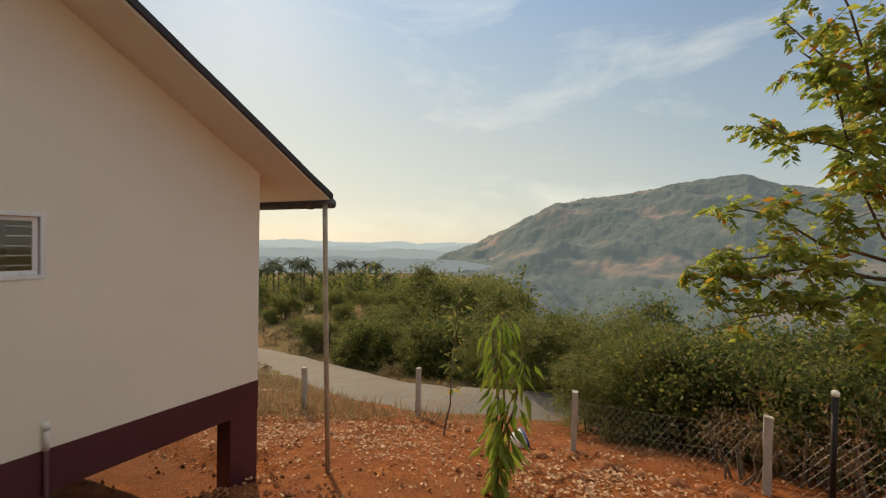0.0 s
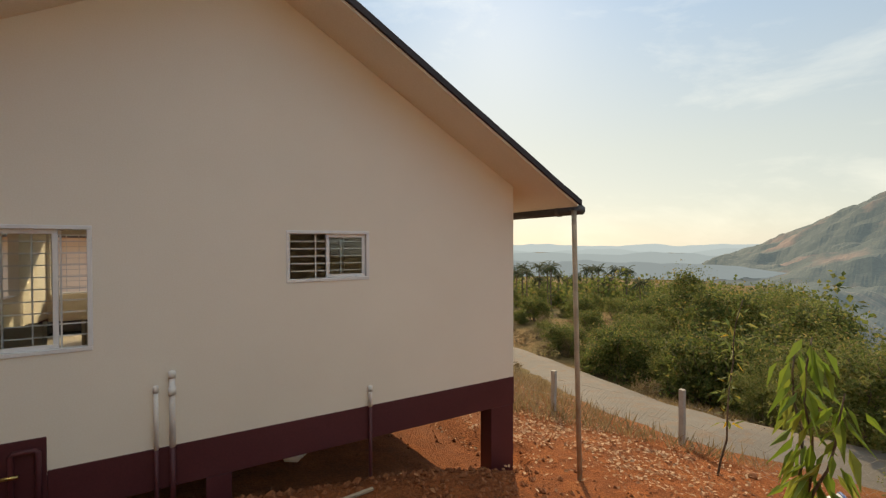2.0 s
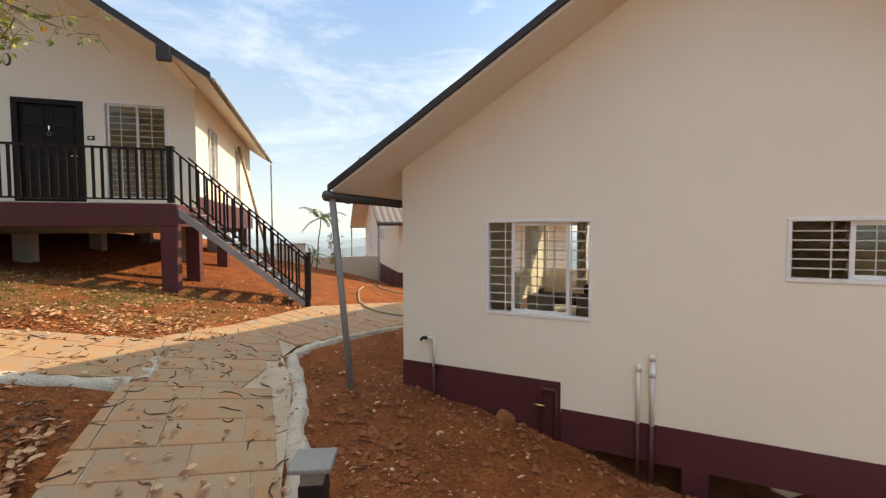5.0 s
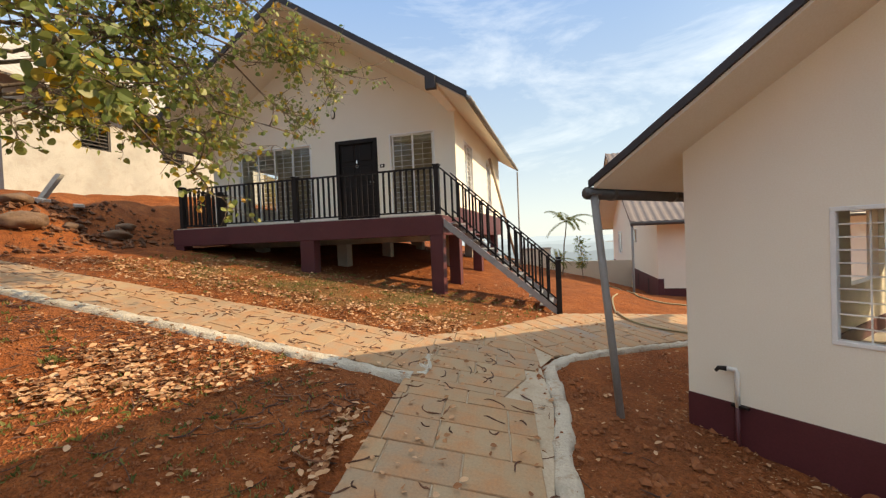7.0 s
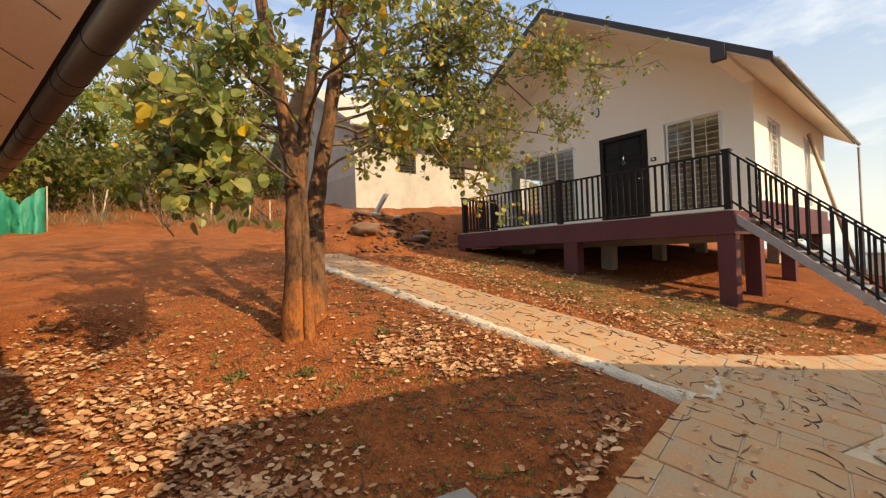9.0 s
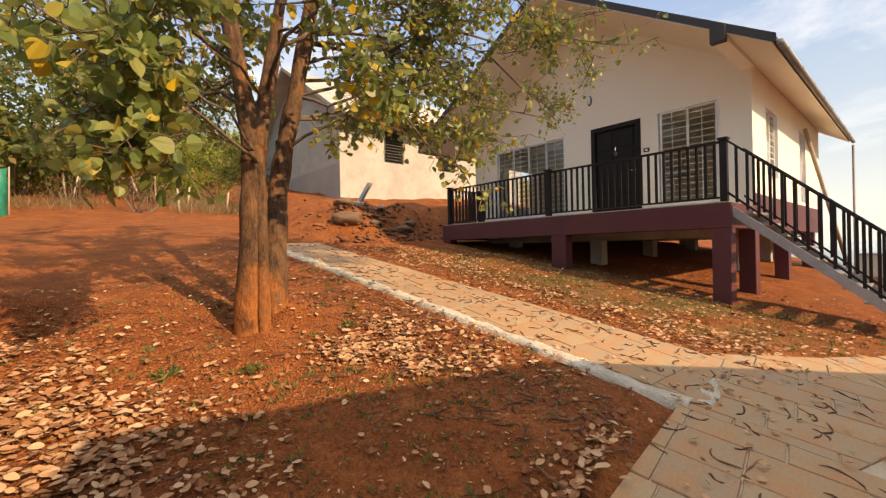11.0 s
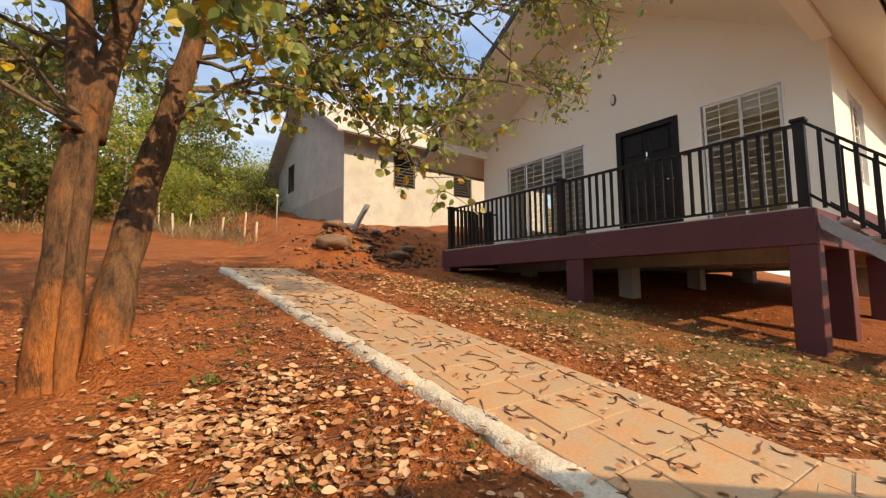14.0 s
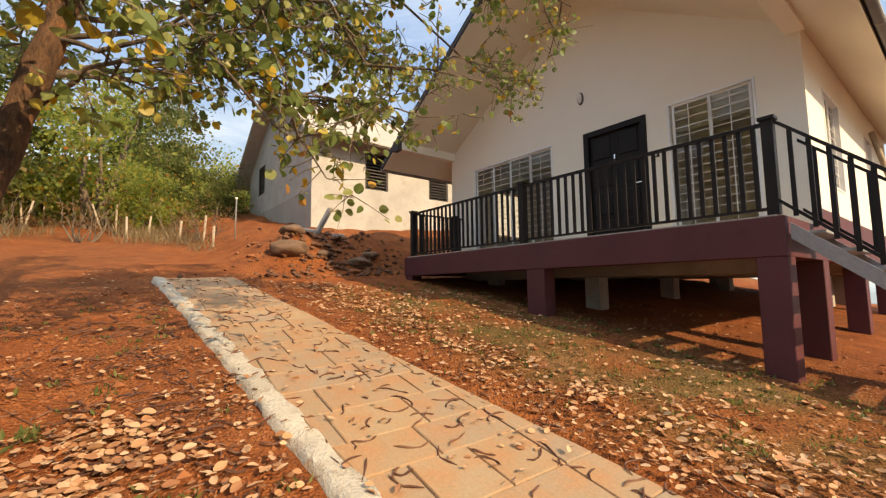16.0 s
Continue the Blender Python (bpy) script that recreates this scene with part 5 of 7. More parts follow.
        for sh in ends:
            limb(twigs, [p - o for p in sh], 0.011, 0.004, 4)
            for m in range(rng.randint(5, 8)):
                i = rng.randint(1, len(sh) - 2)
                p = sh[i].lerp(sh[i + 1], rng.random())
                q = p + rand_dir(rng, -0.25) * rng.uniform(0.12, 0.35)
                limb(twigs, [p - o, (p.lerp(q, 0.5) + rand_dir(rng) * 0.02) - o, q - o], 0.005, 0.0025, 3)
                for _ in range(rng.randint(2, 4)):
                    at = p.lerp(q, rng.uniform(0.25, 1.05))
                    dr = rand_dir(rng, -0.55)
                    leaves.append((at - o + dr * 0.03, dr, rand_dir(rng, 0.7), ll * rng.uniform(0.6, 1.15)))
    tagged(part("twigwork", twigs, M_TWIG, t, "thin bare grey twigs"), kind="stuff")
    tagged(leaf_mesh("leaves", leaves, ROUND12, M_LEAF, t, "round green and yellowing leaves"), kind="stuff")


big_tree()


def shrub_mesh(seed, w, h, count, size, up=0.35):
    """Leaves of a shrub: many uneven lobes heaped into a crown, leaves thick on their outer faces, with gaps and stray shoots."""
    rng = random.Random(seed)
    lobes = []
    for _ in range(max(18, min(60, count // 190))):
        a = rng.uniform(0, 2 * math.pi)
        zc = rng.uniform(0.12, 0.92)
        reach = math.sqrt(max(0.05, 1 - ((zc - 0.42) / 0.62) ** 2)) * rng.uniform(0.25, 0.92)
        c = Vector((math.cos(a) * reach * w, math.sin(a) * reach * w, zc * h))
        lobes.append((c, rng.uniform(0.07, 0.29) * (w + h) * 0.5, rng.uniform(0.55, 0.95)))
    out = []
    for i in range(count):
        if i % 4 == 0:
            # stray shoots that break the outline
            c, rad, fl = lobes[(i // 4) % len(lobes)]
            d = rand_dir(random.Random(seed * 997 + (i // 4) % 120), 0.6)
            p = c + d * rad * rng.uniform(0.6, 2.1) + rand_dir(rng) * 0.05 * w
            n = d
        else:
            c, rad, fl = lobes[rng.randrange(len(lobes))]
            n = rand_dir(rng, 0.25)
            r = rad * (1 - 0.45 * rng.random() ** 2)
            p = c + Vector((n.x * r, n.y * r, n.z * r * fl))
        p.z = abs(p.z)
        d = (n * 0.35 + rand_dir(rng, up - 0.55)).normalized()
        out.append((p, d, (n + rand_dir(rng, 0.3) * 0.8).normalized(), size * rng.uniform(0.55, 1.3)))
    return out


def shrub(name, label, category, seed, w, h, count, size, material, group="", shape=CLUMP, stems=7, up=0.35):
    t = thing(name, label, category, None, group)
    rng = random.Random(seed + 1)
    for _ in range(stems):
        bm = bmesh.new()
        a = rng.uniform(0, 2 * math.pi)
        q = Vector((math.cos(a) * w * rng.uniform(0.2, 0.8), math.sin(a) * w * rng.uniform(0.2, 0.8), h * rng.uniform(0.5, 0.95)))
        limb(bm, bent((math.cos(a) * 0.06 * w, math.sin(a) * 0.06 * w, -0.3), q, rng, 6, 0.15), 0.02 * h + 0.01, 0.006, 5)
        part("stem", bm, M_TWIG, t, "", True)
    tagged(leaf_mesh("crown", shrub_mesh(seed, w, h, count, size, up), shape, material, t), kind="stuff")
    return t


def place(proto, x, y, rz, sc, dz=0.0, used=[]):
    """Sets the first one down where it stands and copies it after that."""
    m = pose(x, y, slope(x, y) + dz, 0, 0, rz) @ Matrix.Diagonal((sc, sc, sc * 1.0, 1))
    if proto.name not in used:
        used.append(proto.name)
        proto.matrix_world = m
        return proto
    c = copy_thing(proto, m)
    c.scale = (sc, sc, sc)
    return c


E0 = Vector((2.94, -4.31, 1.45))


def polar(bearing, dist):
    return E0.x + dist * math.sin(radians(bearing)), E0.y + dist * math.cos(radians(bearing))


green_bush = shrub("bush", "dense green bush on the slope below the road", "bush", 3, 1.7, 2.9, 13000, 0.11, M_BUSHLIGHT, "valley bushes", LANCE)
dark_bush = shrub("bush", "dark green thicket below the fence", "bush", 4, 1.9, 2.7, 11000, 0.12, M_BUSH, "valley bushes")
tall_tree = shrub("tree", "tall slender wild tree standing in scrub", "tree", 5, 1.5, 5.5, 6500, 0.17, M_BUSH, "valley trees", stems=5)
dry_bush = shrub("dry_shrub", "dry brown thorny shrub beside the road", "shrub", 6, 0.9, 1.1, 1500, 0.10, M_DRYGRASS, "dry shrubs", LANCE, 7, 0.9)
rng = random.Random(21)
for b, d, sc, kind in [
    (76, 10.2, 0.62, green_bush), (80, 10.0, 0.72, green_bush), (84, 9.8, 0.7, green_bush), (88, 9.6, 0.66, green_bush), (92, 9.4, 0.7, dark_bush), (96, 9.0, 0.7, dark_bush), (100, 8.8, 0.72, dark_bush), (104, 8.6, 0.8, dark_bush), (108, 8.4, 0.8, dark_bush), (74, 13.5, 0.9, green_bush), (79, 13, 1.2, green_bush), (84, 14, 1.15, green_bush), (88.5, 14.5, 1.0, green_bush), (76, 17, 0.9, green_bush), (82, 18, 0.9, green_bush),
    (92, 13.5, 1.1, dark_bush), (96, 12, 1.0, dark_bush), (100, 11.5, 1.0, dark_bush), (104, 11, 1.1, dark_bush), (108, 10.5, 1.15, dark_bush), (112, 11, 1.2, dark_bush), (94, 17, 1.0, dark_bush), (99, 16, 1.1, dark_bush), (105, 15, 1.2, dark_bush), (110, 15, 1.3, dark_bush),
    (50, 23, 0.85, dark_bush), (53, 22, 0.9, dark_bush), (56, 22, 0.75, dark_bush), (59, 20, 0.85, green_bush), (62, 19, 0.9, dark_bush), (65, 19, 1.0, dark_bush),
    (78, 22, 0.8, tall_tree), (89, 19, 0.75, tall_tree), (99, 14, 0.7, tall_tree), (106, 13, 0.75, tall_tree), (62, 26, 0.8, tall_tree), (68, 24, 1.0, tall_tree), (71, 23, 0.95, tall_tree), (66, 27, 0.9, tall_tree), (61, 30, 0.9, tall_tree), (73, 28, 1.0, tall_tree),
    (70, 16.5, 0.85, green_bush), (67, 16, 0.65, green_bush), (46, 30, 0.6, dark_bush), (43, 33, 0.55, green_bush), (49, 36, 0.7, dark_bush), (53, 38, 0.8, green_bush), (40, 38, 0.6, dark_bush), (86, 22, 1.5, green_bush), (90, 24, 1.6, dark_bush), (80, 26, 1.4, dark_bush), (96, 23, 1.6, green_bush), (102, 21, 1.5, dark_bush), (76, 34, 1.4, dark_bush), (70, 36, 1.3, green_bush), (64, 40, 1.2, dark_bush), (58, 45, 1.3, dark_bush), (52, 48, 0.9, green_bush), (46, 46, 0.8, dark_bush), (41, 50, 0.8, green_bush),
    (74, 9.2, 0.5, green_bush), (78, 9.3, 0.55, dark_bush), (82, 9.0, 0.6, green_bush), (86, 8.9, 0.55, dark_bush), (77, 11.4, 0.8, green_bush), (81, 11.6, 0.85, dark_bush), (46, 27, 0.7, dark_bush), (51, 29, 0.8, dark_bush), (55, 27, 1.0, green_bush), (58, 26, 1.0, dark_bush), (42, 40, 0.9, dark_bush), (48, 42, 1.0, dark_bush), (55, 36, 1.0, dark_bush), (39, 46, 0.6, tall_tree), (43, 48, 0.6, tall_tree), (47, 50, 0.6, tall_tree), (50, 46, 0.6, tall_tree), (54, 44, 0.6, tall_tree), (57, 40, 0.6, tall_tree), (60, 36, 0.9, tall_tree)]:
    x, y = polar(b, d)
    if near_road(x, y, 1.7):
        continue
    place(kind, x, y, rng.uniform(0, 360), sc * rng.choice((0.62, 0.8, 0.9, 1.05)), -0.1)
for b, d in [(41, 17), (44, 16), (47, 15.5), (42, 21), (45, 22), (48, 20), (50, 15), (53, 13), (57, 12), (60, 11.5), (43, 26), (46, 27), (49, 27), (39, 18), (36, 18), (33, 20), (38, 24), (51, 12), (64, 9.6), (70, 9.0), (97, 8.0), (102, 7.6), (106, 8.4), (40, 30), (42, 32), (44, 30), (47, 31), (49, 23), (52, 24), (45, 35), (50, 33), (41, 24), (46, 19), (53, 18), (56, 17), (39, 35), (43, 37)]:
    x, y = polar(b, d)
    if near_road(x, y, 2.0):
        continue
    place(dry_bush, x, y, rng.uniform(0, 360), rng.uniform(0.55, 0.95), -0.08)


def distant_band(name, label, b0, b1, d0, d1, count, size, h, material, seed):
    """Far scrub and woods: leaf clumps strewn over the falling ground."""
    rng = random.Random(seed)
    out = []
    for _ in range(count // 60):
        bb, dd = rng.uniform(b0, b1), d0 + (d1 - d0) * rng.random() ** 1.6
        x, y = polar(bb, dd)
        hh, ww = h * rng.choice((0.35, 0.6, 0.9, 1.5)) * rng.uniform(0.8, 1.2), h * rng.uniform(0.25, 0.75)
        z = slope(x, y)
        for _ in range(60):
            v = rand_dir(rng)
            p = Vector((x, y, z + hh * 0.5)) + Vector((v.x * ww, v.y * ww, v.z * hh * 0.55)) * rng.random() ** 0.4
            out.append((p, rand_dir(rng, 0.4), rand_dir(rng, 0.8), size * rng.uniform(0.6, 1.4)))
    return tagged(leaf_mesh(name, out, CLUMP, material, None), label, "woods", kind="stuff")


distant_band("far_woods", "hazy green woods on the lower valley slopes", 34, 71, 60, 170, 36000, 0.5, 3.2, M_BUSH, 31)
distant_band("far_woods", "hazy green woods on the valley side", 72, 118, 60, 240, 30000, 0.7, 5.0, M_BUSH, 35)
distant_band("hill_scrub", "sunlit scrub on the rising slope", 226, 250, 26, 60, 16000, 0.22, 2.6, M_FERN, 32)
distant_band("hill_scrub", "low browning scrub on the rising slope", 238, 271, 22, 60, 9000, 0.2, 1.1, M_FERN, 36)
hill_tree = shrub("tree", "leafy wild tree with a pale trunk on the upper slope", "tree", 8, 2.7, 5.6, 8000, 0.17, M_BUSH, "hillside trees", stems=6)
autumn_tree = shrub("tree", "thin tree with browning leaves on the upper slope", "tree", 9, 2.3, 5.0, 4200, 0.15, M_FERN, "hillside trees", stems=7)
bare_shrub = shrub("dry_shrub", "dry leafless thorn shrub on the upper slope", "shrub", 10, 1.2, 1.9, 500, 0.10, M_DRYBUSH, "dry shrubs", LANCE, 10, 0.9)
rng = random.Random(33)
for x, y, sc, kind in [(-19, -14, 0.5, hill_tree), (-17, -18, 1.35, autumn_tree), (-21, -19, 1.05, hill_tree), (-15, -21.5, 1.35, hill_tree), (-12, -22, 1.4, autumn_tree), (-19, -23, 1.4, autumn_tree), (-24, -16, 0.7, autumn_tree), (-25, -21, 0.9, autumn_tree), (-9, -22, 1.35, hill_tree), (-22, -12.5, 0.5, autumn_tree), (-27, -13, 0.55, hill_tree), (-30, -17, 0.75, autumn_tree), (-13, -26, 1.2, hill_tree), (-6, -21, 1.3, autumn_tree), (-16.5, -15.5, 0.6, autumn_tree), (-32, -9, 0.6, autumn_tree), (-28, -24, 1.3, hill_tree), (-18, -28, 1.3, hill_tree)]:
    place(kind, x, y, rng.uniform(0, 360), sc, -0.1)
for x, y in [(-14.6, -12.2), (-15.8, -13.6), (-13.8, -11.0), (-17.0, -12.6), (-14.8, -15.0), (-12.6, -14.2), (-11.0, -19.0), (-13.2, -17.4), (-18.5, -11.0), (9.9, -5.35), (10.1, -6.1), (9.6, -6.6)]:
    place(bare_shrub, x, y, rng.uniform(0, 360), rng.uniform(0.5, 0.9), -0.1)


def palm(kind_seed, h, name="coconut_palm", label="slim coconut palm with drooping fronds", fronds=17, fl=2.3, r=0.13, frond_mat=M_PALM):
    rng = random.Random(kind_seed)
    t = thing(name, label, "palm", None, "palms")
    bm = bmesh.new()
    top = Vector((0.25, 0.1, h))
    line = bent((0, 0, -0.3), top, rng, 8, 0.03)
    limb(bm, line, r, r * 0.6, 8)
    part("trunk", bm, M_TWIG, t, "", True)
    for i in range(fronds):
        a = 2 * math.pi * i / fronds + rng.uniform(-0.2, 0.2)
        el = rng.uniform(-0.3, 1.1)
        out, leaves = [], []
        d = Vector((math.cos(a) * math.cos(el), math.sin(a) * math.cos(el), math.sin(el)))
        p = top.copy()
        L = fl * rng.uniform(0.8, 1.1)
        for s in range(9):
            out.append(p.copy())
            p = p + d * (L / 8)
            d = (d + Vector((0, 0, -0.16))).normalized()
        for s in range(1, 9):
            for m in range(3):
                q = out[s - 1].lerp(out[s], m / 3)
                ax = (out[s] - out[s - 1]).normalized()
                side = ax.cross(Vector((0, 0, 1)))
                side = side.normalized() if side.length > 0.01 else Vector((1, 0, 0))
                for sg in (-1, 1):
                    dd = (side * sg * 0.8 + ax * 0.6 + Vector((0, 0, -0.35))).normalized()
                    leaves.append((q, dd, side.cross(ax).normalized(), L * 0.30 * (1 - 0.4 * abs(s / 8 - 0.4))))
        leaf_mesh("frond", leaves, [(0, 0.03, 0), (0.5, 0.06, 0), (1, 0, 0), (0.5, -0.06, 0)], frond_mat, t)
    return t


pm = palm(41, 7.0, fl=1.7)
for i in range(24):
    b = 37.5 + i * 0.78 + rng.uniform(-0.4, 0.4)
    d = rng.uniform(52, 78)
    x, y = polar(b, d)
    place(pm, x, y, rng.uniform(0, 360), rng.uniform(0.8, 1.12), -1.7)
areca = palm(43, 2.3, "areca_palm", "slim young palm beside the boundary wall", 8, 1.15, 0.035, M_BUSHLIGHT)
place(areca, -9.6, 9.05, 20, 0.95)
areca_small = palm(44, 0.9, "areca_palm", "young palm with light green fronds near the stair", 9, 1.0, 0.05, M_BUSHLIGHT)
place(areca_small, -7.6, 6.6, 70, 0.6)


def compound_tree():
    """A tree just past the end of the fence; its boughs reach into view."""
    rng = random.Random(51)
    x, y = polar(116, 8.2)
    z = slope(x, y)
    t = thing("tree", "fine-leaved tree with green and orange leaflets by the fence", "tree", pose(x, y, z))
    o = Vector((x, y, z))
    bm = bmesh.new()
    fork = Vector((x - 0.1, y + 0.2, 0.9))
    limb(bm, [p - o for p in bent((x, y, z - 0.3), fork, rng, 8, 0.05)], 0.16, 0.09, 10)
    part("trunk", bm, M_TWIG, t, "", True)
    leaves = []
    twigs = bmesh.new()

    def tip(b, d, el):
        px, py = polar(b, d)
        return Vector((px, py, E0.z + d * math.tan(radians(el))))
    for tb, td, te in [(92.5, 7.0, -4), (95, 6.8, -9), (97, 6.6, 4), (99, 6.5, 13), (101, 6.4, 20), (104, 6.2, 27), (107, 6.3, 16), (106, 6.4, 6), (110, 6.3, 22), (112, 6.8, 10), (105, 6.0, 33), (100, 6.8, 24), (111, 6.2, 31), (94, 7.0, -1), (109, 7.0, -8)]:
        line = bent(fork, tip(tb, td, te), rng, 8, 0.14, 0.05)
        bm = bmesh.new()
        limb(bm, [p - o for p in line], 0.035, 0.008, 6)
        part("branch", bm, M_TWIG, t, "", True)
        for s in range(11):
            k = 3.2 + rng.random() * 4.7
            i = int(min(k, 7))
            p = line[i].lerp(line[i + 1], k - i)
            q = p + rand_dir(rng, 0.1) * rng.uniform(0.2, 0.5)
            limb(twigs, [p - o, p.lerp(q, 0.5) + rand_dir(rng) * 0.03 - o, q - o], 0.006, 0.003, 3)
            for m in range(5):
                c = p.lerp(q, rng.uniform(0.4, 1.0))
                ax = rand_dir(rng, -0.3)
                for w in range(9):
                    at = c + ax * (0.03 * w)
                    sd = ax.cross(Vector((0, 0, 1)))
                    if sd.length < 0.01:
                        continue
                    sd = sd.normalized() * (1 if w % 2 else -1)
                    leaves.append((at - o, (sd + ax * 0.5 + Vector((0, 0, -0.3))).normalized(), rand_dir(rng, 0.35), 0.15 * rng.uniform(0.7, 1.1)))
    tagged(part("twigwork", twigs, M_TWIG, t), kind="stuff")
    tagged(leaf_mesh("leaves", leaves, [(0, 0, 0), (0.4, 0.24, 0.04), (1.0, 0, -0.12), (0.4, -0.24, 0.04)], M_FERN, t, "green and orange leaflets"), kind="stuff")


compound_tree()


def sapling(x, y, h, label, seed, big, n):
    rng = random.Random(seed)
    z = slope(x, y)
    t = thing("sapling", label, "sapling", pose(x, y, z), "young fruit trees")
    leaves = []
    for s in range(3 if big else 1):
        bm = bmesh.new()
        top = Vector((rng.uniform(-0.34, 0.34), rng.uniform(-0.34, 0.34), h * rng.uniform(0.65, 1.0)))
        line = bent((rng.uniform(-0.05, 0.05), 0, -0.1), top, rng, 8, 0.06)
        limb(bm, line, 0.018, 0.006, 6)
        part("stem", bm, M_TWIG, t, "", True)
        for _ in range(n):
            k = rng.uniform(0.4 if big else 2.5, 8)
            i = int(min(k, 7))
            p = line[i].lerp(line[i + 1], k - i)
            d = rand_dir(rng, -1.6 if big else -0.2)
            p = p + Vector((d.x, d.y, 0)) * rng.uniform(0.02, 0.22) * (1.4 if rng.random() < 0.3 else 0.7)
            leaves.append((p, d, rand_dir(rng, 0.5), (0.30 if big else 0.19) * rng.uniform(0.6, 1.1)))
    tagged(leaf_mesh("leaves", leaves, [(0, 0, 0), (0.35, 0.13, 0.05), (1.0, 0.0, -0.15), (0.35, -0.13, 0.05)], M_SAPLING if big else M_LEAF, t, "long drooping green leaves"), kind="stuff")


sapling(7.3, -2.72, 2.1, "young mango sapling with long drooping leaves on bare soil", 61, True, 55)
sapling(9.6, -0.9, 2.7, "slender sapling with sparse leaves on bare soil", 62, False, 75)
sapling(-8.95, 9.6, 1.7, "leafy papaya sapling near the boundary wall", 63, False, 240)


# ---- far and small things ----
def hill():
    """The wooded ridge across the valley, with bare earth patches and haze painted as glow."""
    m, n, l, b = mat_base("haze_glow_hillside", 1.0)
    v = coords(n, l, (0.01, 0.01, 0.01))
    big = noise_tex(n, l, v, 1.1, 8, 0.6)
    fin = noise_tex(n, l, v, 9, 8, 0.7)
    tex = noise_tex(n, l, v, 55, 4, 0.7)
    c = ramp(n, l, fin, (0.35, (0.014, 0.026, 0.016)), (0.55, (0.030, 0.043, 0.026)), (0.7, (0.06, 0.058, 0.036)))
    c = mixc(n, l, 0.6, c, ramp(n, l, tex, (0.35, (0.1, 0.1, 0.1)), (0.65, (0.9, 0.9, 0.9))), "OVERLAY")
    c = mixc(n, l, ramp(n, l, big, (0.55, (0, 0, 0)), (0.68, (0.8, 0.8, 0.8))), c, (0.23, 0.125, 0.08))
    l.new(c, b.inputs["Base Color"])
    # faint blue emission stands in for the haze before the ridge
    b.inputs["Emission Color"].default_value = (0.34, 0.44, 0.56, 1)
    b.inputs["Emission Strength"].default_value = HAZE_GLOW
    prof = ((40, -1.3), (52, -1.6), (58, -3.0), (62, -2.2), (68, -0.4), (72, 2.2), (77, 5.1), (82, 5.9), (86, 6.3), (91, 7.3), (95, 7.7), (98, 7.9), (101, 6.5), (105, 5.8), (110, 5.0), (118, 4.2), (130, 2.0))

    def crest(bb):
        for (a, ea), (c2, ec) in zip(prof, prof[1:]):
            if a <= bb <= c2:
                t = (bb - a) / (c2 - a)
                return ea + (ec - ea) * t
        return -3
    verts, faces = [], []
    nb, nd = 260, 70
    for j in range(nd + 1):
        for i in range(nb + 1):
            bb = 52 + 70 * i / nb
            t = j / nd
            d = 160 + 1100 * t
            x, y = polar(bb, d)
            top = 1260 * math.tan(radians(crest(bb)))
            low = slope(*polar(bb, 160)) - 12
            f = smooth01(0.0, 1.0, t) * 0.55 + t * 0.45
            nz = noise.fractal(Vector((x * 0.004, y * 0.004, 1.0)), 1.0, 2.1, 6)
            z = low + (top - low) * f + nz * 40 * math.sin(math.pi * min(1, t * 1.02)) + 5 * noise.noise(Vector((x * 0.03, y * 0.03, 0))) + 2.5 * noise.noise(Vector((x * 0.11, y * 0.11, 3))) * (1 if t < 0.97 else 0.5)
            z -= 90 * (1 - smooth01(52, 64, bb))
            verts.append((x, y, z))
    w = nb + 1
    faces = [(j * w + i, j * w + i + 1, (j + 1) * w + i + 1, (j + 1) * w + i) for j in range(nd) for i in range(nb)]
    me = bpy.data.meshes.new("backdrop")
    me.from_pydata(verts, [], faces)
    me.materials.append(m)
    tagged(new("backdrop", me), "wooded ridge with bare red earth patches, haze painted as glow", "hill", kind="structure")


HAZE_GLOW = 0.145
hill()


def haze_ridges():
    """Ridges on the skyline, their blue haze painted on as glow."""
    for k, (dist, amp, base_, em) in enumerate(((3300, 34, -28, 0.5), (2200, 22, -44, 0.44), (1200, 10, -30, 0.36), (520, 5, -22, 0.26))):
        m, n, l, b = mat_base("haze_glow_ridge", 1.0)
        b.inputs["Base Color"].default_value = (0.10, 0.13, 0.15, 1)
        # emission paints the haze on; the nearer bands hide bright far ground
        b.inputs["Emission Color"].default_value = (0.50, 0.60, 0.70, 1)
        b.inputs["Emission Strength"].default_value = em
        verts, faces = [], []
        for i in range(361):
            bb = -70 + 200 * i / 360
            x, y = polar(bb, dist)
            z = base_ + amp * (0.5 + 0.9 * noise.fractal(Vector((bb * 0.13, k * 7.0, 0)), 1.0, 2.0, 4))
            z -= (0.8 if dist < 2000 else 0.0) * max(0.0, bb - 60)
            verts += [(x, y, -160), (x, y, z), (x * 1.1, y * 1.1, z - 20), (x * 1.1, y * 1.1, -160)]
        for i in range(360):
            a, c = i * 4, i * 4 + 4
            for j in range(3):
                faces.append((a + j, c + j, c + j + 1, a + j + 1))
        me = bpy.data.meshes.new("backdrop")
        me.from_pydata(verts, [], faces)
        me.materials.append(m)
        tagged(new("backdrop", me), "far skyline ridge with pale blue haze painted as glow", "hill", kind="structure")


haze_ridges()

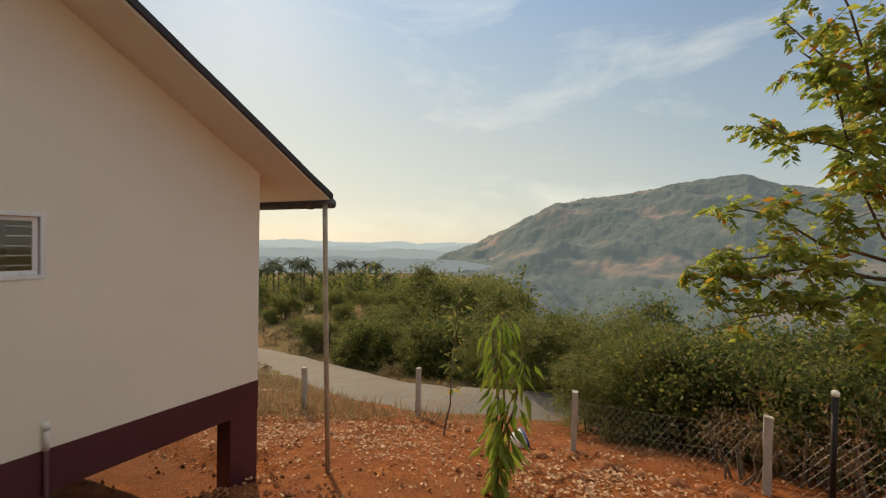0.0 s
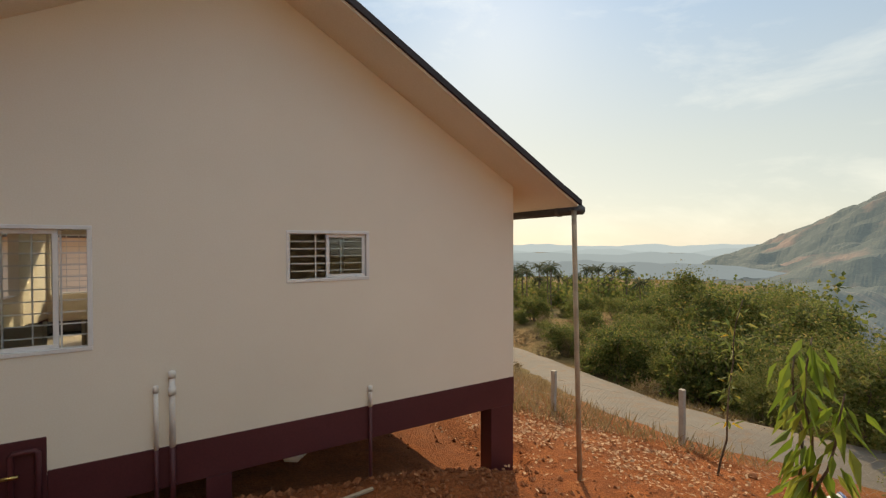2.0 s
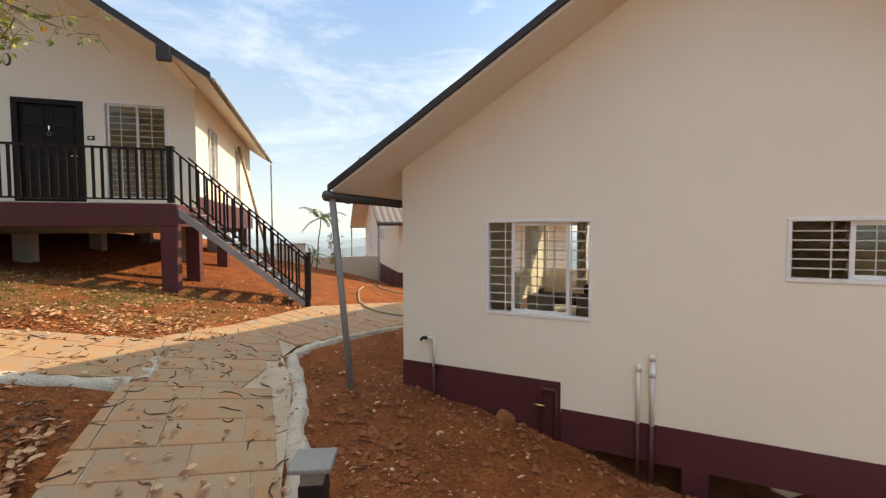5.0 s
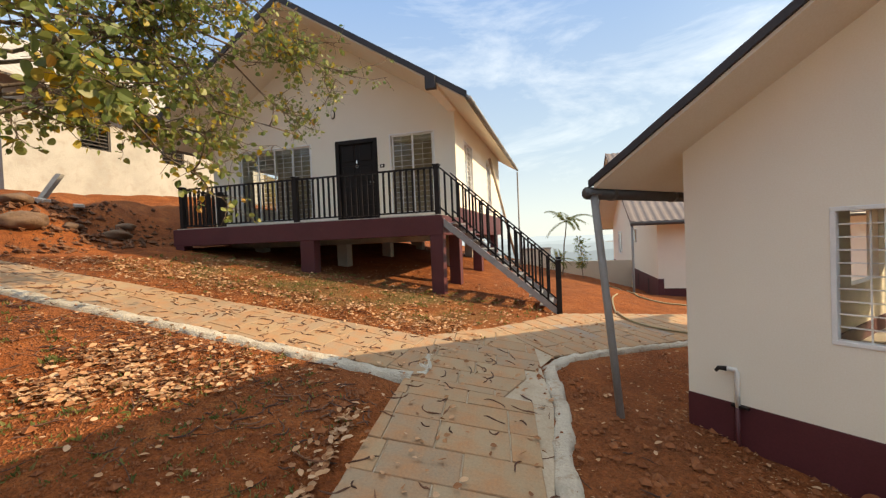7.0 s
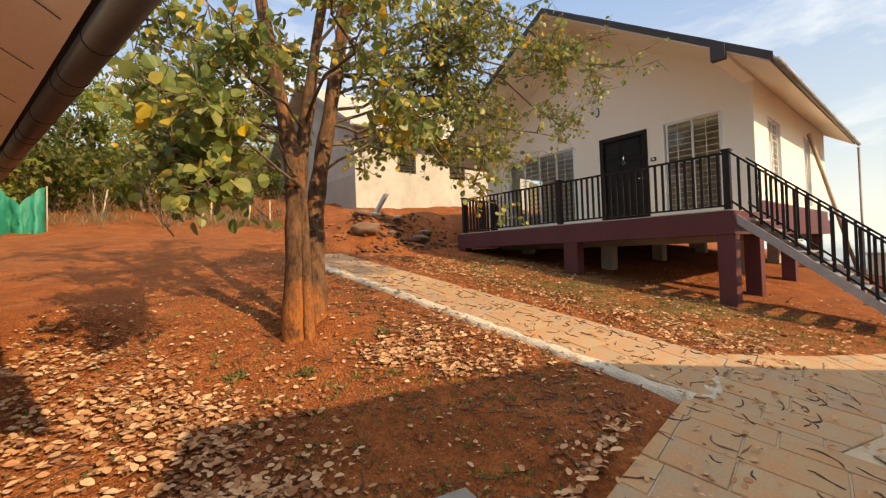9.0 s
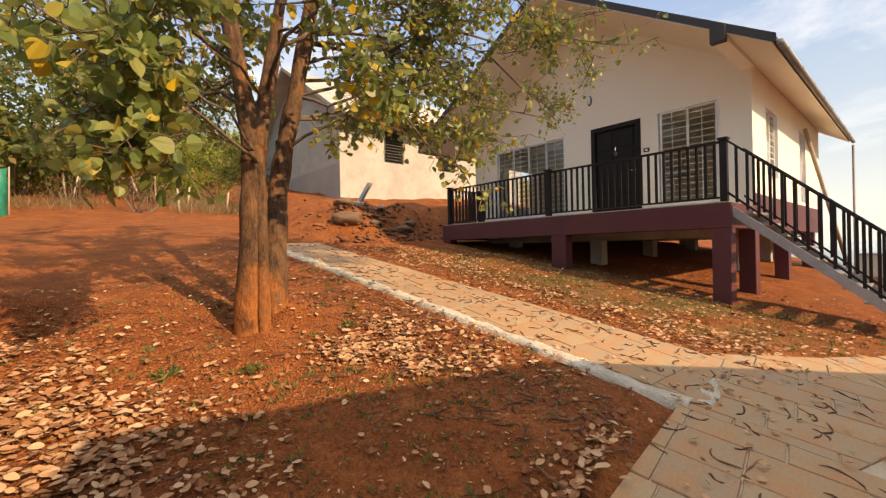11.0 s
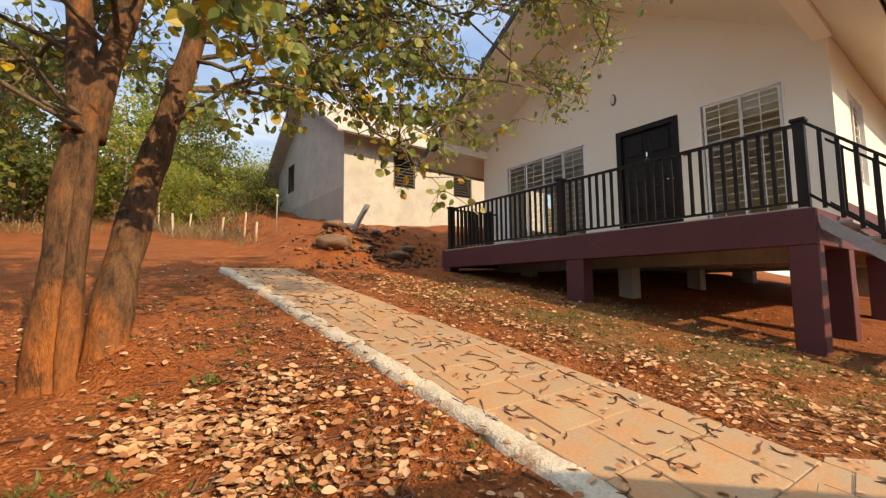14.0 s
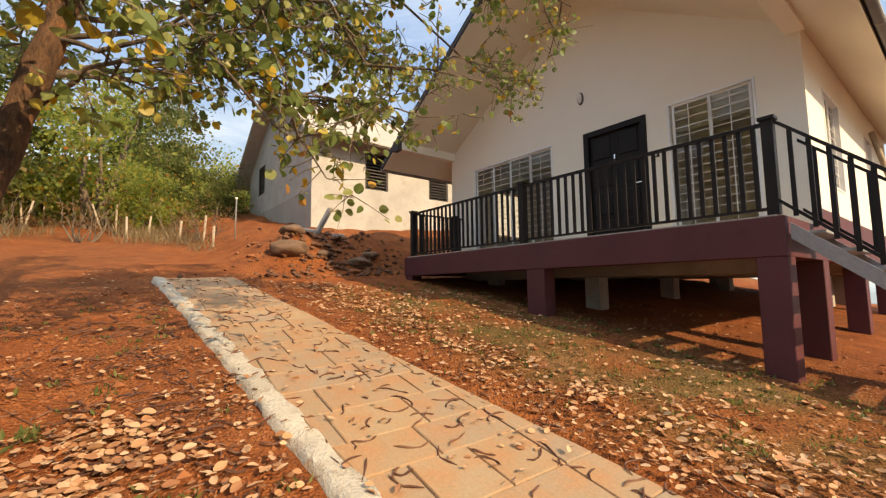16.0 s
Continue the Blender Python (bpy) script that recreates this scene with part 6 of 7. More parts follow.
# road beyond the fence
bm = bmesh.new()
prev = None
dense = []
for (x0, y0), (x1, y1) in zip(ROAD, ROAD[1:]):
    dense += [(x0 + (x1 - x0) * i / 12, y0 + (y1 - y0) * i / 12) for i in range(12)]
for i in range(3):
    dense = [dense[0]] + [((a[0] + b[0] + c[0]) / 3, (a[1] + b[1] + c[1]) / 3) for a, b, c in zip(dense, dense[1:], dense[2:])] + [dense[-1]]
for i, (x, y) in enumerate(dense):
    xa, ya = dense[max(0, i - 1)]
    xb, yb = dense[min(len(dense) - 1, i + 1)]
    d = Vector((xb - xa, yb - ya, 0)).normalized()
    s = Vector((-d.y, d.x, 0))
    ring = []
    for o, dz in ((-1.45, -0.3), (-1.4, 0.13), (-0.7, 0.15), (0, 0.16), (0.7, 0.15), (1.4, 0.13), (1.45, -0.3)):
        j = 0.08 * noise.noise(Vector((x, y, o)))
        ring.append(bm.verts.new((x + s.x * (o + j), y + s.y * (o + j), slope(x, y) + dz)))
    if prev:
        for j in range(6):
            bm.faces.new((prev[j], ring[j], ring[j + 1], prev[j + 1]))
    prev = ring
bmesh.ops.recalc_face_normals(bm, faces=bm.faces)
road = part("road", bm, M_ROAD, None, "", True)
tagged(road, "narrow worn concrete road beyond the fence", "road", kind="structure")


def fence_post(x, y, h, rz):
    z = slope(x, y)
    p = thing("fence_post", "rough grey stone fence post with wire", "post", pose(x, y, z - 0.2, rz * 0.05, 0, rz), "fence posts")
    bm = bmesh.new()
    box(bm, -0.05, 0.05, -0.045, 0.045, 0, h + 0.2)
    bmesh.ops.subdivide_edges(bm, edges=bm.edges[:], cuts=3, use_grid_fill=True)
    for v in bm.verts:
        v.co += noise.noise_vector(v.co * 5 + Vector((x, y, 0))) * 0.012
    part("post", bm, M_POST, p)
    return Vector((x, y, z))


posts = [fence_post(x, y, h, r) for x, y, h, r in ((9.68, 2.61, 1.0, 20), (11.0, 0.47, 1.1, 5), (9.9, -3.1, 0.98, 12), (9.3, -5.5, 0.95, -8), (8.7, -8.2, 1.0, 0), (9.0, 6.2, 1.0, 9))]
iron = thing("iron_pole", "dark iron pole with a white knob at the fence", "pole", pose(8.75, -5.95, slope(8.75, -5.95)))
bm = bmesh.new()
tube(bm, [(0, 0, -0.2), (0.02, 0.0, 1.28)], 0.028, 10)
part("pole", bm, M_BLACK, iron, "", True)
bm = bmesh.new()
bmesh.ops.create_uvsphere(bm, u_segments=10, v_segments=8, radius=0.04, matrix=Matrix.Translation((0.02, 0, 1.31)))
part("knob", bm, M_WHITEPVC, iron, "white knob", True)
order = [5, 0, 1, 2, 3, 4]
for a, b in zip(order, order[1:]):
    pa, pb = posts[a], posts[b]
    f = thing("wire_fence", "sagging chain-link wire strung between stone posts", "fence", None, "fence panels")
    bm = bmesh.new()
    n = 26
    for k in range(n):
        for lean in (-1, 1):
            t0, t1 = k / n, k / n + lean * 0.22
            if not 0 <= t1 <= 1:
                continue
            q0, q1 = pa.lerp(pb, t0), pa.lerp(pb, t1)
            tube(bm, [(q0.x, q0.y, q0.z + 0.06), (q1.x, q1.y, q1.z + 0.80)], 0.0012, 3, False)
    part("mesh_wire", bm, M_WIRE, f)
    for hh in (0.06, 0.45, 0.82):
        bm = bmesh.new()
        mid = pa.lerp(pb, 0.5) + Vector((0, 0, hh - 0.03))
        tube(bm, [pa + Vector((0, 0, hh)), mid, pb + Vector((0, 0, hh))], 0.002, 4, False)
        part("strand", bm, M_WIRE, f)


def rock(x, y, s, seed, flat_=0.6, label="reddish field stone half sunk in soil", dz=0.0):
    z = height(x, y) + dz
    bm = bmesh.new()
    bmesh.ops.create_icosphere(bm, subdivisions=3, radius=1.0)
    for v in bm.verts:
        k = 1 + 0.35 * noise.noise(v.co * 1.1 + Vector((seed, 0, 0))) + 0.12 * noise.noise(v.co * 3 + Vector((seed, 4, 0)))
        v.co = v.co * k * s
        v.co.z *= flat_
    ob = part("rock", bm, M_BOULDER if s > 0.15 else M_CLOD, None, "", True)
    ob.matrix_world = pose(x, y, z + s * flat_ * 0.35, 0, 0, seed * 40)
    tagged(ob, label, "rock", "loose rocks")


rock(1.27, -0.10, 0.10, 3, 0.9, "pale squared stone lying by the plinth")
for i, (u, k, s) in enumerate([(-8.3, -2.0, 0.42), (-9.0, -1.7, 0.36), (-8.0, -1.3, 0.25), (-7.6, -0.6, 0.34), (-7.9, -0.2, 0.28), (-7.3, -0.9, 0.18), (-9.6, -1.4, 0.3), (-8.7, -2.7, 0.12), (-7.2, -1.6, 0.1), (-9.9, -2.3, 0.16), (-9.5, -2.8, 0.1)]):
    rock(*from_b(u, k), s if i == 0 else s * 0.75, i + 5, 0.46)
for i, (b, d, s) in enumerate([(76, 6.6, 0.11), (80, 6.7, 0.1), (84, 6.3, 0.14), (88, 6.2, 0.09), (92, 6.1, 0.12), (95, 6.0, 0.1), (73, 7.4, 0.09), (60, 8.2, 0.1), (98, 6.0, 0.12), (66, 8.0, 0.09)]):
    rock(*polar(b, d), s, i + 31, 0.6, "red stone on the fence line bank")
slabs = [(-9.3, -1.2, 40, 10, 0.9), (-8.8, -0.6, 10, 6, 1.1)]
for u, k, rz, ry, ln in slabs:
    x, y = from_b(u, k)
    p = thing("stone_slab", "broken pale stone slab dumped on the soil bank", "slab", pose(x, y, height(x, y) + 0.12, 0, ry, rz), "dumped slabs")
    part("slab", bx(-ln / 2, ln / 2, -0.09, 0.09, -0.035, 0.035, 0.008), M_POST, p)
plank = thing("stone_plank", "pale stone plank propped on the soil bank", "slab", None, "dumped slabs")
bm = bmesh.new()
hexa(bm, [(-12.08, -6.93, 2.55), (-11.96, -6.81, 2.55), (-11.68, -6.17, 3.48), (-11.80, -6.29, 3.50)], (0.06, -0.07, 0.02))
bmesh.ops.recalc_face_normals(bm, faces=bm.faces)
part("plank", bm, M_POST, plank)
slim = thing("survey_pole", "thin grey pole with a pale tip standing on the bank", "pole", pose(-12.3, -9.26, height(-12.3, -9.26)))
bm = bmesh.new()
tube(bm, [(0, 0, -0.2), (0, 0.02, 1.15)], 0.018, 8)
part("pole", bm, M_GREYPIPE, slim, "", True)
part("tip", bx(-0.03, 0.03, -0.01, 0.05, 1.15, 1.21, 0.01), M_WHITEPVC, slim, "pale plastic tip")

# waste bend under the first house
bend = thing("waste_bend", "cream plastic waste pipe bend under the ground beam", "pipe")
bm = bmesh.new()
tube(bm, [(3.60, 0.35, -0.42), (3.60, 0.33, -0.70), (3.63, 0.3, -0.76), (3.70, 0.27, -0.77), (3.86, 0.22, -0.62)], 0.05, 10)
part("elbow", bm, M_WHITEPVC, bend, "", True)
stick = thing("wood_offcut", "short pale wooden offcut lying on soil", "offcut", pose(4.1, -0.55, height(4.1, -0.55) + 0.02, 0, 4, 12))
part("batten", bx(-0.17, 0.17, -0.018, 0.018, -0.012, 0.012, 0.003), M_WOOD, stick)
tub = thing("plastic_tub", "white and blue plastic tub tipped by the fence", "tub", pose(9.9, -2.2, height(9.9, -2.2) + 0.1, 70, 0, 40))
bm = bmesh.new()
tube(bm, [(0, 0, -0.12), (0, 0, 0.12)], [0.14, 0.17], 16)
part("bucket", bm, M_FRAME, tub, "", True)
bm = bmesh.new()
tube(bm, [(0, 0, 0.085), (0, 0, 0.115)], [0.178, 0.18], 16)
part("rim", bm, M_BLUE, tub, "blue rim", True)

# hose over the grass by the north path
for hose_label, pts in (
        ("old yellowish hose snaking from the lawn over the path", [(-4.6, 5.5), (-4.39, 4.98), (-3.63, 3.98), (-3.13, 3.38), (-2.78, 3.12), (-2.56, 3.02), (-2.27, 3.05), (-1.96, 3.24), (-1.5, 3.9), (-0.9, 5.0)]),
        ("old hose lying along the lawn beside the white house", [(-7.79, 9.14), (-7.3, 9.3), (-6.6, 8.9), (-5.4, 7.1), (-4.81, 6.49), (-4.37, 6.05), (-4.03, 5.97), (-3.63, 6.31), (-2.9, 7.2)])):
    hose = thing("garden_hose", hose_label, "hose", group="garden hoses")
    bm = bmesh.new()
    fine = []
    for a, b in zip(pts, pts[1:]):
        fine += [(a[0] + (b[0] - a[0]) * i / 5, a[1] + (b[1] - a[1]) * i / 5) for i in range(5)]
    for _ in range(4):
        fine = [fine[0]] + [((a[0] + b[0] + c[0]) / 3, (a[1] + b[1] + c[1]) / 3) for a, b, c in zip(fine, fine[1:], fine[2:])] + [fine[-1]]
    tube(bm, [(x, y, (slope(x, y) + 0.035 if on_path(x, y, 0.15) else height(x, y)) + 0.02) for x, y in fine], 0.02, 8)
    part("tube", bm, M_HOSE, hose, "", True)

# low boundary wall beyond the lawn
bw = tagged(new("wall_boundary"), "low cream boundary wall at the edge of the lawn", "wall", kind="structure")
bm = bmesh.new()
for (xa, ya), (xb, yb), top in (((-15.5, 6.4), (-11.9, 9.65), 0.40), ((-11.9, 9.65), (-6.0, 14.6), 0.30)):
    n = 8
    for i in range(n):
        p0 = Vector((xa, ya, 0)).lerp(Vector((xb, yb, 0)), i / n)
        p1 = Vector((xa, ya, 0)).lerp(Vector((xb, yb, 0)), (i + 1) / n)
        hexa(bm, [(p0.x, p0.y, -1.5), (p1.x, p1.y, -1.5), (p1.x, p1.y, top), (p0.x, p0.y, top)], (-0.1, 0.12, 0))
bmesh.ops.remove_doubles(bm, verts=bm.verts, dist=0.001)
bmesh.ops.recalc_face_normals(bm, faces=bm.faces)
part("masonry", bm, M_INWALL, bw)
shed = thing("pump_shed", "small cream block shed behind the boundary wall", "shed", pose(-13.1, 11.2, -0.6, 0, 0, 45))
part("walls", bx(-0.7, 0.7, 0.0, 1.2, 0, 1.42, 0.01), M_INWALL, shed)
part("roof_slab", bx(-0.75, 0.75, -0.05, 1.25, 1.422, 1.48, 0.01), M_PIER, shed, "thin grey roof slab")

# green shade net and rough stakes up the slope
net = thing("shade_net", "torn green shade net hung on short stakes", "net", pose(-10.1, -17.9, slope(-10.1, -17.9), 0, 0, 45) @ Matrix.Diagonal((1.6, 1.1, 1.6, 1)))
bm = bmesh.new()
rows = []
for i in range(41):
    y = -1.1 + 2.2 * i / 40
    sag = 0.38 * (1 - abs(math.cos(math.pi * (y + 1.1) / 1.1))) ** 0.8
    top = 0.96 - sag
    fold = 0.09 * math.sin(i * 0.9) + 0.05 * math.sin(i * 2.3 + 1)
    rows.append([bm.verts.new((fold * (1.2 - j / 8) + 0.16 * (1 - j / 8) * math.sin(i * 0.4), y + 0.03 * math.sin(j * 1.3 + i), 0.02 + top * j / 8 + 0.02 * noise.noise(Vector((i * 0.5, j * 0.7, 0))))) for j in range(9)])
for a, b in zip(rows, rows[1:]):
    for j in range(8):
        bm.faces.new((a[j], b[j], b[j + 1], a[j + 1]))
part("cloth", bm, M_NET, net, "", True)
for y in (-1.1, 0.0, 1.1):
    bm = bmesh.new()
    tube(bm, [(0.03, y, -0.2), (0.0, y + 0.03, 1.0)], 0.02, 6)
    part("stake", bm, M_WOOD, net, "rough wooden stake", True)
rng = random.Random(77)
for i in range(10):
    x, y = -13.0 + rng.uniform(-1.2, 1.2) - 0.3 * i, -9.8 - 1.15 * i + rng.uniform(-0.3, 0.3)
    p = thing("fence_stake", "rough grey wooden stake in dry grass", "stake", pose(x, y, slope(x, y) - 0.2, rng.uniform(-16, 16), rng.uniform(-16, 16), 0), "hill fence stakes")
    bm = bmesh.new()
    tube(bm, [(0, 0, 0), (0.02, 0.01, rng.uniform(0.9, 1.5))], 0.035, 6)
    part("stake", bm, M_WOOD, p, "", True)


# ---- litter ----
def patch(x, y):
    """How thickly leaves lie."""
    d = 0.022
    for cx, cy, r, a in ((-2.41, -4.75, 0.19, 2.6), (-2.90, -4.54, 0.22, 1.3), (-0.37, -5.27, 0.3, 0.55), (-0.8, -6.25, 0.36, 0.45), (-1.33, -7.1, 0.4, 0.6), (-2.2, -8.4, 0.4, 0.9), (-2.4, -4.3, 0.22, 1.2), (-2.3, -4.0, 0.3, 0.9), (0.25, -5.0, 0.32, 0.6), (-0.35, -5.6, 0.4, 0.5), (-0.8, -6.4, 0.5, 0.3), (0.1, -3.75, 0.16, 1.5), (-0.45, -3.3, 0.14, 1.4), (-0.95, -2.85, 0.13, 1.2), (-2.9, -4.0, 0.4, 0.22), (-3.6, -4.6, 0.6, 0.15), (-2.4, -3.3, 0.3, 0.2), (9.0, -0.8, 1.2, 0.32), (8.8, 1.8, 1.2, 0.35), (8.4, -3.6, 0.8, 0.6), (7.2, -4.2, 0.7, 0.25), (6.9, 1.2, 0.7, 0.25), (9.6, 3.6, 1.2, 0.45)):
        d += a * math.exp(-((x - cx) ** 2 + (y - cy) ** 2) / (2 * r * r))
    # a drift of leaves along the edge of the main path
    along = (x + 1.62) * 0.748 - (y + 2.16) * 0.663
    off = -(x + 1.62) * 0.663 - (y + 2.16) * 0.748
    if 0.3 < along < 2.5:
        d += 1.5 * math.exp(-((off - 0.09) / 0.08) ** 2)
    u, k = b_local(x, y)
    if -6.5 < u < 2.0 and -2.9 < k < -0.2:
        d += 0.30 * math.exp(-((k + 2.1) / 0.45) ** 2) + 0.08
    return d


def litter():
    rng = random.Random(91)
    leaves = []
    tries = 0
    while len(leaves) < 16000 and tries < 330000:
        tries += 1
        if rng.random() < 0.78:
            x, y = rng.uniform(-8.5, 2.5), rng.uniform(-9.0, 2.8)
        else:
            x, y = rng.uniform(4.5, 11.5), rng.uniform(-6.0, 6.0)
        if 0 < x < 6.4 and y > -0.1:
            continue
        near = 0.04 if on_path(x, y, -0.02) else patch(x, y)
        if rng.random() > near * max(0.2, 0.55 + 0.9 * noise.noise(Vector((x, y, 9)) * 2.3)):
            continue
        a = rng.uniform(0, 2 * math.pi)
        z = (slope(x, y) + 0.030) if on_path(x, y, 0.0) else height(x, y) + 0.012
        d = Vector((math.cos(a), math.sin(a), rng.uniform(-0.1, 0.25))).normalized()
        nrm = Vector((rng.gauss(0.1, 0.38), rng.gauss(0.12, 0.38), 1)).normalized()
        leaves.append((Vector((x, y, z + rng.uniform(0, 0.03))), d, nrm, rng.uniform(0.036, 0.078) * (1.0 if near > 0.3 else 0.85)))
    tagged(leaf_mesh("leaf_litter", leaves, [(0.0, 0.0, 0.02), (0.06, 0.13, 0.06), (0.25, 0.27, 0.13), (0.5, 0.33, 0.2), (0.76, 0.25, 0.17), (0.93, 0.1, 0.12), (1.0, 0.02, 0.16), (0.92, -0.11, 0.1), (0.73, -0.24, 0.13), (0.48, -0.30, 0.15), (0.24, -0.25, 0.1), (0.06, -0.12, 0.05)], M_LITTER, None), "dry brown and pink fallen leaves on soil", "leaves", kind="stuff")


litter()


def leaf_crumbs():
    """Broken leaf bits and chaff trodden into the soil round the path."""
    rng = random.Random(97)
    bits = []
    for _ in range(60000):
        x, y = rng.uniform(-8.0, 2.0), rng.uniform(-8.5, 2.0)
        if on_path(x, y, 0.02) or rng.random() > 0.28 + 0.9 * noise.noise(Vector((x, y, 4)) * 1.1) + 0.5 * min(1.0, patch(x, y)):
            continue
        a = rng.uniform(0, 2 * math.pi)
        bits.append((Vector((x, y, height(x, y) + 0.006 + 0.012 * rng.random())), Vector((math.cos(a), math.sin(a), 0.1)), Vector((rng.gauss(0, 0.3), rng.gauss(0, 0.3), 1)).normalized(), 0.012 + 0.035 * rng.random() ** 2))
    tagged(leaf_mesh("leaf_crumbs", bits, LANCE, M_LITTER, None), "broken brown leaf bits trodden into red soil", "leaves", kind="stuff")


leaf_crumbs()


def pods():
    """Curled dry seed pods and twigs on the pavers and round the tree."""
    rng = random.Random(92)
    bm = bmesh.new()
    made = 0
    while made < 700:
        if rng.random() < 0.17:
            x, y = from_b(rng.uniform(-7.3, 0.9), rng.uniform(-4.4, -2.7))
        elif rng.random() < 0.6:
            x, y = from_b(rng.uniform(-5.5, 0.9), -4.5 - abs(rng.gauss(0, 0.7)))
        else:
            x, y = rng.uniform(-4.5, 1.0), rng.uniform(-6.5, -0.5)
        pathy = on_path(x, y, 0.0)
        if not pathy and rng.random() > 0.75:
            continue
        z = (slope(x, y) + 0.031) if pathy else height(x, y) + 0.012
        a, ln, bend = rng.uniform(0, 6.28), 0.07 + 0.2 * rng.random(), rng.uniform(-2.3, 2.3)
        p = Vector((x, y, z))
        pts = []
        for s in range(7):
            pts.append(p + Vector((0, 0, 0.006 * math.sin(s * 1.3))))
            p = p + Vector((math.cos(a), math.sin(a), 0)) * (ln / 6)
            p.z += slope(p.x, p.y) - slope(pts[-1].x, pts[-1].y)
            a += bend / 6 + rng.uniform(-0.25, 0.25)
        tube(bm, pts, [0.002, 0.0055, 0.0068, 0.007, 0.0068, 0.0055, 0.002], 5)
        made += 1
    tagged(part("seed_pods", bm, M_POD), "curled dark dry seed pods and twigs", "pods", kind="stuff")


pods()


def twigs():
    """Thin fallen twigs on the bare soil."""
    rng = random.Random(96)
    bm = bmesh.new()
    for _ in range(480):
        x, y = rng.uniform(-5.0, 1.2), rng.uniform(-7.0, -1.0)
        if on_path(x, y, 0.0):
            continue
        a, ln = rng.uniform(0, 6.28), 0.08 + 0.34 * rng.random() ** 2
        pts = []
        for s in range(5):
            pts.append(Vector((x, y, height(x, y) + 0.012 + 0.01 * rng.random())))
            x += math.cos(a) * ln / 4
            y += math.sin(a) * ln / 4
            a += rng.uniform(-0.45, 0.45)
        tube(bm, pts, [0.004, 0.0036, 0.003, 0.0024, 0.0012], 4)
    tagged(part("fallen_twigs", bm, M_POD), "thin dry fallen twigs on red soil", "twigs", kind="stuff")


twigs()


def gravel():
    rng = random.Random(93)
    verts, faces = [], []
    for _ in range(9500):
        if rng.random() < 0.6:
            x, y = rng.uniform(-1.5, 6.5), rng.uniform(-3.2, -0.02)
        elif rng.random() < 0.5:
            x, y = rng.uniform(-8, 1), rng.uniform(-8, 2)
        else:
            x, y = rng.uniform(4, 10.5), rng.uniform(-5, 5)
        if on_path(x, y, 0.05):
            continue
        s = 0.006 + 0.042 * rng.random() ** 4
        z = height(x, y) + s * 0.3
        b = len(verts)
        for vx, vy, vz in ((1, 0, 0), (0, 1, 0), (-1, 0, 0), (0, -1, 0), (0, 0, 0.8), (0, 0, -0.8)):
            verts.append((x + s * (vx + rng.uniform(-0.3, 0.3)), y + s * (vy + rng.uniform(-0.3, 0.3)), z + s * vz))
        for i in range(4):
            faces.append((b + i, b + (i + 1) % 4, b + 4))
            faces.append((b + (i + 1) % 4, b + i, b + 5))
    for _ in range(34000):
        x, y = rng.uniform(-4.5, 1.4), rng.uniform(-7.5, -1.6)
        if on_path(x, y, 0.05):
            continue
        s = 0.004 + 0.016 * rng.random() ** 3
        z = height(x, y) + s * 0.2
        b = len(verts)
        for vx, vy, vz in ((1, 0, 0), (-0.5, 0.87, 0), (-0.5, -0.87, 0), (0, 0, 0.9)):
            verts.append((x + s * (vx + rng.uniform(-0.3, 0.3)), y + s * (vy + rng.uniform(-0.3, 0.3)), z + s * vz))
        faces += [(b, b + 1, b + 3), (b + 1, b + 2, b + 3), (b + 2, b, b + 3)]
    me = bpy.data.meshes.new("gravel")
    me.from_pydata(verts, [], faces)
    me.materials.append(M_CLOD)
    tagged(new("gravel", me), "loose clods and pebbles on red soil", "gravel", kind="stuff")


gravel()


def rubble():
    """Broken clods and stones on the cut bank beside the raw house."""
    rng = random.Random(95)
    verts, faces = [], []
    for _ in range(900):
        u, k = -7.0 - abs(rng.gauss(0, 1.5)), rng.gauss(-1.1, 0.9)
        x, y = from_b(u, k)
        if on_path(x, y, 0.05):
            continue
        s = 0.015 + 0.085 * rng.random() ** 4
        z = height(x, y) + s * 0.35
        b = len(verts)
        for vx, vy, vz in ((1, 0, 0.1), (0.3, 0.9, -0.1), (-0.8, 0.6, 0.1), (-0.8, -0.6, -0.1), (0.3, -0.9, 0.1), (0.1, 0, 0.8), (0, 0.1, -0.8)):
            verts.append((x + s * (vx + rng.uniform(-0.3, 0.3)), y + s * (vy + rng.uniform(-0.3, 0.3)), z + s * (vz + rng.uniform(-0.2, 0.2))))
        for i in range(5):
            faces.append((b + i, b + (i + 1) % 5, b + 5))
            faces.append((b + (i + 1) % 5, b + i, b + 6))
    me = bpy.data.meshes.new("rubble")
    me.from_pydata(verts, [], faces)
    me.materials.append(M_RUBBLE)
    tagged(new("rubble", me), "broken dark clods and rubble on the soil bank", "rubble", kind="stuff")


rubble()


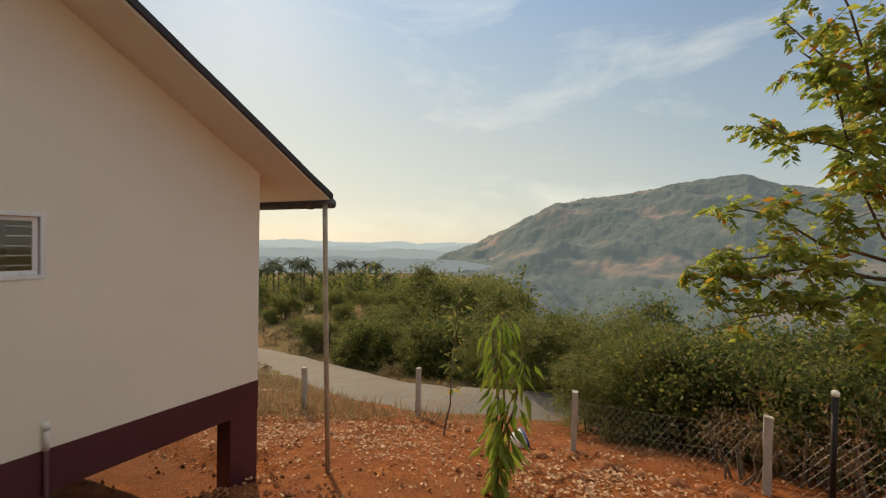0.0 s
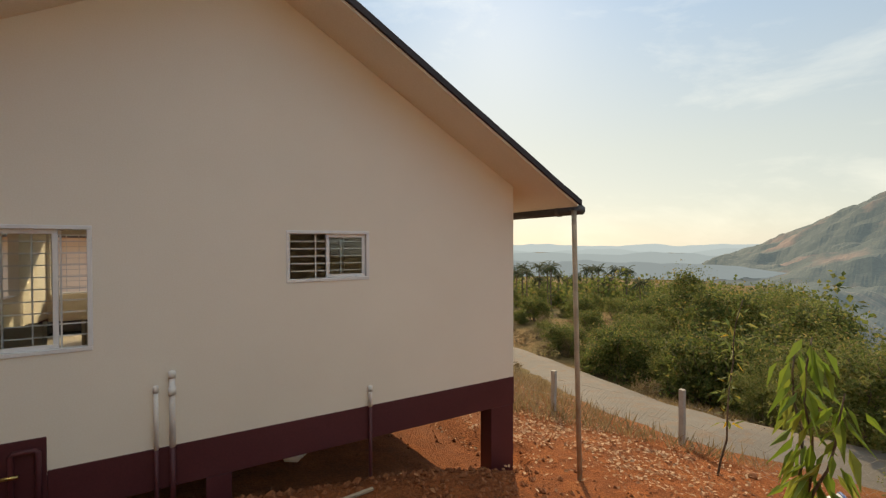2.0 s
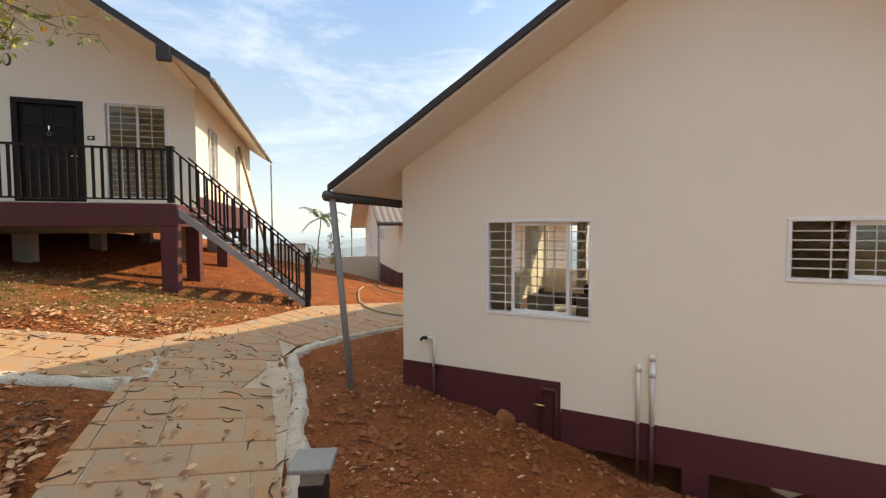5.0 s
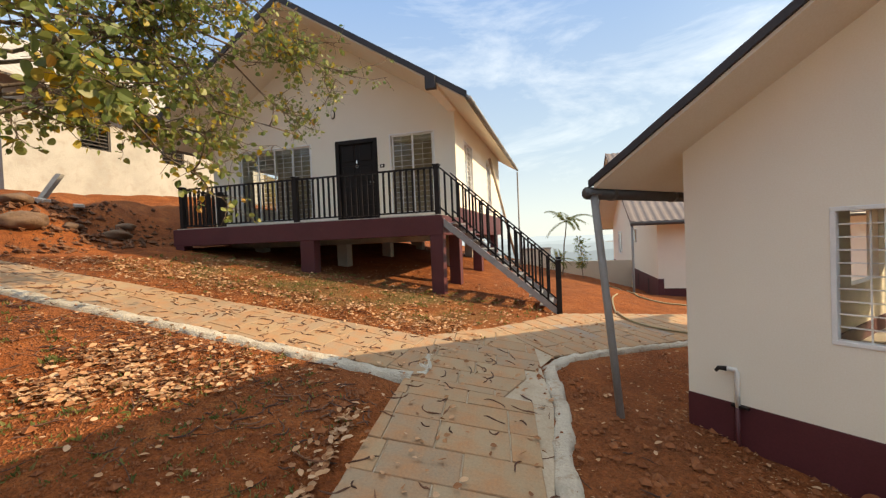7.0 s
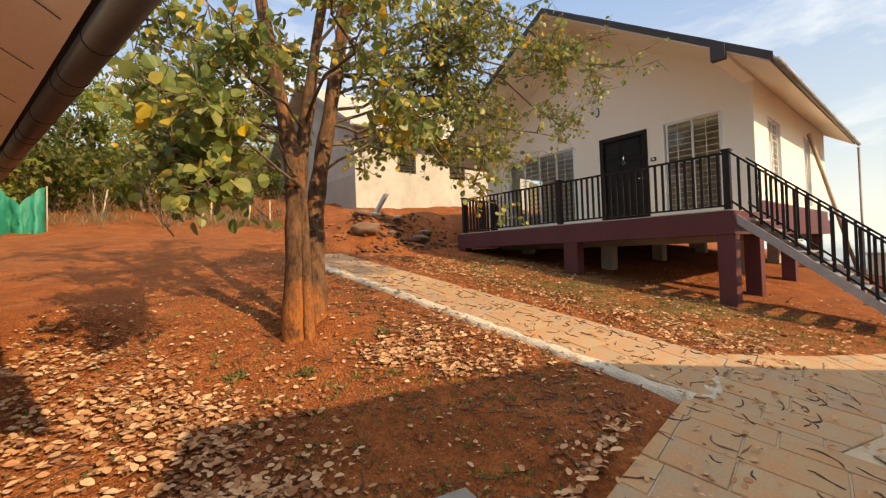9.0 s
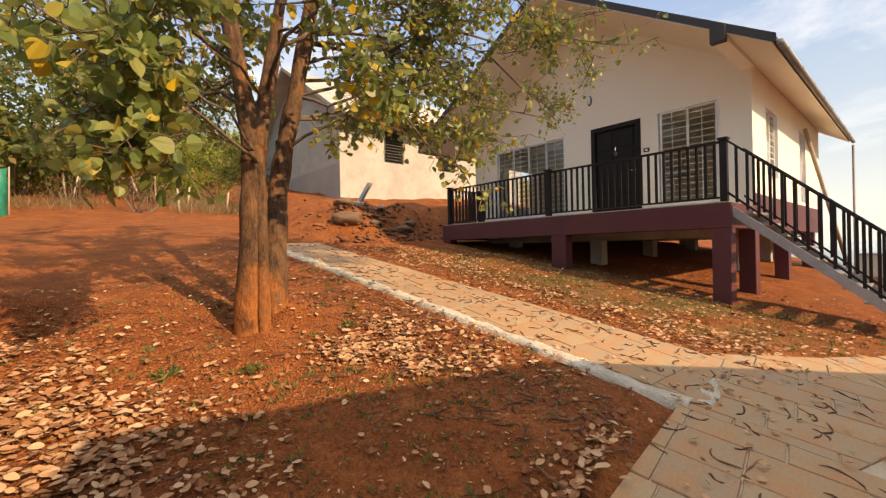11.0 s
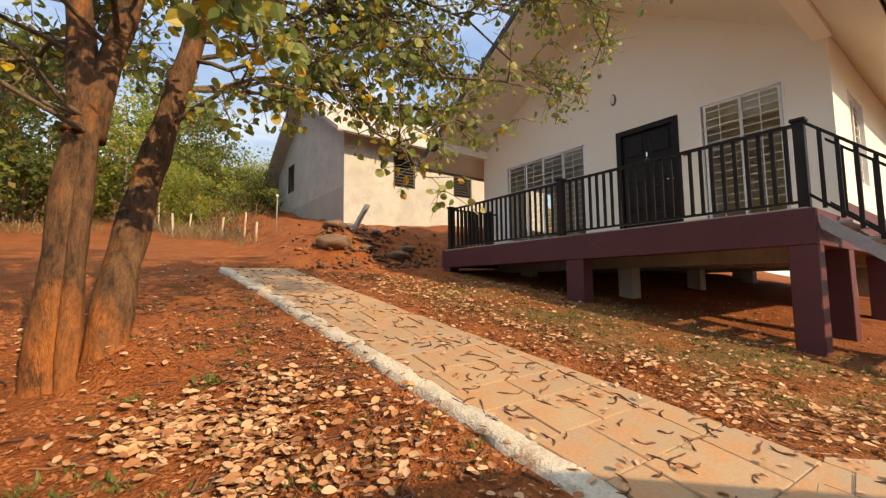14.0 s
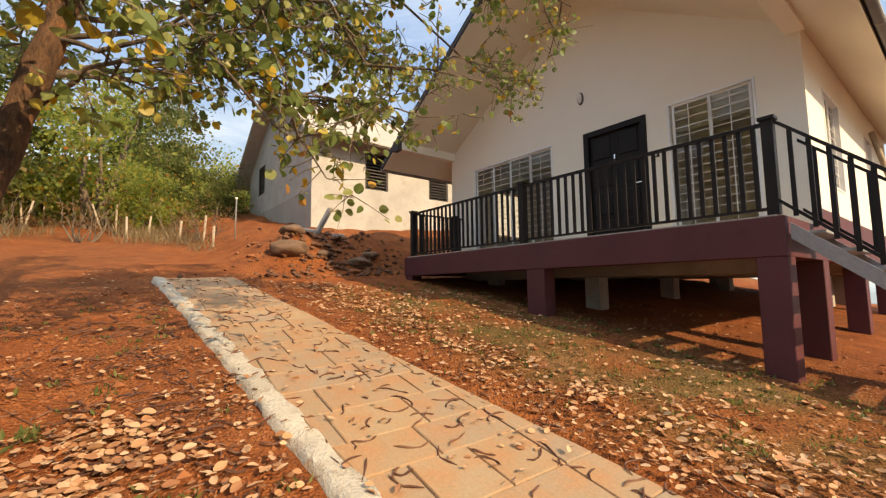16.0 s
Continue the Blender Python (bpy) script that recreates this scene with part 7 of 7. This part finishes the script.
def weeds():
    rng = random.Random(94)
    out = []
    for _ in range(760):
        if rng.random() < 0.6:
            x, y = from_b(rng.uniform(-6, 2), rng.uniform(-2.4, 0.5))
        else:
            x, y = rng.uniform(-6, 0.5), rng.uniform(-8, -2.6)
        if on_path(x, y, 0.05):
            continue
        z = height(x, y)
        for _ in range(rng.randint(4, 10)):
            out.append((Vector((x + rng.gauss(0, 0.03), y + rng.gauss(0, 0.03), z)), rand_dir(rng, 0.8), rand_dir(rng, 0.3), rng.uniform(0.03, 0.07)))
    for _ in range(260):
        x, y = rng.uniform(-2.4, 1.0), rng.uniform(-5.2, -2.6)
        if on_path(x, y, 0.05):
            continue
        z = height(x, y)
        for _ in range(rng.randint(5, 12)):
            out.append((Vector((x + rng.gauss(0, 0.025), y + rng.gauss(0, 0.025), z)), rand_dir(rng, 1.0), rand_dir(rng, 0.3), rng.uniform(0.02, 0.05)))
    for cx, cy in ((-1.75, -5.45), (-2.9, -4.95), (-1.55, -6.0)):
        z = height(cx, cy)
        for _ in range(60):
            out.append((Vector((cx + rng.gauss(0, 0.05), cy + rng.gauss(0, 0.05), z + 0.01)), rand_dir(rng, 0.6), rand_dir(rng, 0.6), rng.uniform(0.04, 0.09)))
    tagged(leaf_mesh("weeds", out, LANCE, M_BUSHLIGHT, None), "small green weeds sprouting from the soil", "weeds", kind="stuff")
    out = []
    for _ in range(17000):
        x, y = -16 + rng.gauss(0, 4.5), -13.5 + rng.gauss(0, 4)
        if x > -11.5 or noise.noise(Vector((x, y, 3)) * 0.5) < -0.05 + 0.25 * rng.random():
            continue
        out.append((Vector((x, y, slope(x, y))), rand_dir(rng, 1.6), rand_dir(rng, 0.1), rng.uniform(0.15, 0.55)))
    for _ in range(7000):
        bb, dd = rng.uniform(36, 68), rng.uniform(8.5, 17)
        x, y = polar(bb, dd)
        if near_road(x, y, 1.55):
            continue
        out.append((Vector((x, y, slope(x, y))), rand_dir(rng, 1.4), rand_dir(rng, 0.1), rng.uniform(0.15, 0.45)))
    tagged(leaf_mesh("dry_grass", out, [(0, 0.03, 0), (0.5, 0.025, 0.05), (1, 0, 0.15), (0.5, -0.025, 0.05)], M_DRYGRASS, None), "straw-coloured dry grass on the slopes", "grass", kind="stuff")


weeds()


for args in PATHS:
    pavers(*args)
